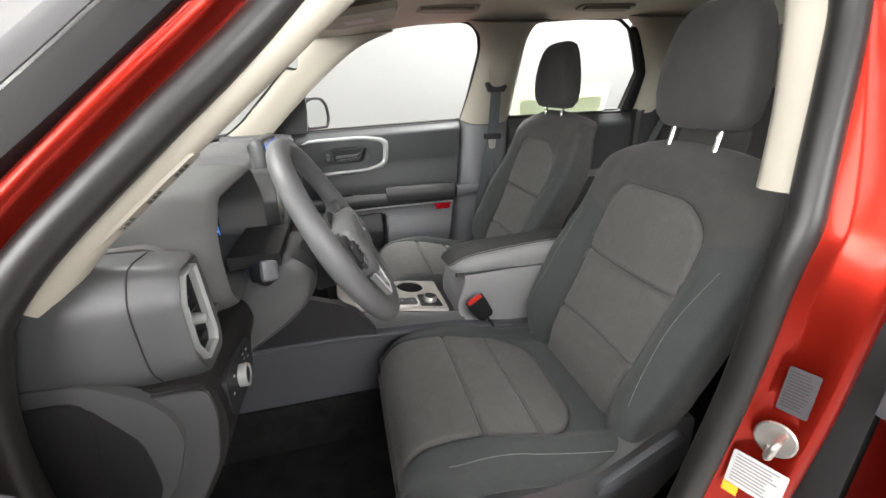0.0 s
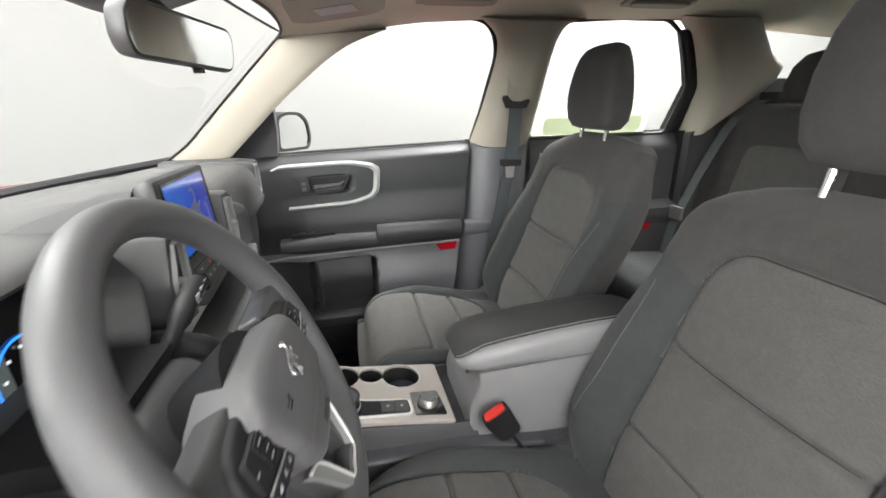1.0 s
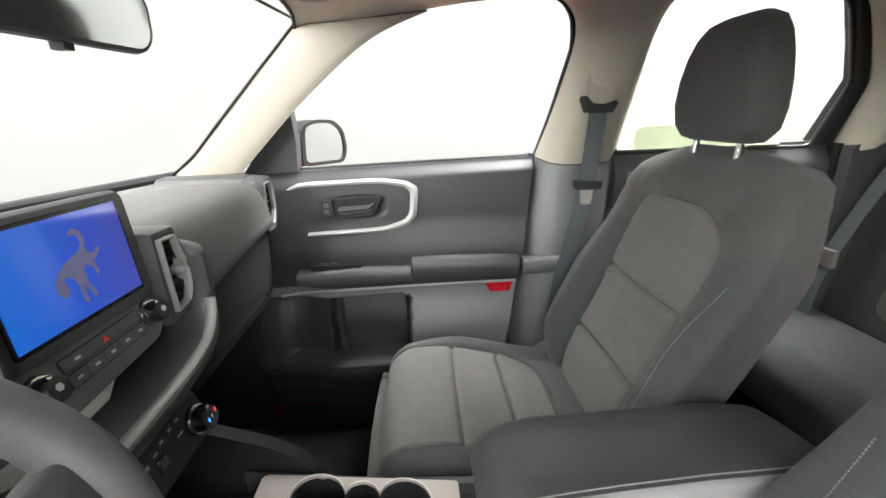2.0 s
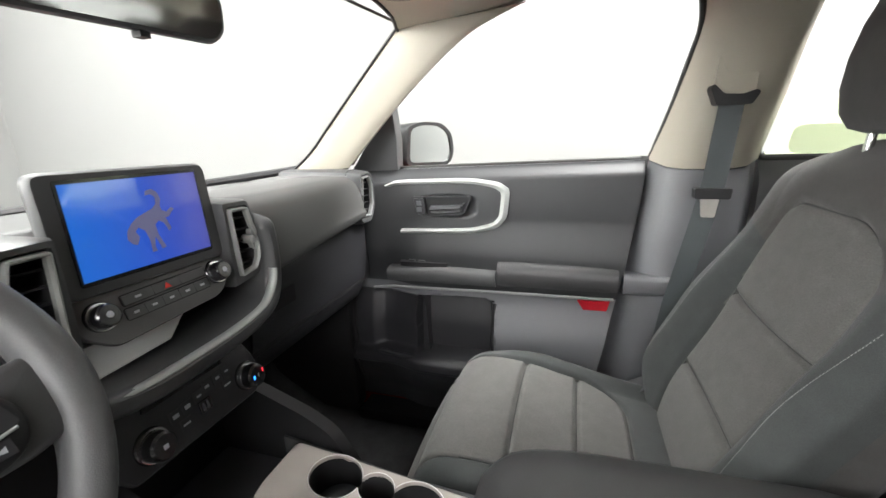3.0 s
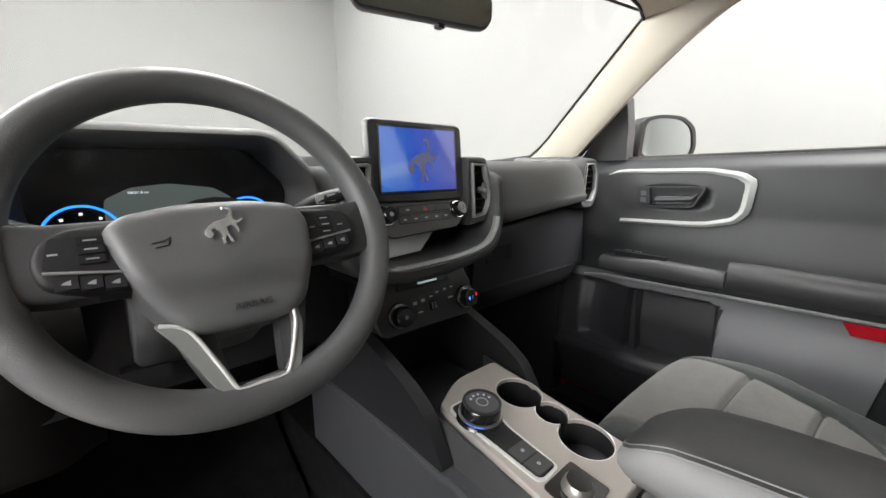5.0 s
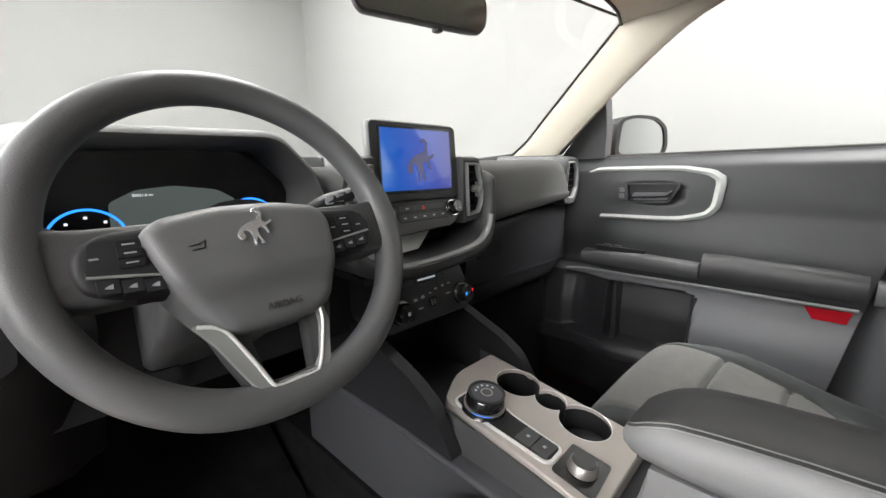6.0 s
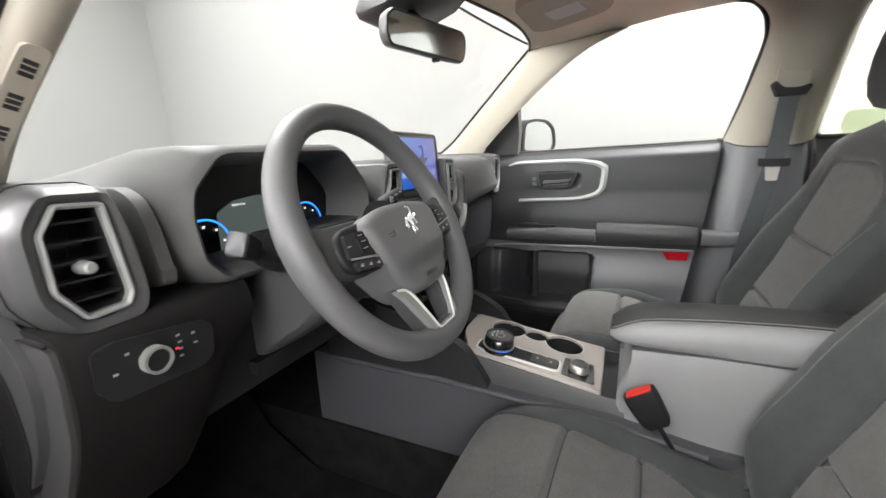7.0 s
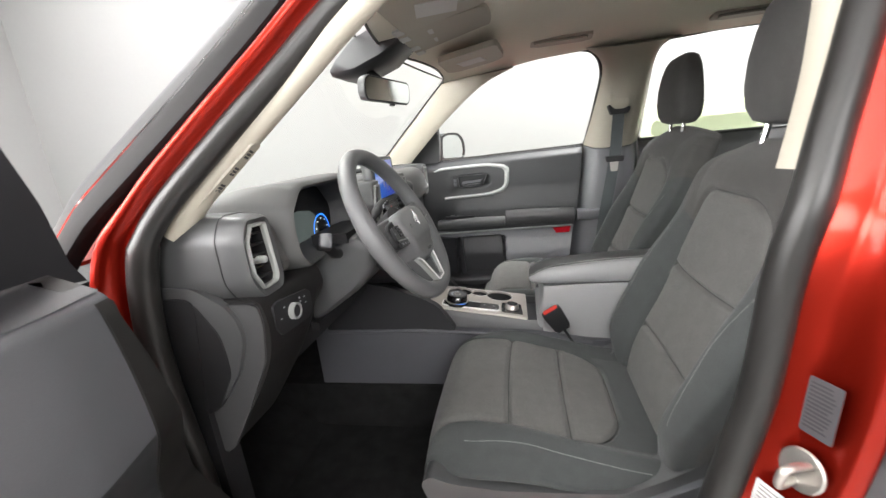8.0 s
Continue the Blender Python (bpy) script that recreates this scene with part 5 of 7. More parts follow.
for z0, z1, y0, y1, n in ((1.1225, 1.1335, -0.064, 0.056, 3), (1.1055, 1.1175, -0.066, 0.056, 5)):
    bm = bmesh.new(); prism(bm, rounded([(y0 - 0.0016, z0 - 0.0016), (y1 + 0.0016, z0 - 0.0016), (y1 + 0.0016, z1 + 0.0016), (y0 - 0.0016, z1 + 0.0016)], 0.004), -0.001, 0.0006, "x")
    part("button_groove", on_radio(bm), BLACK, rp)
    for k in range(n):
        a, b = y0 + (y1 - y0) * k / n + 0.0003, y0 + (y1 - y0) * (k + 1) / n - 0.0003
        bm = bmesh.new(); box(bm, -0.001, 0.0016, a, b, z0, z1, 0.0008)
        bt = part("button", on_radio(bm), PLASTIC, rp)
        bm = bmesh.new(); m_, zm_ = (a + b) / 2, (z0 + z1) / 2
        w_ = 0.0034 if n == 5 else 0.0040
        if n == 3 and k == 1:
            prism(bm, [(m_ - 0.005, zm_ - 0.0035), (m_ + 0.005, zm_ - 0.0035), (m_, zm_ + 0.004)], 0.0014, 0.0020, "x")
            part("print", on_radio(bm), RED_PL, bt)
        elif not (n == 3 and k == 2):
            box(bm, 0.0014, 0.0019, m_ - w_, m_ + w_, zm_ - 0.0014, zm_ + 0.0014, 0)
            part("print", on_radio(bm), ICON, bt)
for y, z in ((-0.092, 1.1195), (0.075, 1.1195)):
    bm = bmesh.new(); cyl(bm, (RX(z) - 0.003, y, z), (1, 0, 0.34), 0.0185, 0.005, 32, 0.0175, 0.001)
    k_ = part("radio_knob", bm, GLOSS, rp, "gloss black radio knob with a chrome ring")
    bm = bmesh.new(); ring(bm, (RX(z) + 0.0015, y, z + 0.0005), (1, 0, 0.34), 0.0150, 0.0165, 0.0030)
    part("knob_ring", bm, CHROME, k_, "chrome ring")
    bm = bmesh.new(); cyl(bm, (RX(z), y, z), (1, 0, 0.34), 0.0150, 0.019, 32, 0.0135, 0.002)
    part("knob_cap", bm, GLOSS, k_, "gloss black cap")
    bm = bmesh.new(); cyl(bm, (RX(z) + 0.0179, y, z + 0.0064), (1, 0, 0.34), 0.0042, 0.0006, 6)
    part("print", bm, ICON, k_)
# open tray with its lip and silver line
bm = bmesh.new()
o = spline([(0.163, 1.196), (0.177, 1.165), (0.179, 1.10), (0.162, 1.058), (0.125, 1.034), (0.05, 1.020), (-0.07, 1.016), (-0.14, 1.030), (-0.178, 1.055), (-0.195, 1.10)], 6)
rows = []
nn = len(o)
for i, (y, z) in enumerate(o):
    a, b = o[max(i - 1, 0)], o[min(i + 1, nn - 1)]
    d = np.array((b[0] - a[0], b[1] - a[1])); d /= np.linalg.norm(d)
    nx_, nz_ = d[1], -d[0]
    pts = []
    for s, x in ((0.012, -0.06), (0.012, 0.034), (0.009, 0.044), (0.0, 0.050), (-0.012, 0.050), (-0.018, 0.044), (-0.020, 0.030), (-0.018, -0.06)):
        end = sstep(0, 5, min(i, nn - 1 - i))
        pts.append((x * (0.35 + 0.65 * end) + 0.012 * sstep(1.1, 1.02, z), y + nx_ * s * -(0.25 + 0.75 * end), z + nz_ * s * -(0.25 + 0.75 * end)))
    rows.append(pts)
grid(bm, rows, True, True)
tr_ = part("tray_lip", bm, PLASTIC, stack, "thick dark grey lip round the open tray", 45)
bm = bmesh.new()
ll = spline([(0.158, 1.105), (0.150, 1.078), (0.122, 1.052), (0.05, 1.039), (-0.07, 1.035), (-0.13, 1.040)], 6)
sweep(bm, [(0.052, y, z - 0.003) for y, z in ll], 0.0085, n=10, flat=0.55)
part("silver_line", bm, SILVER, tr_, "satin silver line along the tray")
bm = bmesh.new(); prism(bm, [(-0.08, 1.035), (0.05, 1.025), (0.05, 1.015), (-0.08, 1.02)], -0.17, 0.15, "y")
part("tray_floor", bm, BLACK, tr_, "black tray floor")
# satin panel coloured pale: what it reflects is put into the colour
bm = bmesh.new(); prism(bm, [(-0.165, 1.036), (0.000, 1.044), (0.036, 1.082), (-0.165, 1.084)], -0.016, -0.004, "x", 0.002)
part("tray_back", bm, TRAY_PANEL, tr_, "satin panel behind the tray, paled for its reflection")
# climate panel
CX = lambda z: 0.024 + (1.0 - z) * 0.22
bm = bmesh.new()
o = rounded([(-0.128, 1.010), (0.085, 1.010), (0.106, 0.965), (0.108, 0.925), (0.092, 0.908), (-0.118, 0.908), (-0.134, 0.93), (-0.136, 0.99)], 0.010, 3)
rows = [[(-0.1, *p) for p in o], [(CX(p[1]) - 0.004, *p) for p in o], [(CX(p[1]), *p) for p in shrink(o, 0.004)]]
grid(bm, rows, True, True)
cp = part("climate_panel", bm, DARK, stack, "black climate control panel", 40)


def on_climate(bm):
    for v in bm.verts:
        v.co.x += CX(v.co.z)
    return bm


for y, em in ((-0.085, None), (0.079, BLUE_GLOW)):
    c_ = Vector((CX(0.943), y, 0.943))
    bm = bmesh.new(); cyl(bm, c_ - Vector((0.002, 0, 0)), (1, 0, 0.22), 0.0235, 0.007, 36, 0.0228, 0.001)
    kb = part("climate_knob", bm, GLOSS, cp, "gloss black climate knob with a bright edge")
    bm = bmesh.new(); ring(bm, c_ + Vector((0.004, 0, 0.001)), (1, 0, 0.22), 0.0196, 0.0212, 0.0022)
    part("knob_ring", bm, CHROME, kb, "thin chrome ring")
    bm = bmesh.new(); cyl(bm, c_ + Vector((0.003, 0, 0)), (1, 0, 0.22), 0.0195, 0.022, 36, 0.0178, 0.003)
    part("knob_cap", bm, GLOSS, kb, "gloss black cap")
    f_ = c_ + Vector((0.0245, 0, 0.0054))
    bm = bmesh.new(); box(bm, f_.x, f_.x + 0.0008, y - (0.0105 if em else 0.003), y - (0.0075 if em else -0.003), f_.z - 0.005, f_.z + 0.002, 0)
    part("print", bm, em or ICON, kb)
    if em:
        bm = bmesh.new(); box(bm, f_.x, f_.x + 0.0008, y - 0.001, y + 0.0005, f_.z - 0.004, f_.z + 0.003, 0)
        part("print", bm, ICON, kb)
        bm = bmesh.new(); box(bm, f_.x, f_.x + 0.0008, y + 0.0085, y + 0.0105, f_.z + 0.001, f_.z + 0.007, 0)
        part("print", bm, RED_GLOW, kb)
# flush buttons: only their prints and hairline joints show
for y, zz, w_, h_ in ((-0.046, 0.957, 0.0045, 0.0026), (-0.027, 0.959, 0.0042, 0.0028), (-0.007, 0.962, 0.0036, 0.0014), (0.009, 0.967, 0.0036, 0.0018), (0.029, 0.969, 0.0034, 0.0018), (0.047, 0.970, 0.0034, 0.0012), (-0.036, 0.939, 0.0056, 0.0013), (0.041, 0.951, 0.0062, 0.0013)):
    bm = bmesh.new(); box(bm, -0.001, 0.0012, y - 0.0085, y + 0.0085, zz - 0.0075, zz + 0.0075, 0.0008)
    bt = part("button", on_climate(bm), DARK, cp)
    bm = bmesh.new(); box(bm, 0.0011, 0.0016, y - w_, y + w_, zz - h_, zz + h_, 0)
    part("print", on_climate(bm), ICON, bt)
bm = bmesh.new(); box(bm, -0.001, 0.0018, -0.012, 0.007, 0.936, 0.953, 0.0012)
bt = part("button", on_climate(bm), GLOSS, cp, "gloss black seat picture button")
for y in (-0.006, 0.001):
    bm = bmesh.new(); prism(bm, [(y - 0.0022, 0.939), (y + 0.0022, 0.939), (y + 0.0012, 0.950), (y - 0.0012, 0.950)], 0.0017, 0.0022, "x")
    part("print", on_climate(bm), PLASTIC_MID, bt)
bm = bmesh.new(); prism(bm, rounded([(-0.084, 0.985), (0.044, 0.985), (0.038, 0.999), (-0.078, 0.999)], 0.003), -0.002, 0.0024, "x", 0.001)
sl = part("indicator", on_climate(bm), GLOSS, cp, "gloss black indicator bar")
bm = bmesh.new(); box(bm, 0.0022, 0.0030, -0.034, 0.012, 0.990, 0.9935, 0)
part("print", on_climate(bm), WHITE_DIM, sl, "pale lit strip")
# dark cubby below
bm = bmesh.new()
box(bm, -0.16, -0.06, -0.12, 0.11, 0.76, 0.93, 0.01)
for y in (-0.05, 0.02):
    cyl(bm, (-0.062, y, 0.868), (1, 0, 0), 0.014, 0.008, 20, bevel=0.002)
part("cubby", bm, BLACK, stack, "black cubby with round sockets")

# ---- steering column and wheel ----
col = thing("steering_column", "dark grey steering column with shroud and stalks", "steering column", at=(0, -0.38, 1.05))
co = Matrix.Translation((0, 0.38, -1.05))
bm = bmesh.new()
o = [(-0.13, 0.952), (-0.09, 1.045), (0.0, 1.105), (0.075, 1.135), (0.115, 1.10), (0.100, 1.045), (0.06, 1.005), (-0.06, 0.928)]
rows = []
for y, k in ((-0.458, 0.82), (-0.450, 0.95), (-0.43, 1.0), (-0.33, 1.0), (-0.31, 0.95), (-0.302, 0.82)):
    c = np.mean(np.array(o), axis=0)
    rows.append([(c[0] + (p[0] - c[0]) * k, y, c[1] + (p[1] - c[1]) * k) for p in rounded(o, 0.02)])
grid(bm, rows, True, True)
part("shroud", bm, PLASTIC, col, "dark grey steering column shroud", 45, co)
bm = bmesh.new()
box(bm, -0.02, 0.06, -0.46, -0.30, 1.118, 1.140, 0.008)
part("shroud_top", bm, BLACK, col, "black upper shroud", 45, co)
bm = bmesh.new()
sweep(bm, spline([(0.035, -0.445, 1.095), (0.035, -0.48, 1.105), (0.035, -0.515, 1.135)], 5), 0.011, n=10)
ax_ = Vector((0.03, -0.047, 0.020)).normalized()
s1_ = Vector((1, 0, 0)) - ax_ * ax_.x
s1_.normalize()
s2_ = ax_.cross(s1_)
blob(bm, Vector((0.028, -0.500, 1.126)), s1_, s2_, ax_, [(0, 0.009, 0.010, 0), (0.012, 0.012, 0.014, 0), (0.05, 0.013, 0.016, 0), (0.056, 0.012, 0.015, 0)], 6, 28)
part("stalk", bm, BLACK, col, "black indicator stalk", 50, co)
bm = bmesh.new(); blob(bm, Vector((0.028, -0.500, 1.126)) + ax_ * 0.056, s1_, s2_, ax_, [(0, 0.0115, 0.0145, 0), (0.004, 0.0115, 0.0145, 0), (0.006, 0.010, 0.013, 0)], 6, 28)
part("stalk_tip", bm, PLASTIC_MID, col, "grey stalk tip", 50, co)
bm = bmesh.new()
sweep(bm, spline([(0.05, -0.315, 1.12), (0.055, -0.27, 1.14), (0.06, -0.235, 1.158), (0.062, -0.195, 1.166)], 4), [0.010] * 5 + [0.014] * 8, n=10, flat=0.7)
part("stalk", bm, BLACK, col, "black wiper stalk", 50, co)
for k in range(3):
    bm = bmesh.new(); box(bm, 0.072, 0.0735, -0.242 + k * 0.017, -0.230 + k * 0.017, 1.155 + k * 0.003, 1.165 + k * 0.003, 0)
    part("stalk_print", bm, ICON, col, "", 50, co)
bm = bmesh.new(); box(bm, -0.10, -0.03, -0.475, -0.42, 0.925, 0.945, 0.008)
part("tilt_lever", bm, BLACK, col, "black column release lever", 50, co)

ALPHA = radians(27.74)
W0 = Vector((0.1554, -0.381, 1.1408))
wheel = thing("steering_wheel", "dark grey leather steering wheel with silver lower spoke", "steering wheel")
wheel.matrix_world = Matrix(((0, -math.sin(ALPHA), math.cos(ALPHA), W0.x), (1, 0, 0, W0.y), (0, math.cos(ALPHA), math.sin(ALPHA), W0.z), (0, 0, 0, 1)))
bm = bmesh.new()
N = 120
rows = []
for i in range(N):
    w = 2 * math.pi * i / N
    rr = 0.0172 + 0.0016 * max(0, math.cos(2 * w)) ** 6 + 0.001 * max(0, -math.sin(w)) ** 4
    R = 0.170 - 0.004 * max(0, -math.sin(w)) ** 12
    rows.append([((R + rr * math.cos(a)) * math.cos(w), (R + rr * math.cos(a)) * math.sin(w), rr * 1.08 * math.sin(a)) for a in (2 * math.pi * k / 20 for k in range(20))])
rows.append(rows[0])
grid(bm, rows, True)
bmesh.ops.remove_doubles(bm, verts=bm.verts, dist=1e-5)
part("rim", bm, LEATHER, wheel, "dark grey leather rim", 60)


def dome(outline, z0, z1, steps, mat, name, label, parent, r=0.012, soft=0.012):
    """A cushion over an outline, from z0 up to z1, rounding inwards."""
    q = rounded(outline, r, 4)
    bm = bmesh.new()
    rows = [[(*p, z0) for p in q]]
    for k in range(steps + 1):
        a = k / steps * math.pi / 2
        rows.append([(*p, z1 - soft + soft * math.sin(a)) for p in shrink(q, soft * (1 - math.cos(a)))])
    c = np.mean(np.array(q), axis=0)
    base = rows[-1]
    for k in (0.88, 0.76, 0.64, 0.52, 0.4, 0.28, 0.14):
        rows.append([(c[0] + (x - c[0]) * k, c[1] + (y - c[1]) * k, z + 0.004 * (1 - k)) for x, y, z in base])
    if name == "airbag_cover":
        rows = [[(x, y, z - 0.010 * sstep(-0.034, -0.060, y) * (1 if z > 0 else 0)) for x, y, z in r] for r in rows]
    grid(bm, rows, True, True)
    return part(name, bm, mat, parent, label, 50)


ab = [(-0.086, 0.012), (-0.072, 0.026), (-0.03, 0.034), (0.03, 0.034), (0.070, 0.027), (0.082, 0.010), (0.078, -0.032), (0.066, -0.072), (0.048, -0.086), (0.0, -0.089), (-0.034, -0.086), (-0.052, -0.070), (-0.072, -0.035)]
ag = dome(ab, -0.02, 0.046, 5, AIRBAG, "airbag_cover", "smooth grey airbag cover", wheel, 0.012, 0.014)
bm = bmesh.new()
bm.faces.new([bm.verts.new((x, y, 0.0500)) for x, y in emblem(0.0, 0.004, 0.0245)])
bmesh.ops.solidify(bm, geom=bm.faces[:], thickness=-0.0025)
bm.faces.ensure_lookup_table()
top_f = [f for f in bm.faces if len(f.verts) > 4]
bmesh.ops.inset_region(bm, faces=top_f, thickness=0.0006, depth=0.0009)
part("emblem", bm, EMBLEM_METAL, ag, "chrome leaping shape")
ag.location = (-0.008, -0.011, -0.010)
ag.scale = (1.05, 1.0, 1.0)
bm = lettering("AIRBAG", 0.0095)
bmesh.ops.translate(bm, verts=bm.verts, vec=(0.012, -0.074, 0.0370))
part("embossed_word", bm, PLASTIC, ag, "embossed lettering")
bm = bmesh.new()
sweep(bm, [(-0.054, -0.0055, 0.0475), (-0.046, -0.0045, 0.048), (-0.041, -0.0015, 0.048), (-0.043, -0.0085, 0.048), (-0.052, -0.0095, 0.0475)], 0.0006, n=5)
part("horn_icon", bm, BLACK, ag, "dark horn outline")
PODS = {-1: [(-0.072, 0.014), (-0.118, 0.011), (-0.137, 0.001), (-0.142, -0.0165), (-0.137, -0.036), (-0.118, -0.044), (-0.071, -0.049), (-0.066, -0.035)],
        1: [(0.072, 0.013), (0.121, 0.010), (0.134, -0.004), (0.136, -0.020), (0.130, -0.036), (0.115, -0.043), (0.070, -0.046), (0.066, -0.030)]}
for s in (-1, 1):
    pp = dome(PODS[s], -0.012, 0.020, 3, BLACK, "switch_pod", "black switch pod", wheel, 0.008, 0.006)
    ln = (lambda x: -0.0269 + (x + 0.1336) * -0.137) if s < 0 else (lambda x: -0.0286 + (x - 0.0747) * 0.144)
    xa, xb = (-0.1336, -0.080) if s < 0 else (0.0735, 0.1246)
    bm = bmesh.new(); sweep(bm, [(xa, ln(xa), 0.0262), ((xa + xb) / 2, ln((xa + xb) / 2), 0.0266), (xb, ln(xb), 0.0262)], 0.0012, n=6)
    part("silver_line", bm, SILVER, pp, "thin silver line")
    # face over the line with a raised rocker, row of three keys under it
    lo, hi = (-0.134, -0.078) if s < 0 else (0.073, 0.128)
    cx = -0.1035 if s < 0 else 0.096
    top = [(lo + (0.006 if s < 0 else 0), 0.001), (hi - (0 if s < 0 else 0.006), 0.001), (hi, ln(hi) + 0.0018), (lo, ln(lo) + 0.0018)]
    bm = bmesh.new(); prism(bm, rounded(top, 0.003), 0.020, 0.0252, "z", 0.001)
    part("switch_face", bm, DARK, pp, "near black switch face")
    for k in range(3):
        y1 = -0.0005 - k * 0.0078
        bm = bmesh.new(); prism(bm, rounded([(cx - 0.0085, y1 - 0.0072), (cx + 0.0085, y1 - 0.0072), (cx + 0.0085, y1), (cx - 0.0085, y1)], 0.0015), 0.0245, 0.0272 + (0.0012 if k == 1 else 0), "z", 0.0008)
        b_ = part("button", bm, BLACK, pp)
        bm = bmesh.new(); box(bm, cx - 0.0042, cx + 0.0042, y1 - 0.0042, y1 - 0.0030, 0.0272, 0.0286 if k == 1 else 0.0275, 0)
        part("print", bm, ICON, b_)
    for bx in ((-0.1265, -0.0875) if s < 0 else (0.0815, 0.1145)):
        bm = bmesh.new(); box(bm, bx - 0.0030, bx + 0.0030, -0.0135, -0.0120, 0.0250, 0.0256, 0)
        part("print", bm, ICON, pp)
    for k in range(3):
        bx = (-0.1215 + k * 0.0148) if s < 0 else (0.0808 + k * 0.0156)
        yy = ln(bx) - 0.0078
        bm = bmesh.new(); box(bm, bx - 0.0070, bx + 0.0070, yy - 0.0052, yy + 0.0056, 0.0195, 0.0250, 0.0012)
        b_ = part("button", bm, DARK, pp)
        bm = bmesh.new(); prism(bm, [(bx - 0.0030, yy - 0.0010), (bx + 0.0026, yy - 0.0022), (bx + 0.0030, yy + 0.0020), (bx - 0.0008, yy + 0.0008)], 0.0249, 0.0254, "z")
        part("print", bm, ICON, b_)
    arm = [(s * x, y) for x, y in ((0.07, 0.020), (0.13, 0.020), (0.163, 0.024), (0.166, -0.040), (0.13, -0.046), (0.07, -0.045))]
    dome(arm, -0.018, 0.010, 3, PLASTIC, "spoke", "dark grey side spoke", wheel, 0.006, 0.006)
# lower spoke: dark web and silver edging
for s in (-1, 1):
    bm = bmesh.new()
    prism(bm, rounded([(s * 0.066, -0.070), (s * 0.030, -0.088), (s * 0.022, -0.150), (s * 0.034, -0.160), (s * 0.052, -0.115)], 0.006), -0.014, 0.006, "z", 0.004)
    part("lower_spoke", bm, PLASTIC, wheel, "dark lower spoke web")
for o in ([(-0.074, -0.080), (-0.060, -0.100), (-0.038, -0.146), (-0.027, -0.158), (-0.021, -0.148), (-0.030, -0.126), (-0.047, -0.088)], [(0.040, -0.086), (0.047, -0.084), (0.049, -0.108), (0.038, -0.147), (0.026, -0.158), (0.021, -0.150), (0.031, -0.138), (0.040, -0.108)]):
    bm = bmesh.new(); prism(bm, rounded(o, 0.004), 0.006, 0.0135, "z", 0.003, 3)
    part("spoke_blade", bm, SILVER, wheel, "satin silver lower spoke blade", 50)
bm = bmesh.new()
sweep(bm, spline([(-0.070, -0.082, 0.0135), (-0.050, -0.091, 0.0145), (-0.033, -0.126, 0.0140), (-0.023, -0.150, 0.0135), (-0.016, -0.154, 0.0135), (0.0, -0.1535, 0.0135), (0.018, -0.154, 0.0135), (0.026, -0.148, 0.0135), (0.037, -0.122, 0.0140), (0.042, -0.104, 0.0150), (0.042, -0.086, 0.0160)], 6), 0.0019, n=8)
part("bright_edge", bm, BRIGHT, wheel, "thin bright edge of the lower spoke", 50)
bm = bmesh.new(); prism(bm, [(-0.026, -0.150), (0.026, -0.150), (0.030, -0.166), (-0.030, -0.166)], 0.004, 0.0125, "z", 0.003)
part("spoke_foot", bm, SILVER, wheel, "satin silver foot of the lower spoke", 50)
bm = bmesh.new(); cyl(bm, (0, -0.03, -0.09), (0, 0, 1), 0.045, 0.09, 24, 0.07)
part("hub", bm, BLACK, wheel, "black hub behind the cover")

# pedals
t = thing("brake_pedal", "black rubber brake pedal in the footwell", "pedal")
# pad of the black pedal brightened: the light on it is in the colour
bm = bmesh.new(); prism(bm, [(-0.345, 0.828), (-0.332, 0.826), (-0.318, 0.858), (-0.330, 0.864)], -0.492, -0.440, "y", 0.004)
part("pad", bm, SILVER, t, "pedal pad, paled for the light on it")
bm = bmesh.new(); sweep(bm, [(-0.335, -0.455, 0.85), (-0.38, -0.455, 0.93), (-0.5, -0.455, 1.00)], 0.01, n=8)
part("arm", bm, BLACK, t)

# ---- centre console ----
con = thing("centre_console", "dark grey centre console with silver shifter panel", "console", at=(0.3, 0, 0.42))
ko = Matrix.Translation((-0.3, 0, -0.42))
PZ = lambda x: 0.838 - 0.155 * (x - 0.02)  # the panel's slope
bm = bmesh.new()
prism(bm, rounded([(-0.25, 0.57), (-0.25, 0.765), (0.10, 0.765), (0.44, 0.745), (0.60, 0.72), (0.90, 0.70), (0.90, 0.57)], 0.01), -0.135, 0.125, "y", 0.006, 3)
part("side_panel", bm, CONSOLE_SIDE, con, "grey side panel of the console", 45, ko)
for s in (-0.137, 0.127):
    bm = bmesh.new(); sweep(bm, [(-0.20, s, 0.758), (0.10, s, 0.758), (0.44, s, 0.738), (0.60, s, 0.713)], 0.007, n=8)
    part("ledge", bm, CONSOLE_SIDE, con, "rounded ledge along the console", 60, ko)
bm = bmesh.new(); box(bm, -0.6, 0.95, -0.145, 0.135, 0.41, 0.574, 0.02)
part("tunnel_carpet", bm, CARPET, con, "black carpet on the tunnel", 45, ko)
bm = bmesh.new()
rows = []
for x in np.linspace(0.08, 0.50, 22):
    z = PZ(x) - 0.004 if x < 0.43 else PZ(0.43) - 0.004
    rows.append([(x, -0.120, 0.70), (x, -0.112, z - 0.02), (x, -0.104, z), (x, -0.099, z), (x, -0.099, z - 0.09), (x, 0.091, z - 0.09), (x, 0.091, z), (x, 0.096, z), (x, 0.104, z - 0.02), (x, 0.112, 0.70)])
grid(bm, rows, True, True)
part("upper_body", bm, PLASTIC, con, "dark grey console body", 35, ko)
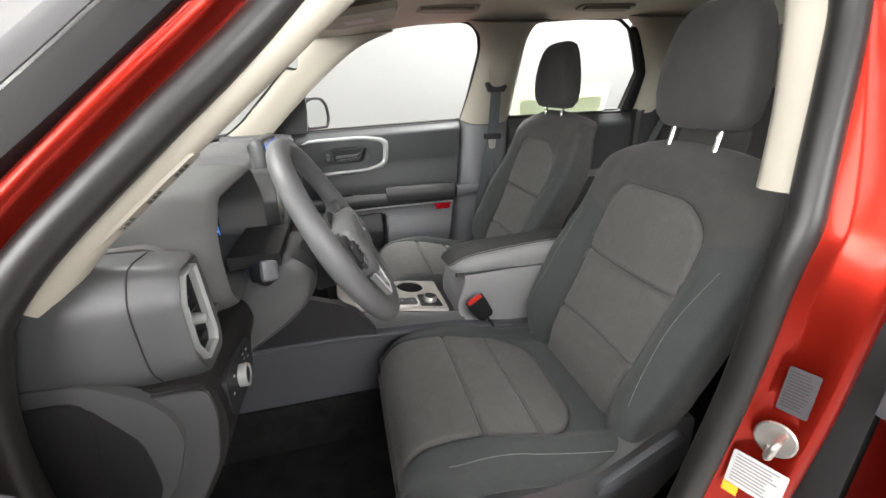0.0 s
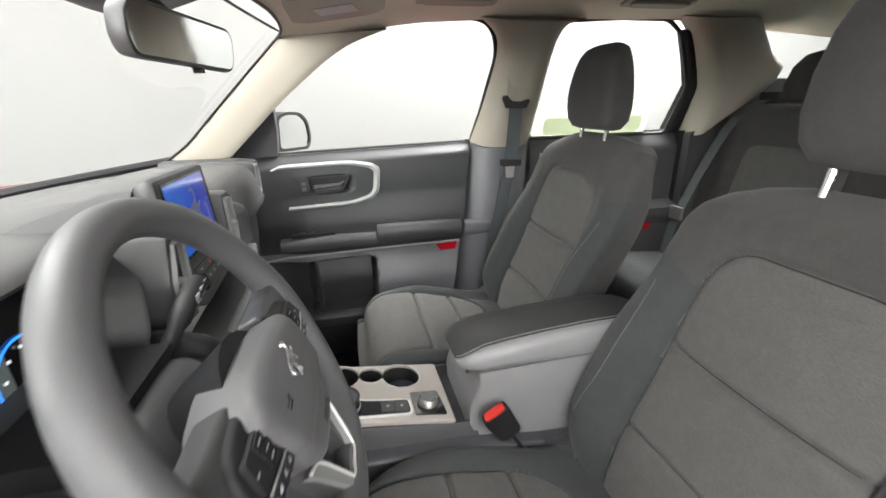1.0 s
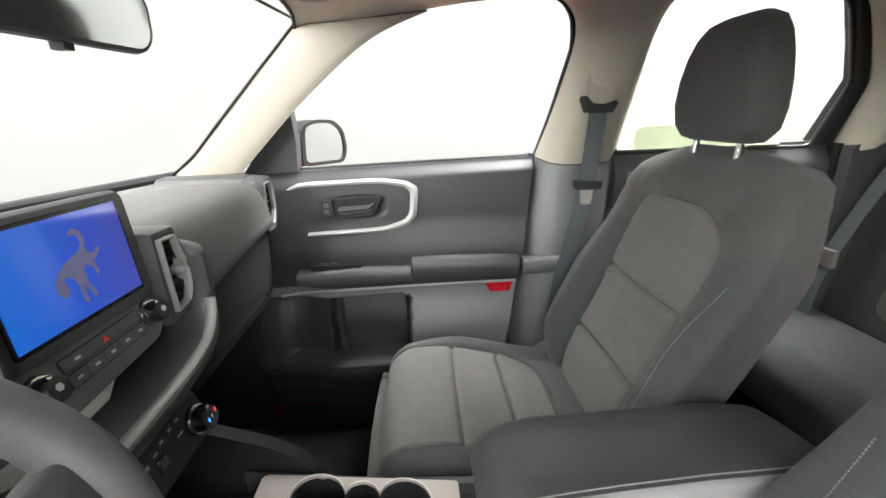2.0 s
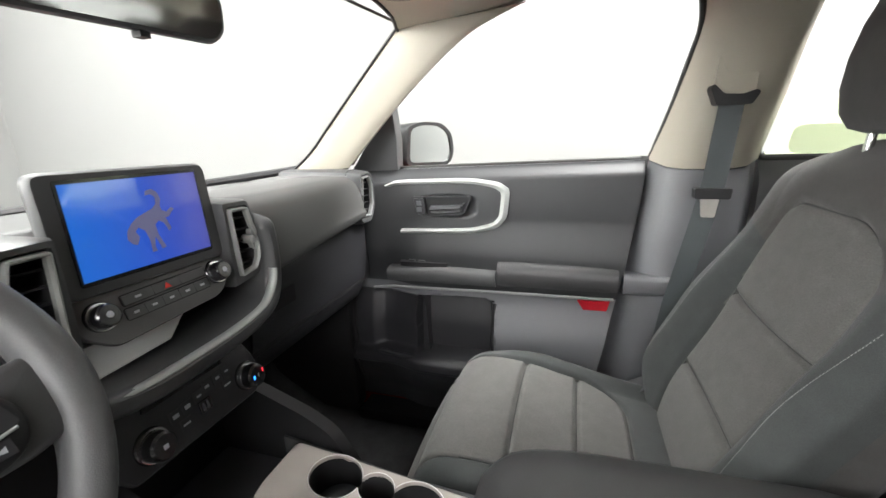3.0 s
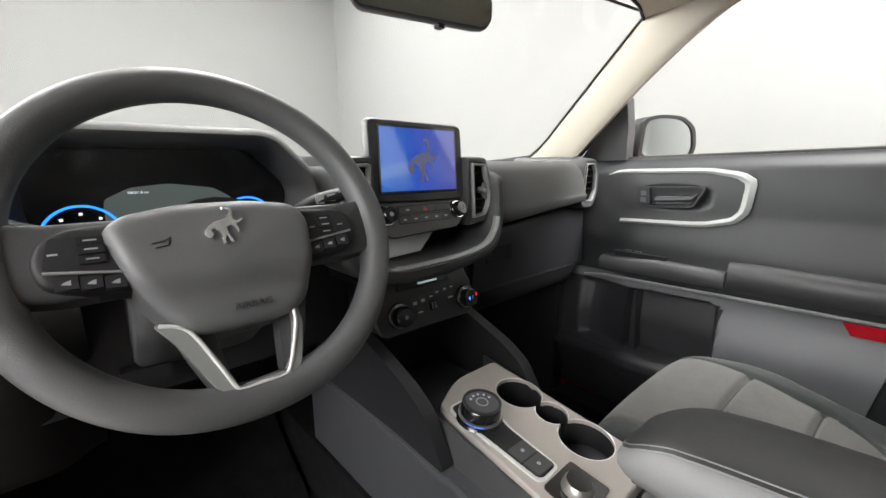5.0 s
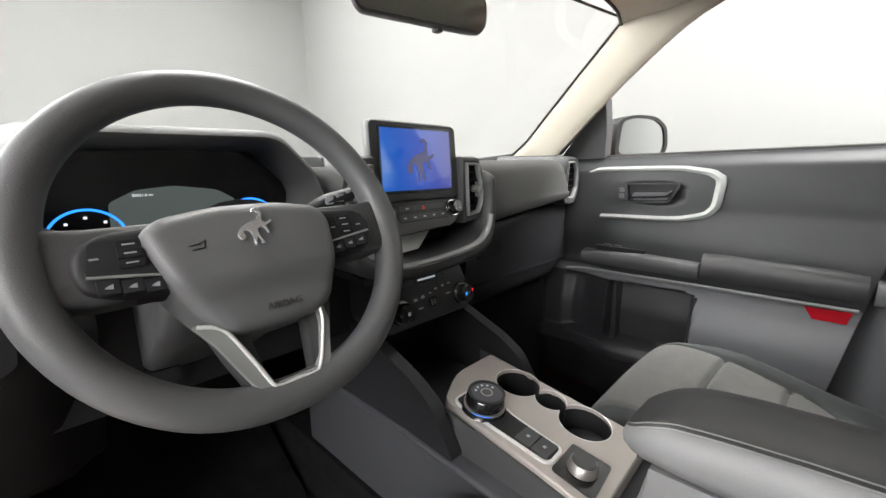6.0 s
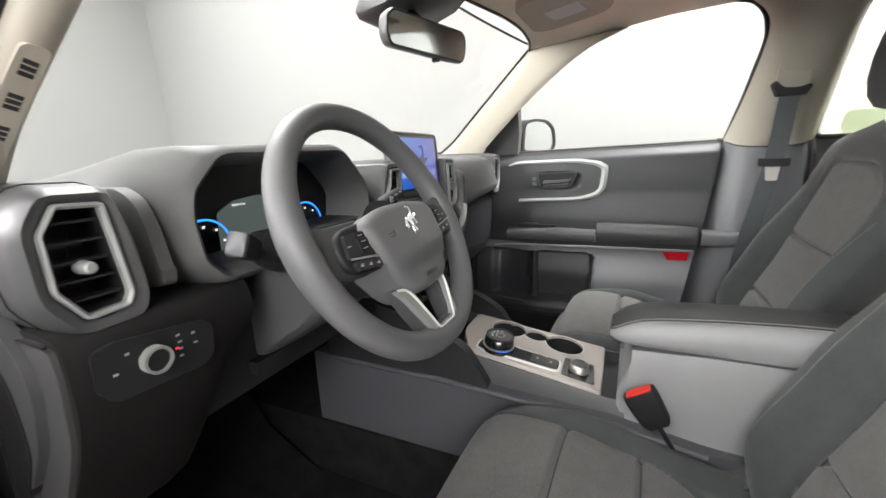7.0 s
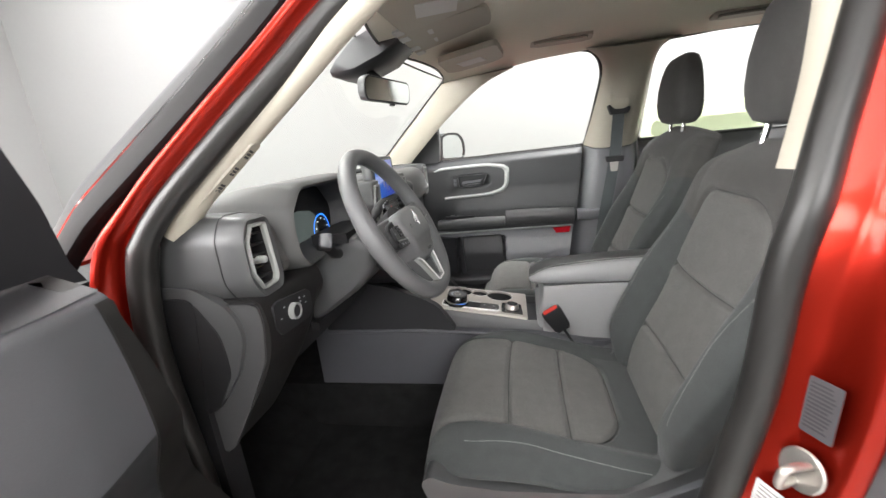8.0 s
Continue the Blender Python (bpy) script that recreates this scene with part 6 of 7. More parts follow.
for s, c0 in ((-1, -0.006), (1, -0.006)):
    bm = bmesh.new()
    o = rounded([(-0.20, 0.755), (0.215, 0.757), (0.165, 0.835), (0.12, 0.862), (0.02, 0.90), (-0.12, 0.93), (-0.20, 0.93)], 0.015)
    prism(bm, o, *sorted((c0 + s * 0.108, c0 + s * 0.132)), "y", 0.008, 3)
    # far wing blackened: the shade on that side is put into the colour
    part("console_wing", bm, DARK if s < 0 else BLACK, con, "dark grey wing rising to the dashboard", 45, ko)
# silver panel with its round openings
cups = ((0.203, 0.050, 0.040), (0.334, 0.048, 0.042), (0.268, 0.054, 0.027))
bm = bmesh.new()
o = rounded([(0.112, -0.02), (0.150, -0.090), (0.425, -0.102), (0.420, 0.092), (0.112, 0.086)], [0.03, 0.012, 0.008, 0.008, 0.012], 4)


def meet(c, d):
    """Where two circles cross: the point of smaller y, then the other."""
    (x0, y0, r0), (x1, y1, r1) = c, d
    L = math.hypot(x1 - x0, y1 - y0)
    a = (r0 * r0 - r1 * r1 + L * L) / (2 * L)
    h = math.sqrt(max(0, r0 * r0 - a * a))
    ux, uy = (x1 - x0) / L, (y1 - y0) / L
    p = [(x0 + a * ux - h * uy * k, y0 + a * uy + h * ux * k) for k in (-1, 1)]
    return sorted(p, key=lambda q: q[1])


def arc(c, p, q, n):
    """Points on a circle from p to q, counter-clockwise, without q."""
    a0, a1 = (math.atan2(v[1] - c[1], v[0] - c[0]) for v in (p, q))
    a1 += 2 * math.pi * (a1 <= a0)
    return [(c[0] + c[2] * math.cos(a0 + (a1 - a0) * k / n), c[1] + c[2] * math.sin(a0 + (a1 - a0) * k / n)) for k in range(n)]


front_cup, rear_cup, mid_cup = cups
f_lo, f_hi = meet(front_cup, mid_cup)
r_lo, r_hi = meet(mid_cup, rear_cup)
outl = arc(front_cup, f_hi, f_lo, 40) + arc(mid_cup, f_lo, r_lo, 10) + arc(rear_cup, r_lo, r_hi, 40) + arc(mid_cup, r_hi, f_hi, 10)
rim_in = shrink(outl, -0.0012)
edge_o = shrink(o, 0.002)
loops = [[bm.verts.new((x, y, PZ(x) + 0.003)) for x, y in q] for q in (edge_o, rim_in)]
es = [bm.edges.new((q[k], q[(k + 1) % len(q)])) for q in loops for k in range(len(q))]
bmesh.ops.triangle_fill(bm, use_beauty=True, use_dissolve=False, edges=es)
grid(bm, [[(x, y, PZ(x) + 0.003) for x, y in edge_o], [(x, y, PZ(x) + 0.0012) for x, y in o], [(x, y + (0.004 if y > 0 else -0.004), PZ(x) - 0.018) for x, y in o]], True)
grid(bm, [[(x, y, PZ(x) + 0.003) for x, y in rim_in], [(x, y, PZ(x) + 0.0015) for x, y in outl], [(x, y, PZ(x) - 0.006) for x, y in outl]], True)
bmesh.ops.remove_doubles(bm, verts=bm.verts, dist=1e-6)
part("shifter_panel", bm, PLATE, con, "brushed bronze silver shifter panel", 35, ko)
bm = bmesh.new()
for a, b, cr in cups:
    rows = [[(a + math.cos(w) * r, b + math.sin(w) * r, PZ(a + math.cos(w) * r) + z) for w in (2 * math.pi * k / 32 for k in range(32))] for r, z in ((cr * 0.995, -0.004), (cr * 0.95, -0.05), (cr * 0.9, -0.075))]
    vs = grid(bm, rows, True)
    bm.faces.new(vs[-1])
part("cup_holder", bm, BLACK, con, "deep black cup holders", 50, ko)


def slab(bm, o, h0, h1, bevel=0.002):
    """A flat piece on the sloping panel."""
    n0 = len(bm.verts)
    prism(bm, o, h0, h1, "z", bevel)
    bm.verts.ensure_lookup_table()
    for v in bm.verts[n0:]:
        v.co.z += PZ(v.co.x)


bm = bmesh.new(); o = rounded([(0.165, -0.080), (0.18, -0.085), (0.335, -0.080), (0.342, -0.072), (0.340, -0.038), (0.25, -0.035), (0.225, -0.028), (0.185, -0.030), (0.165, -0.045)], 0.008)
slab(bm, rounded(shrink(o, -0.002), 0.009), 0.002, 0.0062)
part("shifter_frame", bm, BRIGHT, con, "satin silver frame round the shifter", 40, ko)
bm = bmesh.new(); slab(bm, rounded(shrink(o, 0.0025), 0.006), 0.003, 0.0068)
part("shifter_well", bm, BLACK, con, "black shifter surround", 40, ko)
bm = bmesh.new(); cyl(bm, (0.207, -0.056, PZ(0.207) + 0.002), (0.155, 0, 1), 0.038, 0.010, 36, 0.035, 0.003)
part("shifter_base", bm, GLOSS, con, "gloss black rotary shifter base", 40, ko)
bm = bmesh.new(); ring(bm, (0.2085, -0.056, PZ(0.207) + 0.0115), (0.155, 0, 1), 0.031, 0.0345, 0.003)
part("lit_ring", bm, METAL, con, "metal ring under the dial", 40, ko)
bm = bmesh.new(); cyl(bm, (0.209, -0.056, PZ(0.207) + 0.014), (0.155, 0, 1), 0.0325, 0.0195, 36, 0.0305, 0.003)
dl_ = part("rotary_dial", bm, GLOSS, con, "gloss black rotary gear dial", 40, ko)
dz = PZ(0.207) + 0.0327
bm = bmesh.new(); ring(bm, (0.2128, -0.056, dz), (0.155, 0, 1), 0.0262, 0.0305, 0.0026)
part("dial_rim", bm, DARK, dl_, "raised black rim of the dial")
bm = bmesh.new(); cyl(bm, (0.2128, -0.056, dz), (0.155, 0, 1), 0.0260, 0.0010, 32)
part("dial_face", bm, PLASTIC_MID, dl_, "satin grey dial face")
bm = bmesh.new(); ring(bm, (0.2130, -0.056, dz + 0.001), (0.155, 0, 1), 0.0082, 0.0100, 0.0010)
part("dial_button", bm, METAL, dl_, "metal ring round the park button")
for k in range(5):
    w = radians(95 + k * 30)
    bm = bmesh.new(); cyl(bm, (0.2130 + 0.0178 * math.cos(w), -0.056 + 0.0178 * math.sin(w), dz + 0.0010 - 0.155 * 0.0178 * math.cos(w)), (0.155, 0, 1), 0.0022, 0.0007, 8)
    part("dial_mark", bm, WHITE_DIM, dl_)
# thin blue light at the dial's foot
bm = bmesh.new()
sweep(bm, [(0.2085 + 0.0352 * math.cos(w), -0.056 + 0.0352 * math.sin(w), PZ(0.207) + 0.0128 - 0.155 * 0.0352 * math.cos(w)) for w in np.linspace(radians(-85), radians(-35), 14)], 0.0003, n=6)
part("lit_line", bm, BLUE_GLOW, dl_, "thin blue lit line")
# bright edge round the cup openings
bm = bmesh.new(); sweep(bm, [(x, y, PZ(x) + 0.0028) for x, y in shrink(outl, -0.0004)], 0.0008, True, 6)
part("cup_rim", bm, BRIGHT, con, "thin bright rim of the cup holders", 50, ko)
for k in range(2):
    bm = bmesh.new(); slab(bm, rounded([(0.282 + k * 0.028, -0.076), (0.308 + k * 0.028, -0.0765), (0.308 + k * 0.028, -0.042), (0.282 + k * 0.028, -0.042)], 0.002), 0.004, 0.0095, 0.0015)
    b_ = part("console_button", bm, PLASTIC, con, "dark square console button", 40, ko)
    bm = bmesh.new(); cyl(bm, (0.295 + k * 0.028, -0.059, PZ(0.295 + k * 0.028) + 0.0093), (0.155, 0, 1), 0.003, 0.0006, 12)
    part("print", bm, ICON, b_)
bm = bmesh.new(); slab(bm, rounded([(0.347, -0.083), (0.411, -0.086), (0.404, -0.012), (0.345, -0.014)], 0.005), 0.001, 0.0055)
part("drive_mode_plate", bm, GLOSS, con, "gloss black square plate", 40, ko)
bm = bmesh.new(); cyl(bm, (0.377, -0.050, PZ(0.377) + 0.004), (0.155, 0, 1), 0.0215, 0.016, 32, 0.0195, 0.003)
km = part("drive_mode_knob", bm, METAL, con, "metal rimmed drive mode knob", 40, ko)
bm = bmesh.new(); cyl(bm, (0.3796, -0.050, PZ(0.377) + 0.0202), (0.155, 0, 1), 0.0165, 0.001, 32)
part("knob_face", bm, GLOSS, km, "gloss black knob face")

# armrest bin and lid
bm = bmesh.new()
rows = []
for x, z1, k in ((0.452, 0.79, 1), (0.466, 0.835, 1), (0.474, 0.874, 1), (0.60, 0.878, 1), (0.84, 0.878, 1), (0.87, 0.86, 1)):
    rows.append([(x, -0.118, 0.68), (x, -0.106, z1 - 0.02), (x, -0.099, z1), (x, 0.09, z1), (x, 0.097, z1 - 0.02), (x, 0.110, 0.68)])
grid(bm, rows, True, True)
part("armrest_bin", bm, BIN_GREY_LIT, con, "grey storage bin below the armrest, lightened for the light on it", 40, ko)
lid_x = [p[0] for p in spline([(0.434, 0), (0.446, 0), (0.474, 0), (0.53, 0), (0.60, 0), (0.70, 0), (0.80, 0), (0.86, 0), (0.875, 0)], 5)]
lid_seam = lambda x: lerp(x, [(0.434, 0.892), (0.440, 0.897), (0.448, 0.903), (0.464, 0.914), (0.489, 0.925), (0.520, 0.930), (0.547, 0.933), (0.60, 0.938), (0.70, 0.944), (0.80, 0.946), (0.86, 0.938), (0.875, 0.930)])
lid_near = lambda x: lerp(x, [(0.434, 0.70), (0.440, 0.82), (0.450, 0.91), (0.466, 0.97), (0.50, 1.0), (0.8, 1.0), (0.875, 0.9)])
lid_far = lambda x: lerp(x, [(0.434, 0.35), (0.440, 0.48), (0.450, 0.66), (0.466, 0.81), (0.49, 0.92), (0.54, 1.0), (0.8, 1.0), (0.875, 0.9)])
side_rows, pad_rows = [], []
for x in lid_x:
    n_, f_, zs = lid_near(x), lid_far(x), lid_seam(x)
    h_ = zs - 0.884
    side_rows.append([(x + 0.008, -0.098 * n_, 0.882), (x + 0.003, -0.105 * n_, 0.885), (x + 0.001, -0.1065 * n_, 0.884 + 0.25 * h_), (x, -0.1035 * n_, 0.884 + 0.60 * h_), (x, -0.096 * n_, 0.884 + 0.87 * h_), (x, -0.087 * n_, zs), (x, -0.06 * n_, zs - 0.002), (x + 0.003, 0.07 * f_, 0.887), (x + 0.006, 0.09 * f_, 0.882)])
    pad_rows.append([(x + 0.003, -0.084 * n_, zs - 0.002), (x, -0.0865 * n_, zs + 0.0004), (x, -0.082 * n_, zs + 0.0025), (x, -0.070 * n_, zs + 0.0035), (x, -0.045 * n_, zs + 0.0025), (x, -0.015 * n_, zs - 0.02 * h_), (x, 0.03 * f_, 0.884 + 0.84 * h_), (x, 0.066 * f_, 0.884 + 0.64 * h_), (x, 0.086 * f_, 0.884 + 0.36 * h_), (x, 0.095 * f_, 0.886), (x + 0.002, 0.094 * f_, 0.884)])
bm = bmesh.new(); grid(bm, side_rows, True, True)
part("armrest_lid_side", bm, BIN_GREY_LIT, con, "grey padded side of the armrest lid, lightened for the light on it", 60, ko)
bm = bmesh.new(); grid(bm, pad_rows, True, True)
part("armrest_pad", bm, VINYL, con, "padded dark armrest with a twin seam", 60, ko)
# twin seam where pad and side meet, curling round the nose
for dy, dz in ((-0.0880, 0.0003), (-0.0815, 0.0028)):
    bm = bmesh.new(); sweep(bm, [(x, dy * lid_near(x), lid_seam(x) + dz) for x in lid_x[2:-4]], 0.0009, n=6)
    part("seam", bm, SILVER, con, "pale twin seam on the armrest", 50, ko)
bm = bmesh.new(); box(bm, 0.453, 0.460, -0.074, -0.068, 0.862, 0.872, 0.0015)
part("lid_latch", bm, PLASTIC_MID, con, "small grey lid latch", 40, ko)

# ---- seats ----
REC = radians(20)
UP, FR = Vector((math.sin(REC), 0, math.cos(REC))), Vector((-math.cos(REC), 0, math.sin(REC)))


def rbox(px, py, cx, cy, hx, hy, r):
    """Signed distance to a rounded rectangle."""
    qx, qy = abs(px - cx) - (hx - r), abs(py - cy) - (hy - r)
    return math.hypot(max(qx, 0), max(qy, 0)) + min(max(qx, qy), 0) - r


def groove(d, depth, w):
    return -depth * math.exp(-(d / w) ** 2)


def back_w(h):
    return lerp(h, [(-0.02, 0.215), (0.05, 0.24), (0.16, 0.262), (0.30, 0.268), (0.40, 0.262), (0.48, 0.257), (0.54, 0.248), (0.58, 0.232), (0.61, 0.206), (0.63, 0.165), (0.64, 0.10)])


def back_front(w, h):
    """Depth of the backrest's front, the distance to its insert and whether it lies in it."""
    W = back_w(h)
    e = min(1.0, abs(w) / W)
    f = -0.055 * (1 - (1 - e ** 5) ** 0.2)
    bol = sstep(0.135, 0.215, abs(w)) * sstep(0.0, 0.12, h) * (1 - sstep(0.26, 0.48, h))
    f += 0.036 * bol + 0.012 * (1 - (w / 0.16) ** 2 if abs(w) < 0.16 else 0) * sstep(0, 0.1, h)
    f -= 0.05 * sstep(0.53, 0.645, h) ** 2
    f += 0.016 * math.exp(-((h - 0.12) / 0.11) ** 2)
    hx = lerp(h, [(0.0, 0.134), (0.2, 0.146), (0.40, 0.152), (0.5, 0.148)])
    d = rbox(w, h, 0, 0.20, hx, 0.325, 0.085)
    f -= 0.018 * sstep(0.05, -0.02, d) * sstep(0.56, 0.46, h)
    f += groove(d, 0.009, 0.0055) + (0.003 if d < 0 else 0) * sstep(0, 0.02, abs(d))
    if d < 0:
        f += groove(h - 0.336 - 0.12 * w * w, 0.010, 0.0055)
        f += groove(h - 0.180 + 0.5 * w * w, 0.010, 0.0055)
    return f, d


def cush_top(w, u, full=0.0):
    """Height of the cushion above its base plane; u: from the front, w: across."""
    W = 0.196 + full + (0.036 - full) * sstep(-0.02, 0.12, u) + 0.006 * sstep(0.1, 0.3, u)
    e = min(1.0, abs(w) / W)
    z = 0.162 - 0.070 * sstep(0.10, 0.50, u) + 0.006 * math.sin(math.pi * min(1, u / 0.25))
    z -= 0.085 * (1 - (1 - max(0, 1 - u / 0.085) ** 2.2) ** 0.5) if u < 0.085 else 0
    z -= 0.075 * (1 - (1 - e ** 6) ** (1 / 6))
    z += 0.022 * sstep(0.165, 0.212, abs(w)) * sstep(0.06, 0.24, u)
    z += 0.008 * (1 - (w / 0.17) ** 2 if abs(w) < 0.17 else 0)
    d = rbox(w, u, 0, 0.10, 0.174 + 0.006 * sstep(0, 0.3, u), 0.295, 0.10)
    z += groove(d, 0.009, 0.0045)
    if d < 0:
        z += groove(u - 0.170 - 0.1 * w * w, 0.010, 0.0055) + groove(u - 0.290 - 0.1 * w * w, 0.010, 0.0055)
    return z, d, W


def rrect(cx, cy, hx, hy, r, n=8):
    """Points along a rounded rectangle."""
    out = []
    for sx, sy, a0 in ((1, 1, 0), (-1, 1, 90), (-1, -1, 180), (1, -1, 270)):
        for k in range(n + 1):
            a = radians(a0 + 90 * k / n)
            out.append((cx + sx * (hx - r) + r * math.cos(a), cy + sy * (hy - r) + r * math.sin(a)))
    dense = []
    for p, q in zip(out, out[1:] + out[:1]):
        m_ = max(1, int(math.hypot(q[0] - p[0], q[1] - p[1]) / 0.012))
        dense += [(p[0] + (q[0] - p[0]) * k / m_, p[1] + (q[1] - p[1]) * k / m_) for k in range(m_)]
    return dense


def seat(name, label, x0, yc, out, tall=1.0, full=0.0):
    """A front seat; x0: its slide, yc: its middle, out: which way the door lies (-1 or 1)."""
    t = thing(name, label, "car seat", "front seats", at=(x0 + 0.45, yc, 0.42))
    off = Matrix.Translation((-x0 - 0.45, -yc, -0.42))
    # cushion
    nu, nw = 170, 150
    X = lambda u: x0 + 0.205 + u
    rows, ds = [], []
    for i in range(nu + 1):
        u = 0.52 * i / nu
        row, dr = [], []
        for j in range(nw + 1):
            s = 2 * j / nw - 1
            s = math.copysign(1 - (1 - abs(s)) ** 1.35, s)
            z, d, W = cush_top(0, u, full)[0], 0, cush_top(0, u, full)[2]
            w = s * W
            z, d, W = cush_top(w, u, full)
            row.append((X(u), yc + w, 0.60 + z))
            dr.append(d)
        rows.append(row), ds.append(dr)
    a, b = split_grid(rows, lambda i, j: 0 if ds[i][j] < 0 else 1)
        # sides and front of the cushion hang from the rim
    edge = [r[0] for r in rows[::-1]] + rows[0][1:-1] + [r[-1] for r in rows]
    sd = []
    for k in np.linspace(0, 1, 9):
        bulge = (0.010 + 0.9 * full) * math.sin(math.pi * k)
        ring_ = []
        for p in edge:
            dv = np.array((p[0] - X(0.26), p[1] - yc))
            dv = dv / (np.linalg.norm(dv) + 1e-9)
            inn = 0.03 * k ** 3
            ring_.append((p[0] + dv[0] * (bulge - inn) * (1 if p[0] < X(0.3) else 0.2), p[1] + dv[1] * (bulge - inn), p[2] + (0.635 + 0.022 * sstep(0.03, 0.10, p[0] - X(0)) - p[2]) * k))
        sd.append(ring_)
    have = [[b.verts.new(p) for p in r] for r in sd]
    for i in range(len(have) - 1):
        for j in range(len(edge) - 1):
            if abs(edge[j][1] - yc) < 0.160 and abs(edge[j + 1][1] - yc) < 0.164 and edge[j][0] < X(0.01):
                a.faces.new([a.verts.new(p) for p in (sd[i][j], sd[i][j + 1], sd[i + 1][j + 1], sd[i + 1][j])])
            else:
                b.faces.new((have[i][j], have[i][j + 1], have[i + 1][j + 1], have[i + 1][j]))
    bmesh.ops.remove_doubles(b, verts=b.verts, dist=1e-5)
    bmesh.ops.remove_doubles(a, verts=a.verts, dist=1e-5)
    bmesh.ops.delete(b, geom=[v for v in b.verts if not v.link_faces], context="VERTS")
    part("cushion_insert", a, FAB_IN, t, "heather grey cloth seat centre", 80, off)
    part("cushion", b, FAB_OUT, t, "dark grey cloth seat cushion with raised sides", 80, off)
    # stitched line along the cushion's outer side
    bm = bmesh.new()
    for k in range(74):
        u = 0.09 + k * 0.0045
        W = cush_top(0, u, full)[2]
        z = cush_top(0.97 * W, u, full)[0]
        c = Vector((X(u), yc + out * (0.97 * W + 0.0006), 0.60 + z + 0.0006))
        box(bm, c.x, c.x + 0.0032, c.y - 0.0005, c.y + 0.0004, c.z - 0.0006, c.z + 0.0002, 0)
    part("stitching", bm, THREAD, t, "pale thread stitching", 40, off)["kind"] = "stuff"
    # backrest
    B = Vector((x0 + 0.648, yc, 0.66))
    Pt = lambda w, h, f: B + Vector((0, w, 0)) + UP * h * tall + FR * f
    nh, nw = 200, 150
    rows, ds = [], []
    for i in range(nh + 1):
        h = -0.02 + 0.66 * i / nh
        W = back_w(h)
        row, dr = [], []
        for j in range(nw + 1):
            s = 2 * j / nw - 1
            s = math.copysign(1 - (1 - abs(s)) ** 1.35, s)
            f, d = back_front(s * W, h)
            row.append(Pt(s * W, h, f)), dr.append(d)
        rows.append(row), ds.append(dr)
    a, b = split_grid(rows, lambda i, j: 0 if ds[i][j] < 0 else 1)
    lows, b = [bmesh.new(), bmesh.new()], bmesh.new()
    for i in range(nh):
        for j in range(nw):
            if ds[i][j] >= 0:
                hh, ww = -0.02 + 0.66 * i / nh, abs(rows[i][j].y - yc)
                k = lows[j > nw // 2] if hh < 0.445 + 0.4 * max(0.0, ww - 0.155) else b
                k.faces.new([k.verts.new(rows[p][q]) for p, q in ((i, j), (i, j + 1), (i + 1, j + 1), (i + 1, j))])
    for low in lows:
        bmesh.ops.remove_doubles(low, verts=low.verts, dist=1e-5)
        part("bolster", low, FAB_OUT, t, "dark slate cloth side bolster", 80, off)
    part("backrest_insert", a, FAB_IN, t, "heather grey cloth backrest centre", 80, off)
    nb = 16
    br = []
    for i in range(nh + 1):
        h = -0.02 + 0.66 * i / nh
        W = back_w(h)
        D = 0.125 - 0.05 * sstep(0.45, 0.64, h)
        row = []
        for k in range(nb + 1):
            w = math.pi * k / nb
            cw = math.cos(w)
            f0 = back_front(W, h)[0]
            row.append(Pt(cw * W + math.copysign(0.004 * math.sin(w), cw), h, f0 - (D + f0 * 0.5) * math.sin(w) ** 0.55))
        br.append(row)
    have = [[b.verts.new(p) for p in r] for r in br]
    for i in range(nh):
        for j in range(nb):
            b.faces.new((have[i][j], have[i][j + 1], have[i + 1][j + 1], have[i + 1][j]))
    bmesh.ops.remove_doubles(b, verts=b.verts, dist=1e-5)
    part("backrest", b, FAB_TOP, t, "charcoal cloth backrest with raised sides", 80, off)
    for so in (-1, 1):
        bm = bmesh.new()
        for k in range(72):
            h = 0.13 + k * 0.0041
            w = so * (0.222 - 0.012 * math.sin(k / 71 * math.pi))
            f, d = back_front(w, h)
            c = Pt(w, h, f)
            d_ = Pt(w, h + 0.0029, back_front(w, h + 0.0029)[0])
            sweep(bm, [c, d_], 0.0005, n=5)
        part("stitching", bm, THREAD, t, "pale thread stitching on the bolster", 40, off)["kind"] = "stuff"
    # dark sewn seams
    rect = rrect(0, 0.20, 0.152, 0.325, 0.085)
    top_ = [(w * lerp(h, [(0.0, 0.134), (0.2, 0.146), (0.40, 0.152), (0.5, 0.148)]) / 0.152, h) for w, h in rect]
    k0 = min(range(len(top_)), key=lambda k: top_[k][1] if top_[k][0] > 0 else 9)
    top_ = [p for p in top_[k0:] + top_[:k0] if p[1] > 0.02]
    for line in (top_, [(w, 0.336 + 0.12 * w * w) for w in np.linspace(-0.146, 0.146, 24)], [(w, 0.180 - 0.5 * w * w) for w in np.linspace(-0.140, 0.140, 24)]):
        bm = bmesh.new(); sweep(bm, [Pt(w, h, back_front(w, h)[0] + 0.0002) for w, h in line], 0.0012, n=6)
        part("seam", bm, BLACK, t, "dark sewn seam", 60, off)
    rect = rrect(0, 0.10, 0.178, 0.295, 0.10)
    k0 = min(range(len(rect)), key=lambda k: rect[k][1] if rect[k][0] > 0 else 9)
    rect = [(w, u) for w, u in rect[k0:] + rect[:k0] if u > 0.012]
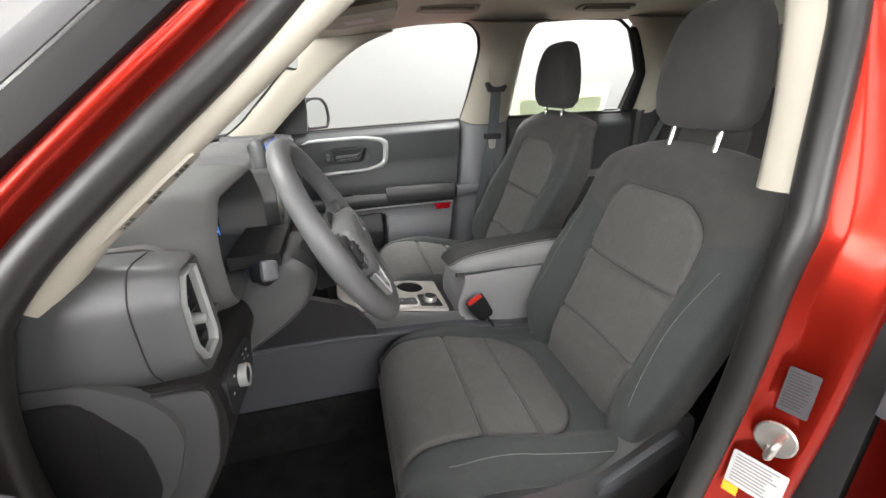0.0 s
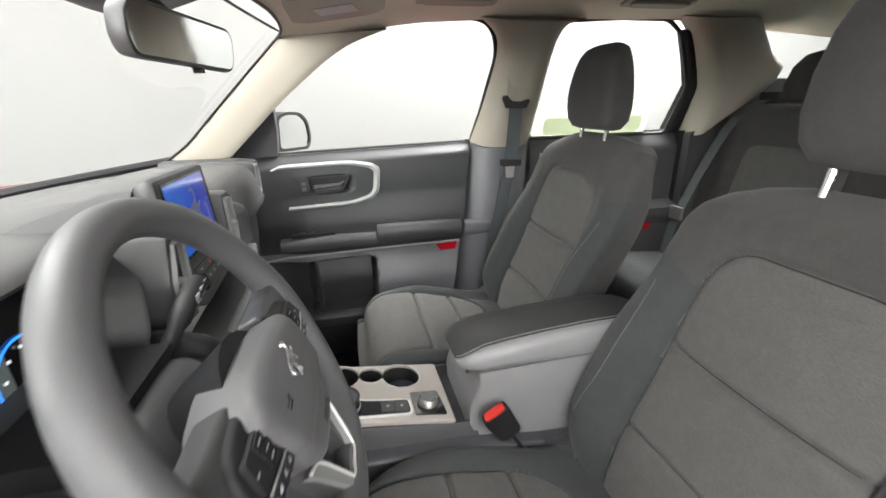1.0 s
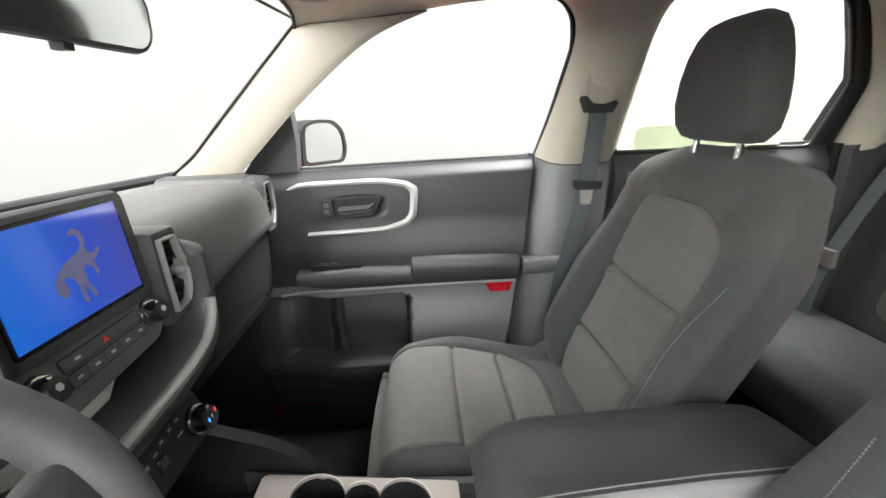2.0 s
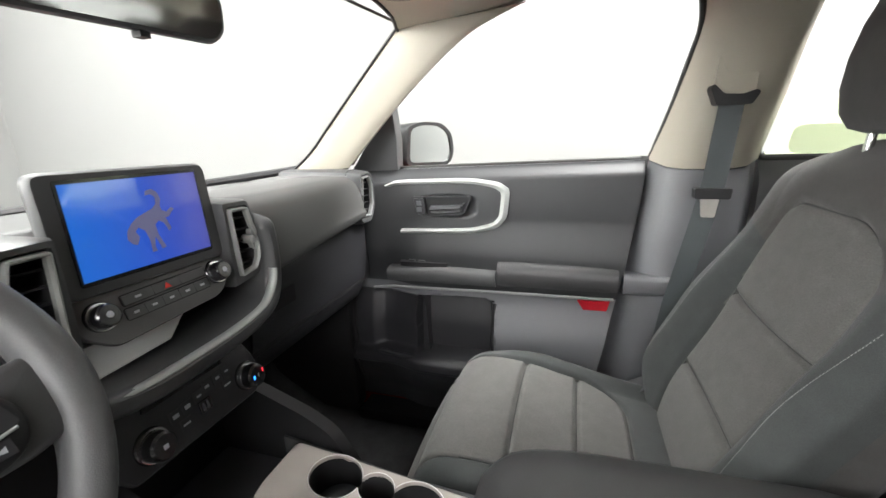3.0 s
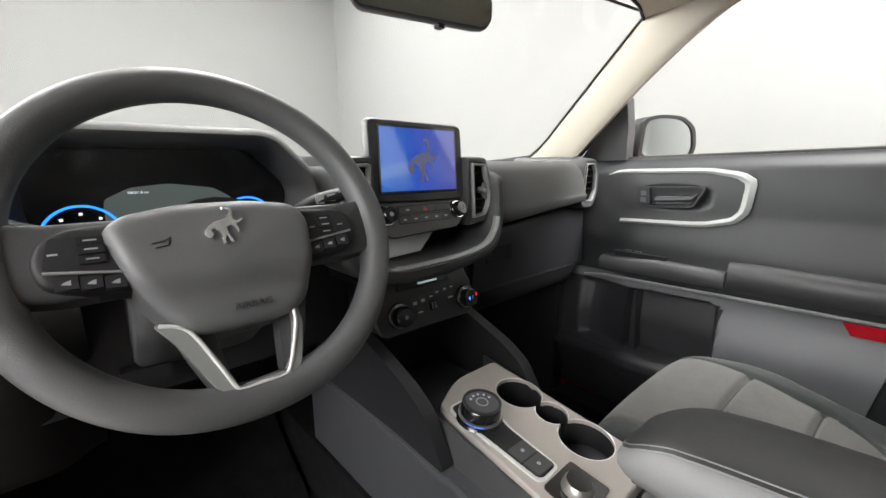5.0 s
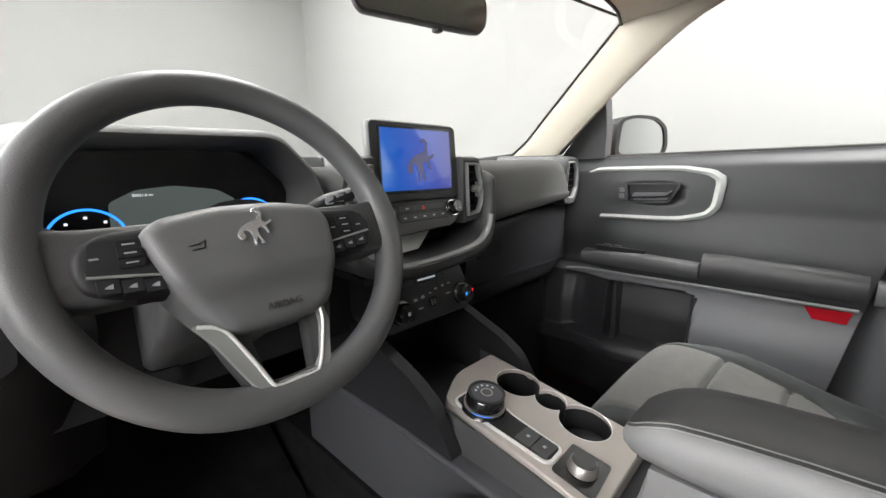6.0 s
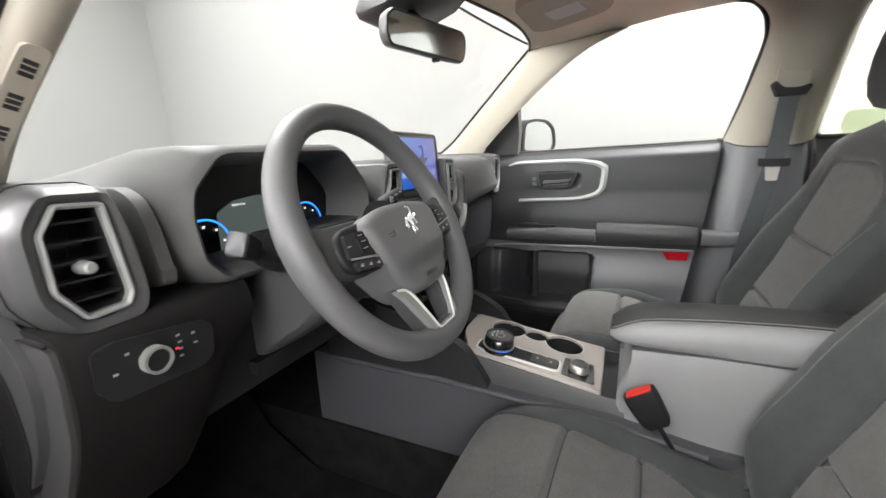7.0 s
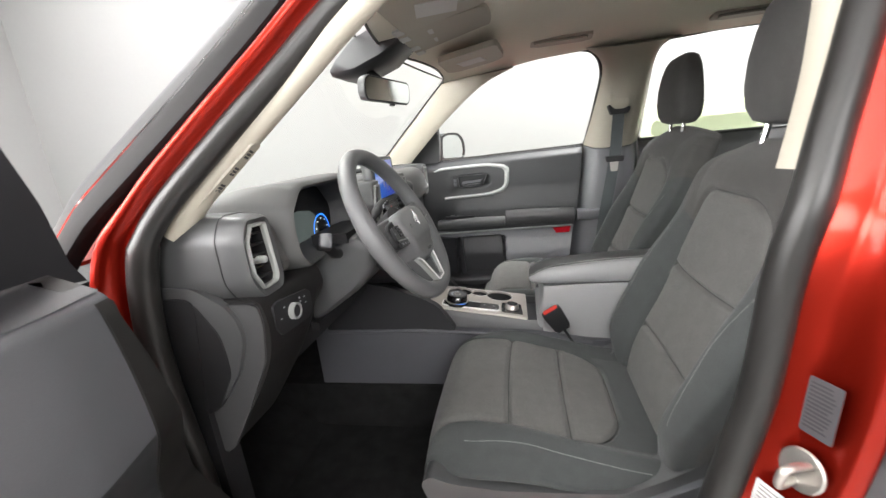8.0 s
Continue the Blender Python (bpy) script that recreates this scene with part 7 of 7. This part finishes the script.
    for line in (rect, [(w, 0.170 + 0.1 * w * w) for w in np.linspace(-0.172, 0.172, 24)], [(w, 0.290 + 0.1 * w * w) for w in np.linspace(-0.168, 0.168, 24)]):
        bm = bmesh.new(); sweep(bm, [(X(u), yc + w, 0.60 + cush_top(w, u, full)[0] + 0.0002) for w, u in line], 0.0012, n=6)
        part("seam", bm, BLACK, t, "dark sewn seam", 60, off)
    # headrest on two posts
    HB = Pt(0, 0.674 if tall == 1 else 0.686 / tall, -0.052) - Vector((0.012 if tall == 1 else 0.026, 0, 0))
    hk = 1.0 if tall == 1 else 0.92
    bm = bmesh.new()
    blob(bm, HB, Vector((0, 1, 0)), Vector((-0.995, 0, 0.1)), Vector((0.1, 0, 0.995)), [(0.0, 0.070, 0.022, 0.0), (0.006, 0.094, 0.038, 0.001), (0.03, 0.113, 0.050, 0.002), (0.07, 0.119, 0.054, 0.006), (0.12, 0.116, 0.052, 0.010), (0.17, 0.107, 0.046, 0.012), (0.205, 0.095, 0.039, 0.012), (0.228, 0.080, 0.029, 0.010), (0.239, 0.056, 0.015, 0.008)], 3.0)
    for v in bm.verts:
        v.co.z = HB.z + (v.co.z - HB.z) * hk
    part("headrest", bm, FAB_TOP, t, "rounded charcoal cloth headrest", 80, off)
    for w in (-0.062, 0.062):
        bm = bmesh.new(); sweep(bm, [Pt(w, 0.56, -0.050), HB + Vector((0, w, 0.04))], 0.0065, n=12)
        part("headrest_post", bm, CHROME, t, "polished steel headrest post", 60, off)
        bm = bmesh.new(); blob(bm, Pt(w, 0.618, -0.055), Vector((0, 1, 0)), FR, UP, [(0, 0.020, 0.014, 0), (0.010, 0.019, 0.013, 0), (0.013, 0.015, 0.010, 0)], 3, 20)
        part("post_collar", bm, BLACK, t, "black headrest post collar", 50, off)
    # plastic side shield, base and rails
    for s in (-1, 1):
        bm = bmesh.new()
        o = rounded([(X(0.0), 0.67), (X(0.02), 0.688), (X(0.06), 0.672), (X(0.16), 0.664), (X(0.37), 0.672), (X(0.44), 0.708), (X(0.53), 0.768), (X(0.58), 0.768), (X(0.585), 0.65), (X(0.50), 0.535), (X(0.05), 0.530)], 0.02)
        prism(bm, o, *sorted((yc + s * 0.19, yc + s * 0.249)), "y", 0.012, 3)
        part("side_shield", bm, PLASTIC, t, "dark grey plastic seat side shield", 45, off)
    bm = bmesh.new(); prism(bm, rounded([(X(0.37), 0.632), (X(0.385), 0.655), (X(0.54), 0.742), (X(0.555), 0.722), (X(0.41), 0.632)], 0.008), *sorted((yc + out * 0.245, yc + out * 0.262)), "y", 0.005)
    part("recline_lever", bm, PLASTIC_MID, t, "grey recline lever", 45, off)
    bm = bmesh.new(); box(bm, X(0.20), X(0.30), *sorted((yc + out * 0.246, yc + out * 0.254)), 0.60, 0.636, 0.006)
    part("height_switch", bm, BLACK, t, "black seat height switch", 45, off)
    bm = bmesh.new(); box(bm, X(0.03), X(0.5), yc - 0.22, yc + 0.22, 0.50, 0.60, 0.02)
    part("seat_base", bm, BLACK, t, "black seat frame", 45, off)
    for s in (-1, 1):
        bm = bmesh.new(); box(bm, X(0.0), X(0.55), yc + s * 0.19 - 0.02, yc + s * 0.19 + 0.02, 0.42, 0.51, 0.006)
        part("seat_rail", bm, BLACK, t, "black steel seat rail", 45, off)
    # buckle stalk on the inner side
    by = yc - out * 0.225
    bm = bmesh.new()
    c0_, c1_ = Vector((x0 + 0.585, by - out * 0.0, 0.66)), Vector((x0 + 0.515, by - out * 0.002, 0.775))
    sweep(bm, [c0_, c0_.lerp(c1_, 0.5), c1_], 0.008, n=8, flat=0.5)
    bk = part("buckle_strap", bm, BLACK, t, "black buckle stalk", 45, off)
    ax = (c1_ - c0_).normalized()
    sx = Vector((0, 1, 0))
    sy = ax.cross(sx).normalized()
    bm = bmesh.new(); blob(bm, c1_ - ax * 0.015, sx, sy, ax, [(0, 0.008, 0.018, 0), (0.01, 0.012, 0.024, 0), (0.055, 0.014, 0.028, 0), (0.068, 0.013, 0.027, 0)], 5, 24)
    part("buckle", bm, BLACK, t, "black belt buckle", 45, off)
    bm = bmesh.new(); blob(bm, c1_ + ax * 0.052, sx, sy, ax, [(0, 0.010, 0.022, 0), (0.004, 0.0095, 0.021, 0)], 5, 24)
    part("buckle_button", bm, RED_PL, t, "red buckle button", 45, off)
    return t


seat("driver_seat", "charcoal cloth driver's seat with heather grey centre", 0.0, -0.375, -1)
seat("passenger_seat", "charcoal cloth passenger's seat with heather grey centre", 0.064, 0.365, 1, 1.05, 0.024)

# ---- rear bench ----
rb = thing("rear_bench", "charcoal cloth rear bench with folding backrests", "car seat")
bm = bmesh.new()
prism(bm, rounded([(1.22, 0.60), (1.22, 0.74), (1.27, 0.775), (1.60, 0.745), (1.66, 0.60)], 0.04), -0.66, 0.66, "y", 0.02, 3)
part("cushion", bm, FAB_OUT, rb, "dark grey cloth rear cushion")
for y0, y1 in ((0.06, 0.66), (-0.66, 0.05)):
    bm = bmesh.new()
    prism(bm, rounded([(1.60, 0.72), (1.725, 1.31), (1.76, 1.33), (1.83, 1.325), (1.84, 1.29), (1.74, 0.70)], 0.03), y0, y1, "y", 0.03, 4)
    part("backrest", bm, FAB_TOP, rb, "charcoal cloth rear backrest")
    o = rounded([(y0 + 0.10, 0.78), (y1 - 0.13, 0.78), (y1 - 0.14, 1.20), (y0 + 0.11, 1.20)], 0.05)
    bm = bmesh.new()
    oc_ = np.mean(np.array(o), axis=0)
    rows = [[(1.60 + (z - 0.72) * 0.212 - dx, y, z) for y, z in [oc_ + (np.array(p) - oc_) * k for p in o]] for k, dx in ((1, -0.004), (0.98, 0.004), (0.9, 0.009), (0.5, 0.011))]
    grid(bm, rows, True, True)
    part("backrest_insert", bm, FAB_IN, rb, "heather grey cloth backrest centre")
for y in (0.38, -0.38, 0.0):
    bm = bmesh.new()
    blob(bm, Vector((1.80, y, 1.335)), Vector((0, 1, 0)), Vector((-1, 0, 0)), Vector((0.12, 0, 1)), [(0, 0.09, 0.02, 0), (0.01, 0.12, 0.045, 0), (0.06, 0.13, 0.052, 0), (0.12, 0.118, 0.045, 0), (0.155, 0.09, 0.028, 0), (0.165, 0.05, 0.012, 0)], 3)
    part("headrest", bm, FAB_TOP, rb, "charcoal cloth rear headrest")

# rear door lining, both sides
for s in (1, -1):
    t = thing("rear_door", "closed rear door with dark grey lining", "car door")
    bm = bmesh.new()
    rows = []
    for z in np.linspace(0.46, 1.245, 60):
        y = 0.715 + 0.03 * sstep(1.17, 1.245, z) - 0.045 * sstep(0.965, 0.94, z) * sstep(0.87, 0.9, z) - 0.02 * sstep(0.9, 0.87, z)
        rows.append([(x, s * y, z) for x in np.linspace(0.935, 1.585, 30)] + [(1.585, s * 0.79, z), (0.935, s * 0.79, z)])
    grid(bm, rows, True, True)
    part("lining", bm, PLASTIC, t, "dark grey rear door lining", 50)
    bm = bmesh.new(); sweep(bm, [(x, s * 0.69, 0.884) for x in np.linspace(0.95, 1.5, 8)], 0.004, n=6)
    part("trim_line", bm, SILVER, t, "thin silver trim line")
    bm = bmesh.new(); prism(bm, [(1.40, 0.875), (1.475, 0.878), (1.468, 0.85), (1.415, 0.85)], *sorted((s * 0.680, s * 0.696)), "y", 0.001)
    part("reflector", bm, RED_LENS, t, "red reflector")
    bm = bmesh.new(); box(bm, 0.97, 1.09, *sorted((s * 0.70, s * 0.725)), 1.13, 1.18, 0.01)
    part("handle", bm, PLASTIC_MID, t, "grey pull handle")

# ---- seat belts ----
t = thing("seat_belt", "grey webbing seat belt hanging on the door pillar", "seat belt")
bm = bmesh.new()
o = rounded([(0.800, 1.346), (0.862, 1.346), (0.874, 1.368), (0.868, 1.374), (0.845, 1.366), (0.812, 1.368), (0.792, 1.388), (0.786, 1.380)], 0.005)
prism(bm, o, 0.606, 0.640, "y", 0.006, 3)
part("guide", bm, BLACK, t, "black belt guide loop")
bm = bmesh.new()
prism(bm, rounded([(0.795, 1.368), (0.868, 1.366), (0.872, 1.46), (0.80, 1.46)], 0.012), 0.618, 0.668, "y", 0.008, 3)
part("guide_cover", bm, BEIGE, t, "beige guide cover")
bm = bmesh.new()
cl_ = spline([(0.830, 0.614, 1.366), (0.824, 0.610, 1.30), (0.814, 0.612, 1.18), (0.791, 0.622, 1.03), (0.77, 0.645, 0.88), (0.757, 0.665, 0.70), (0.752, 0.67, 0.50)], 6)
rows = []
for p in cl_:
    rows.append([(p[0] - 0.023, p[1], p[2]), (p[0] + 0.023, p[1] + 0.002, p[2]), (p[0] + 0.023, p[1] + 0.0035, p[2]), (p[0] - 0.023, p[1] + 0.0015, p[2])])
grid(bm, rows, True, True)
part("webbing", bm, BELT, t)
bm = bmesh.new(); prism(bm, rounded([(0.780, 1.158), (0.846, 1.158), (0.848, 1.180), (0.778, 1.180)], 0.005), 0.598, 0.622, "y", 0.004)
part("tongue_grip", bm, BLACK, t, "black tongue grip")
bm = bmesh.new(); prism(bm, rounded([(0.797, 1.118), (0.823, 1.118), (0.828, 1.160), (0.792, 1.160)], 0.005), 0.604, 0.608, "y", 0.001)
part("tongue", bm, METAL, t, "steel belt tongue")
t = thing("rear_seat_belt", "grey rear seat belt beside the bench", "seat belt")
bm = bmesh.new()
cl_ = spline([(1.86, 0.56, 1.375), (1.78, 0.585, 1.335), (1.70, 0.61, 1.26), (1.60, 0.625, 1.05), (1.53, 0.63, 0.86), (1.50, 0.62, 0.70)], 6)
rows = [[(p[0], p[1] - 0.022, p[2]), (p[0], p[1] + 0.022, p[2]), (p[0] + 0.002, p[1] + 0.022, p[2] + 0.002), (p[0] + 0.002, p[1] - 0.022, p[2] + 0.002)] for p in cl_]
grid(bm, rows, True, True)
part("webbing", bm, BELT, t)
bm = bmesh.new(); box(bm, 1.80, 1.90, 0.53, 0.60, 1.335, 1.375, 0.012)
part("guide", bm, BLACK, t, "black belt guide")
bm = bmesh.new(); box(bm, 1.535, 1.55, 0.60, 0.66, 0.90, 0.95, 0.004)
part("tongue", bm, METAL, t, "steel belt tongue")

# ---- roof fittings ----
t = thing("rear_view_mirror", "grey rear view mirror below a dark sensor cover", "mirror")
bm = bmesh.new()
mo = rounded([(-0.148, 1.452), (-0.135, 1.432), (0.09, 1.428), (0.104, 1.445), (0.102, 1.482), (0.087, 1.496), (-0.13, 1.500), (-0.148, 1.485)], 0.015)
MY = -0.012
rows = [[(0.03, y * 0.6 + MY, 1.465 + (z - 1.465) * 0.5) for y, z in mo], [(0.045, y * 0.94 + MY, 1.465 + (z - 1.465) * 0.93) for y, z in mo], [(0.065, y + MY, z) for y, z in mo], [(0.072, y + MY, z) for y, z in shrink(mo, 0.002)], [(0.0725, y + MY, z) for y, z in shrink(mo, 0.005)]]
grid(bm, rows, True, True)
mt = Matrix.Translation((0.068, MY, 1.465)) @ Matrix.Rotation(radians(-14), 4, "Z") @ Matrix.Rotation(radians(6), 4, "Y") @ Matrix.Translation((-0.068, -MY, -1.465))
part("housing", bm, PLASTIC, t, "dark grey mirror housing", 45, mt)
bm = bmesh.new(); prism(bm, [(y + MY, z) for y, z in shrink(mo, 0.006)], 0.0722, 0.0732, "x")
part("glass", bm, MIRROR, t, "mirror glass", 45, mt)
bm = bmesh.new(); box(bm, 0.055, 0.068, -0.010, 0.002, 1.424, 1.436, 0.003)
part("dimmer_tab", bm, BLACK, t, "small black dimmer tab", 45)
bm = bmesh.new(); sweep(bm, [(0.04, MY, 1.49), (0.01, -0.01, 1.52), (-0.02, -0.01, 1.545)], 0.014, n=10)
part("stem", bm, BLACK, t, "black mirror stem", 45)
bm = bmesh.new()
rows = []
for x, w, z0, z1 in ((-0.095, 0.080, 1.520, 1.535), (-0.07, 0.098, 1.513, 1.555), (-0.01, 0.110, 1.518, 1.60), (0.07, 0.11, 1.545, 1.63), (0.12, 0.095, 1.578, 1.63), (0.14, 0.085, 1.592, 1.63)):
    rows.append([(x, -w * 0.72, z1), (x, -w * 0.72, z0 + 0.012), (x, -w * 0.72 + 0.012, z0), (x, w - 0.012, z0), (x, w, z0 + 0.012), (x, w, z1)])
grid(bm, rows, True, True)
part("sensor_cover", bm, DARK, t, "dark grey sensor cover on the windscreen", 45)

for s, nm in ((1, "passenger"), (-1, "driver")):
    t = thing("sun_visor", "beige folded sun visor with a white label", "sun visor", "sun visors")
    bm = bmesh.new()
    o = rounded([(0.170, s * 0.21), (0.372, s * (0.15 if s > 0 else 0.27)), (0.388, s * 0.38), (0.36, s * 0.43), (0.21, s * 0.47), (0.170, s * 0.44)], 0.03)
    prism(bm, o, 0, 0.018, "z", 0.007, 3)
    for v in bm.verts:
        v.co.z += 1.561 + (v.co.x - 0.165) * 0.10
    part("panel", bm, BEIGE, t)
    bm = bmesh.new()
    prism(bm, [(0.225, s * 0.30), (0.31, s * 0.28), (0.325, s * 0.36), (0.24, s * 0.38)], -0.0015, 0.001, "z")
    for v in bm.verts:
        v.co.z += 1.561 + (v.co.x - 0.165) * 0.10
    part("label", bm, PAPER, t, "white printed label")
t = thing("overhead_console", "beige overhead console with map lamps", "overhead console")
bm = bmesh.new()
prism(bm, rounded([(0.125, -0.125), (0.36, -0.09), (0.37, 0.0), (0.36, 0.09), (0.125, 0.125)], 0.02), 0, 0.03, "z", 0.008, 3)
for v in bm.verts:
    v.co.z += roof_z(v.co.x, v.co.y) - 0.011
part("body", bm, BEIGE, t)
for y in (-0.045, 0.045):
    bm = bmesh.new(); prism(bm, rounded([(0.20, y - 0.022), (0.245, y - 0.022), (0.245, y + 0.022), (0.20, y + 0.022)], 0.006), -0.003, 0.004, "z", 0.001)
    for v in bm.verts:
        v.co.z += roof_z(v.co.x, v.co.y) - 0.011
    part("map_lamp", bm, PAPER, t, "white map lamp lens")
for y in (-0.13, -0.06, 0.06, 0.13):
    bm = bmesh.new(); prism(bm, rounded([(0.125, y - 0.02), (0.15, y - 0.02), (0.15, y + 0.02), (0.125, y + 0.02)], 0.003), -0.002, 0.004, "z", 0.001)
    for v in bm.verts:
        v.co.z += roof_z(v.co.x, v.co.y) - 0.011
    part("switch", bm, PAPER, t, "pale lamp switch")
for x in (0.595, 1.22):
    t = thing("grab_handle", "beige folded grab handle on the roof rail", "grab handle", "grab handles")
    def under(bm, drop):
        for v in bm.verts:
            v.co.z += roof_z(x, v.co.y) - drop
        return bm
    pad_o = rounded([(x - 0.115, 0.455), (x + 0.115, 0.455), (x + 0.115, 0.515), (x - 0.115, 0.515)], 0.014)
    bm = bmesh.new(); prism(bm, pad_o, 0, 0.016, "z", 0.005, 3)
    part("base", under(bm, 0.008), BEIGE, t, "", 50)
    grip_o = rounded([(x - 0.098, 0.463), (x + 0.098, 0.463), (x + 0.090, 0.500), (x - 0.090, 0.500)], 0.012)
    bm = bmesh.new(); prism(bm, shrink(grip_o, -0.0016), 0, 0.004, "z")
    part("joint", under(bm, 0.0088), MATT_GREY, t, "dark joint round the grip")
    bm = bmesh.new(); prism(bm, grip_o, 0, 0.012, "z", 0.005, 3)
    part("grip", under(bm, 0.016), BEIGE, t, "", 50)

# stickers on the door pillar
t = thing("tyre_label", "grey printed label stuck on the red door pillar", "sticker")
def label_on(t, c, nrm_, w, h, mat, rowsn):
    c, n_ = Vector(c), Vector(nrm_).normalized()
    u_ = Vector((0, 0, 1)).cross(n_).normalized()
    v_ = n_.cross(u_)
    m = Matrix((( *[u_[0], v_[0], n_[0]], c[0]), (u_[1], v_[1], n_[1], c[1]), (u_[2], v_[2], n_[2], c[2]), (0, 0, 0, 1)))
    bm = bmesh.new(); prism(bm, rounded([(-w, -h), (w, -h), (w, h), (-w, h)], 0.003), 0, 0.0008, "z")
    part("sheet", bm, mat, t, "", 40, m)
    bm = bmesh.new()
    for k in range(rowsn):
        y = h * 0.85 - k * 1.7 * h / rowsn
        x1 = w * (0.85 - 0.5 * random.random())
        box(bm, -w * 0.85, x1, y - h / rowsn * 0.9, y - h / rowsn * 0.2, 0.0008, 0.0011, 0)
    part("print_bar", bm, LABEL_GREY if mat is PAPER else INK, t, "", 40, m)["kind"] = "stuff"
    return m
label_on(t, (0.7395, -0.7990, 0.976), (-0.92, -0.38, 0.12), 0.0175, 0.034, LABEL_DARK, 12)
t = thing("data_label", "white printed data label with a yellow corner on the red pillar", "sticker")
m = label_on(t, (0.7095, -0.8006, 0.828), (-0.9, -0.38, 0.21), 0.034, 0.028, PAPER, 9)
bm = bmesh.new(); prism(bm, [(-0.034, -0.044), (-0.014, -0.044), (-0.014, -0.029), (-0.034, -0.029)], 0, 0.001, "z")
part("yellow_corner", bm, YELLOW, t, "yellow printed corner", 40, m)
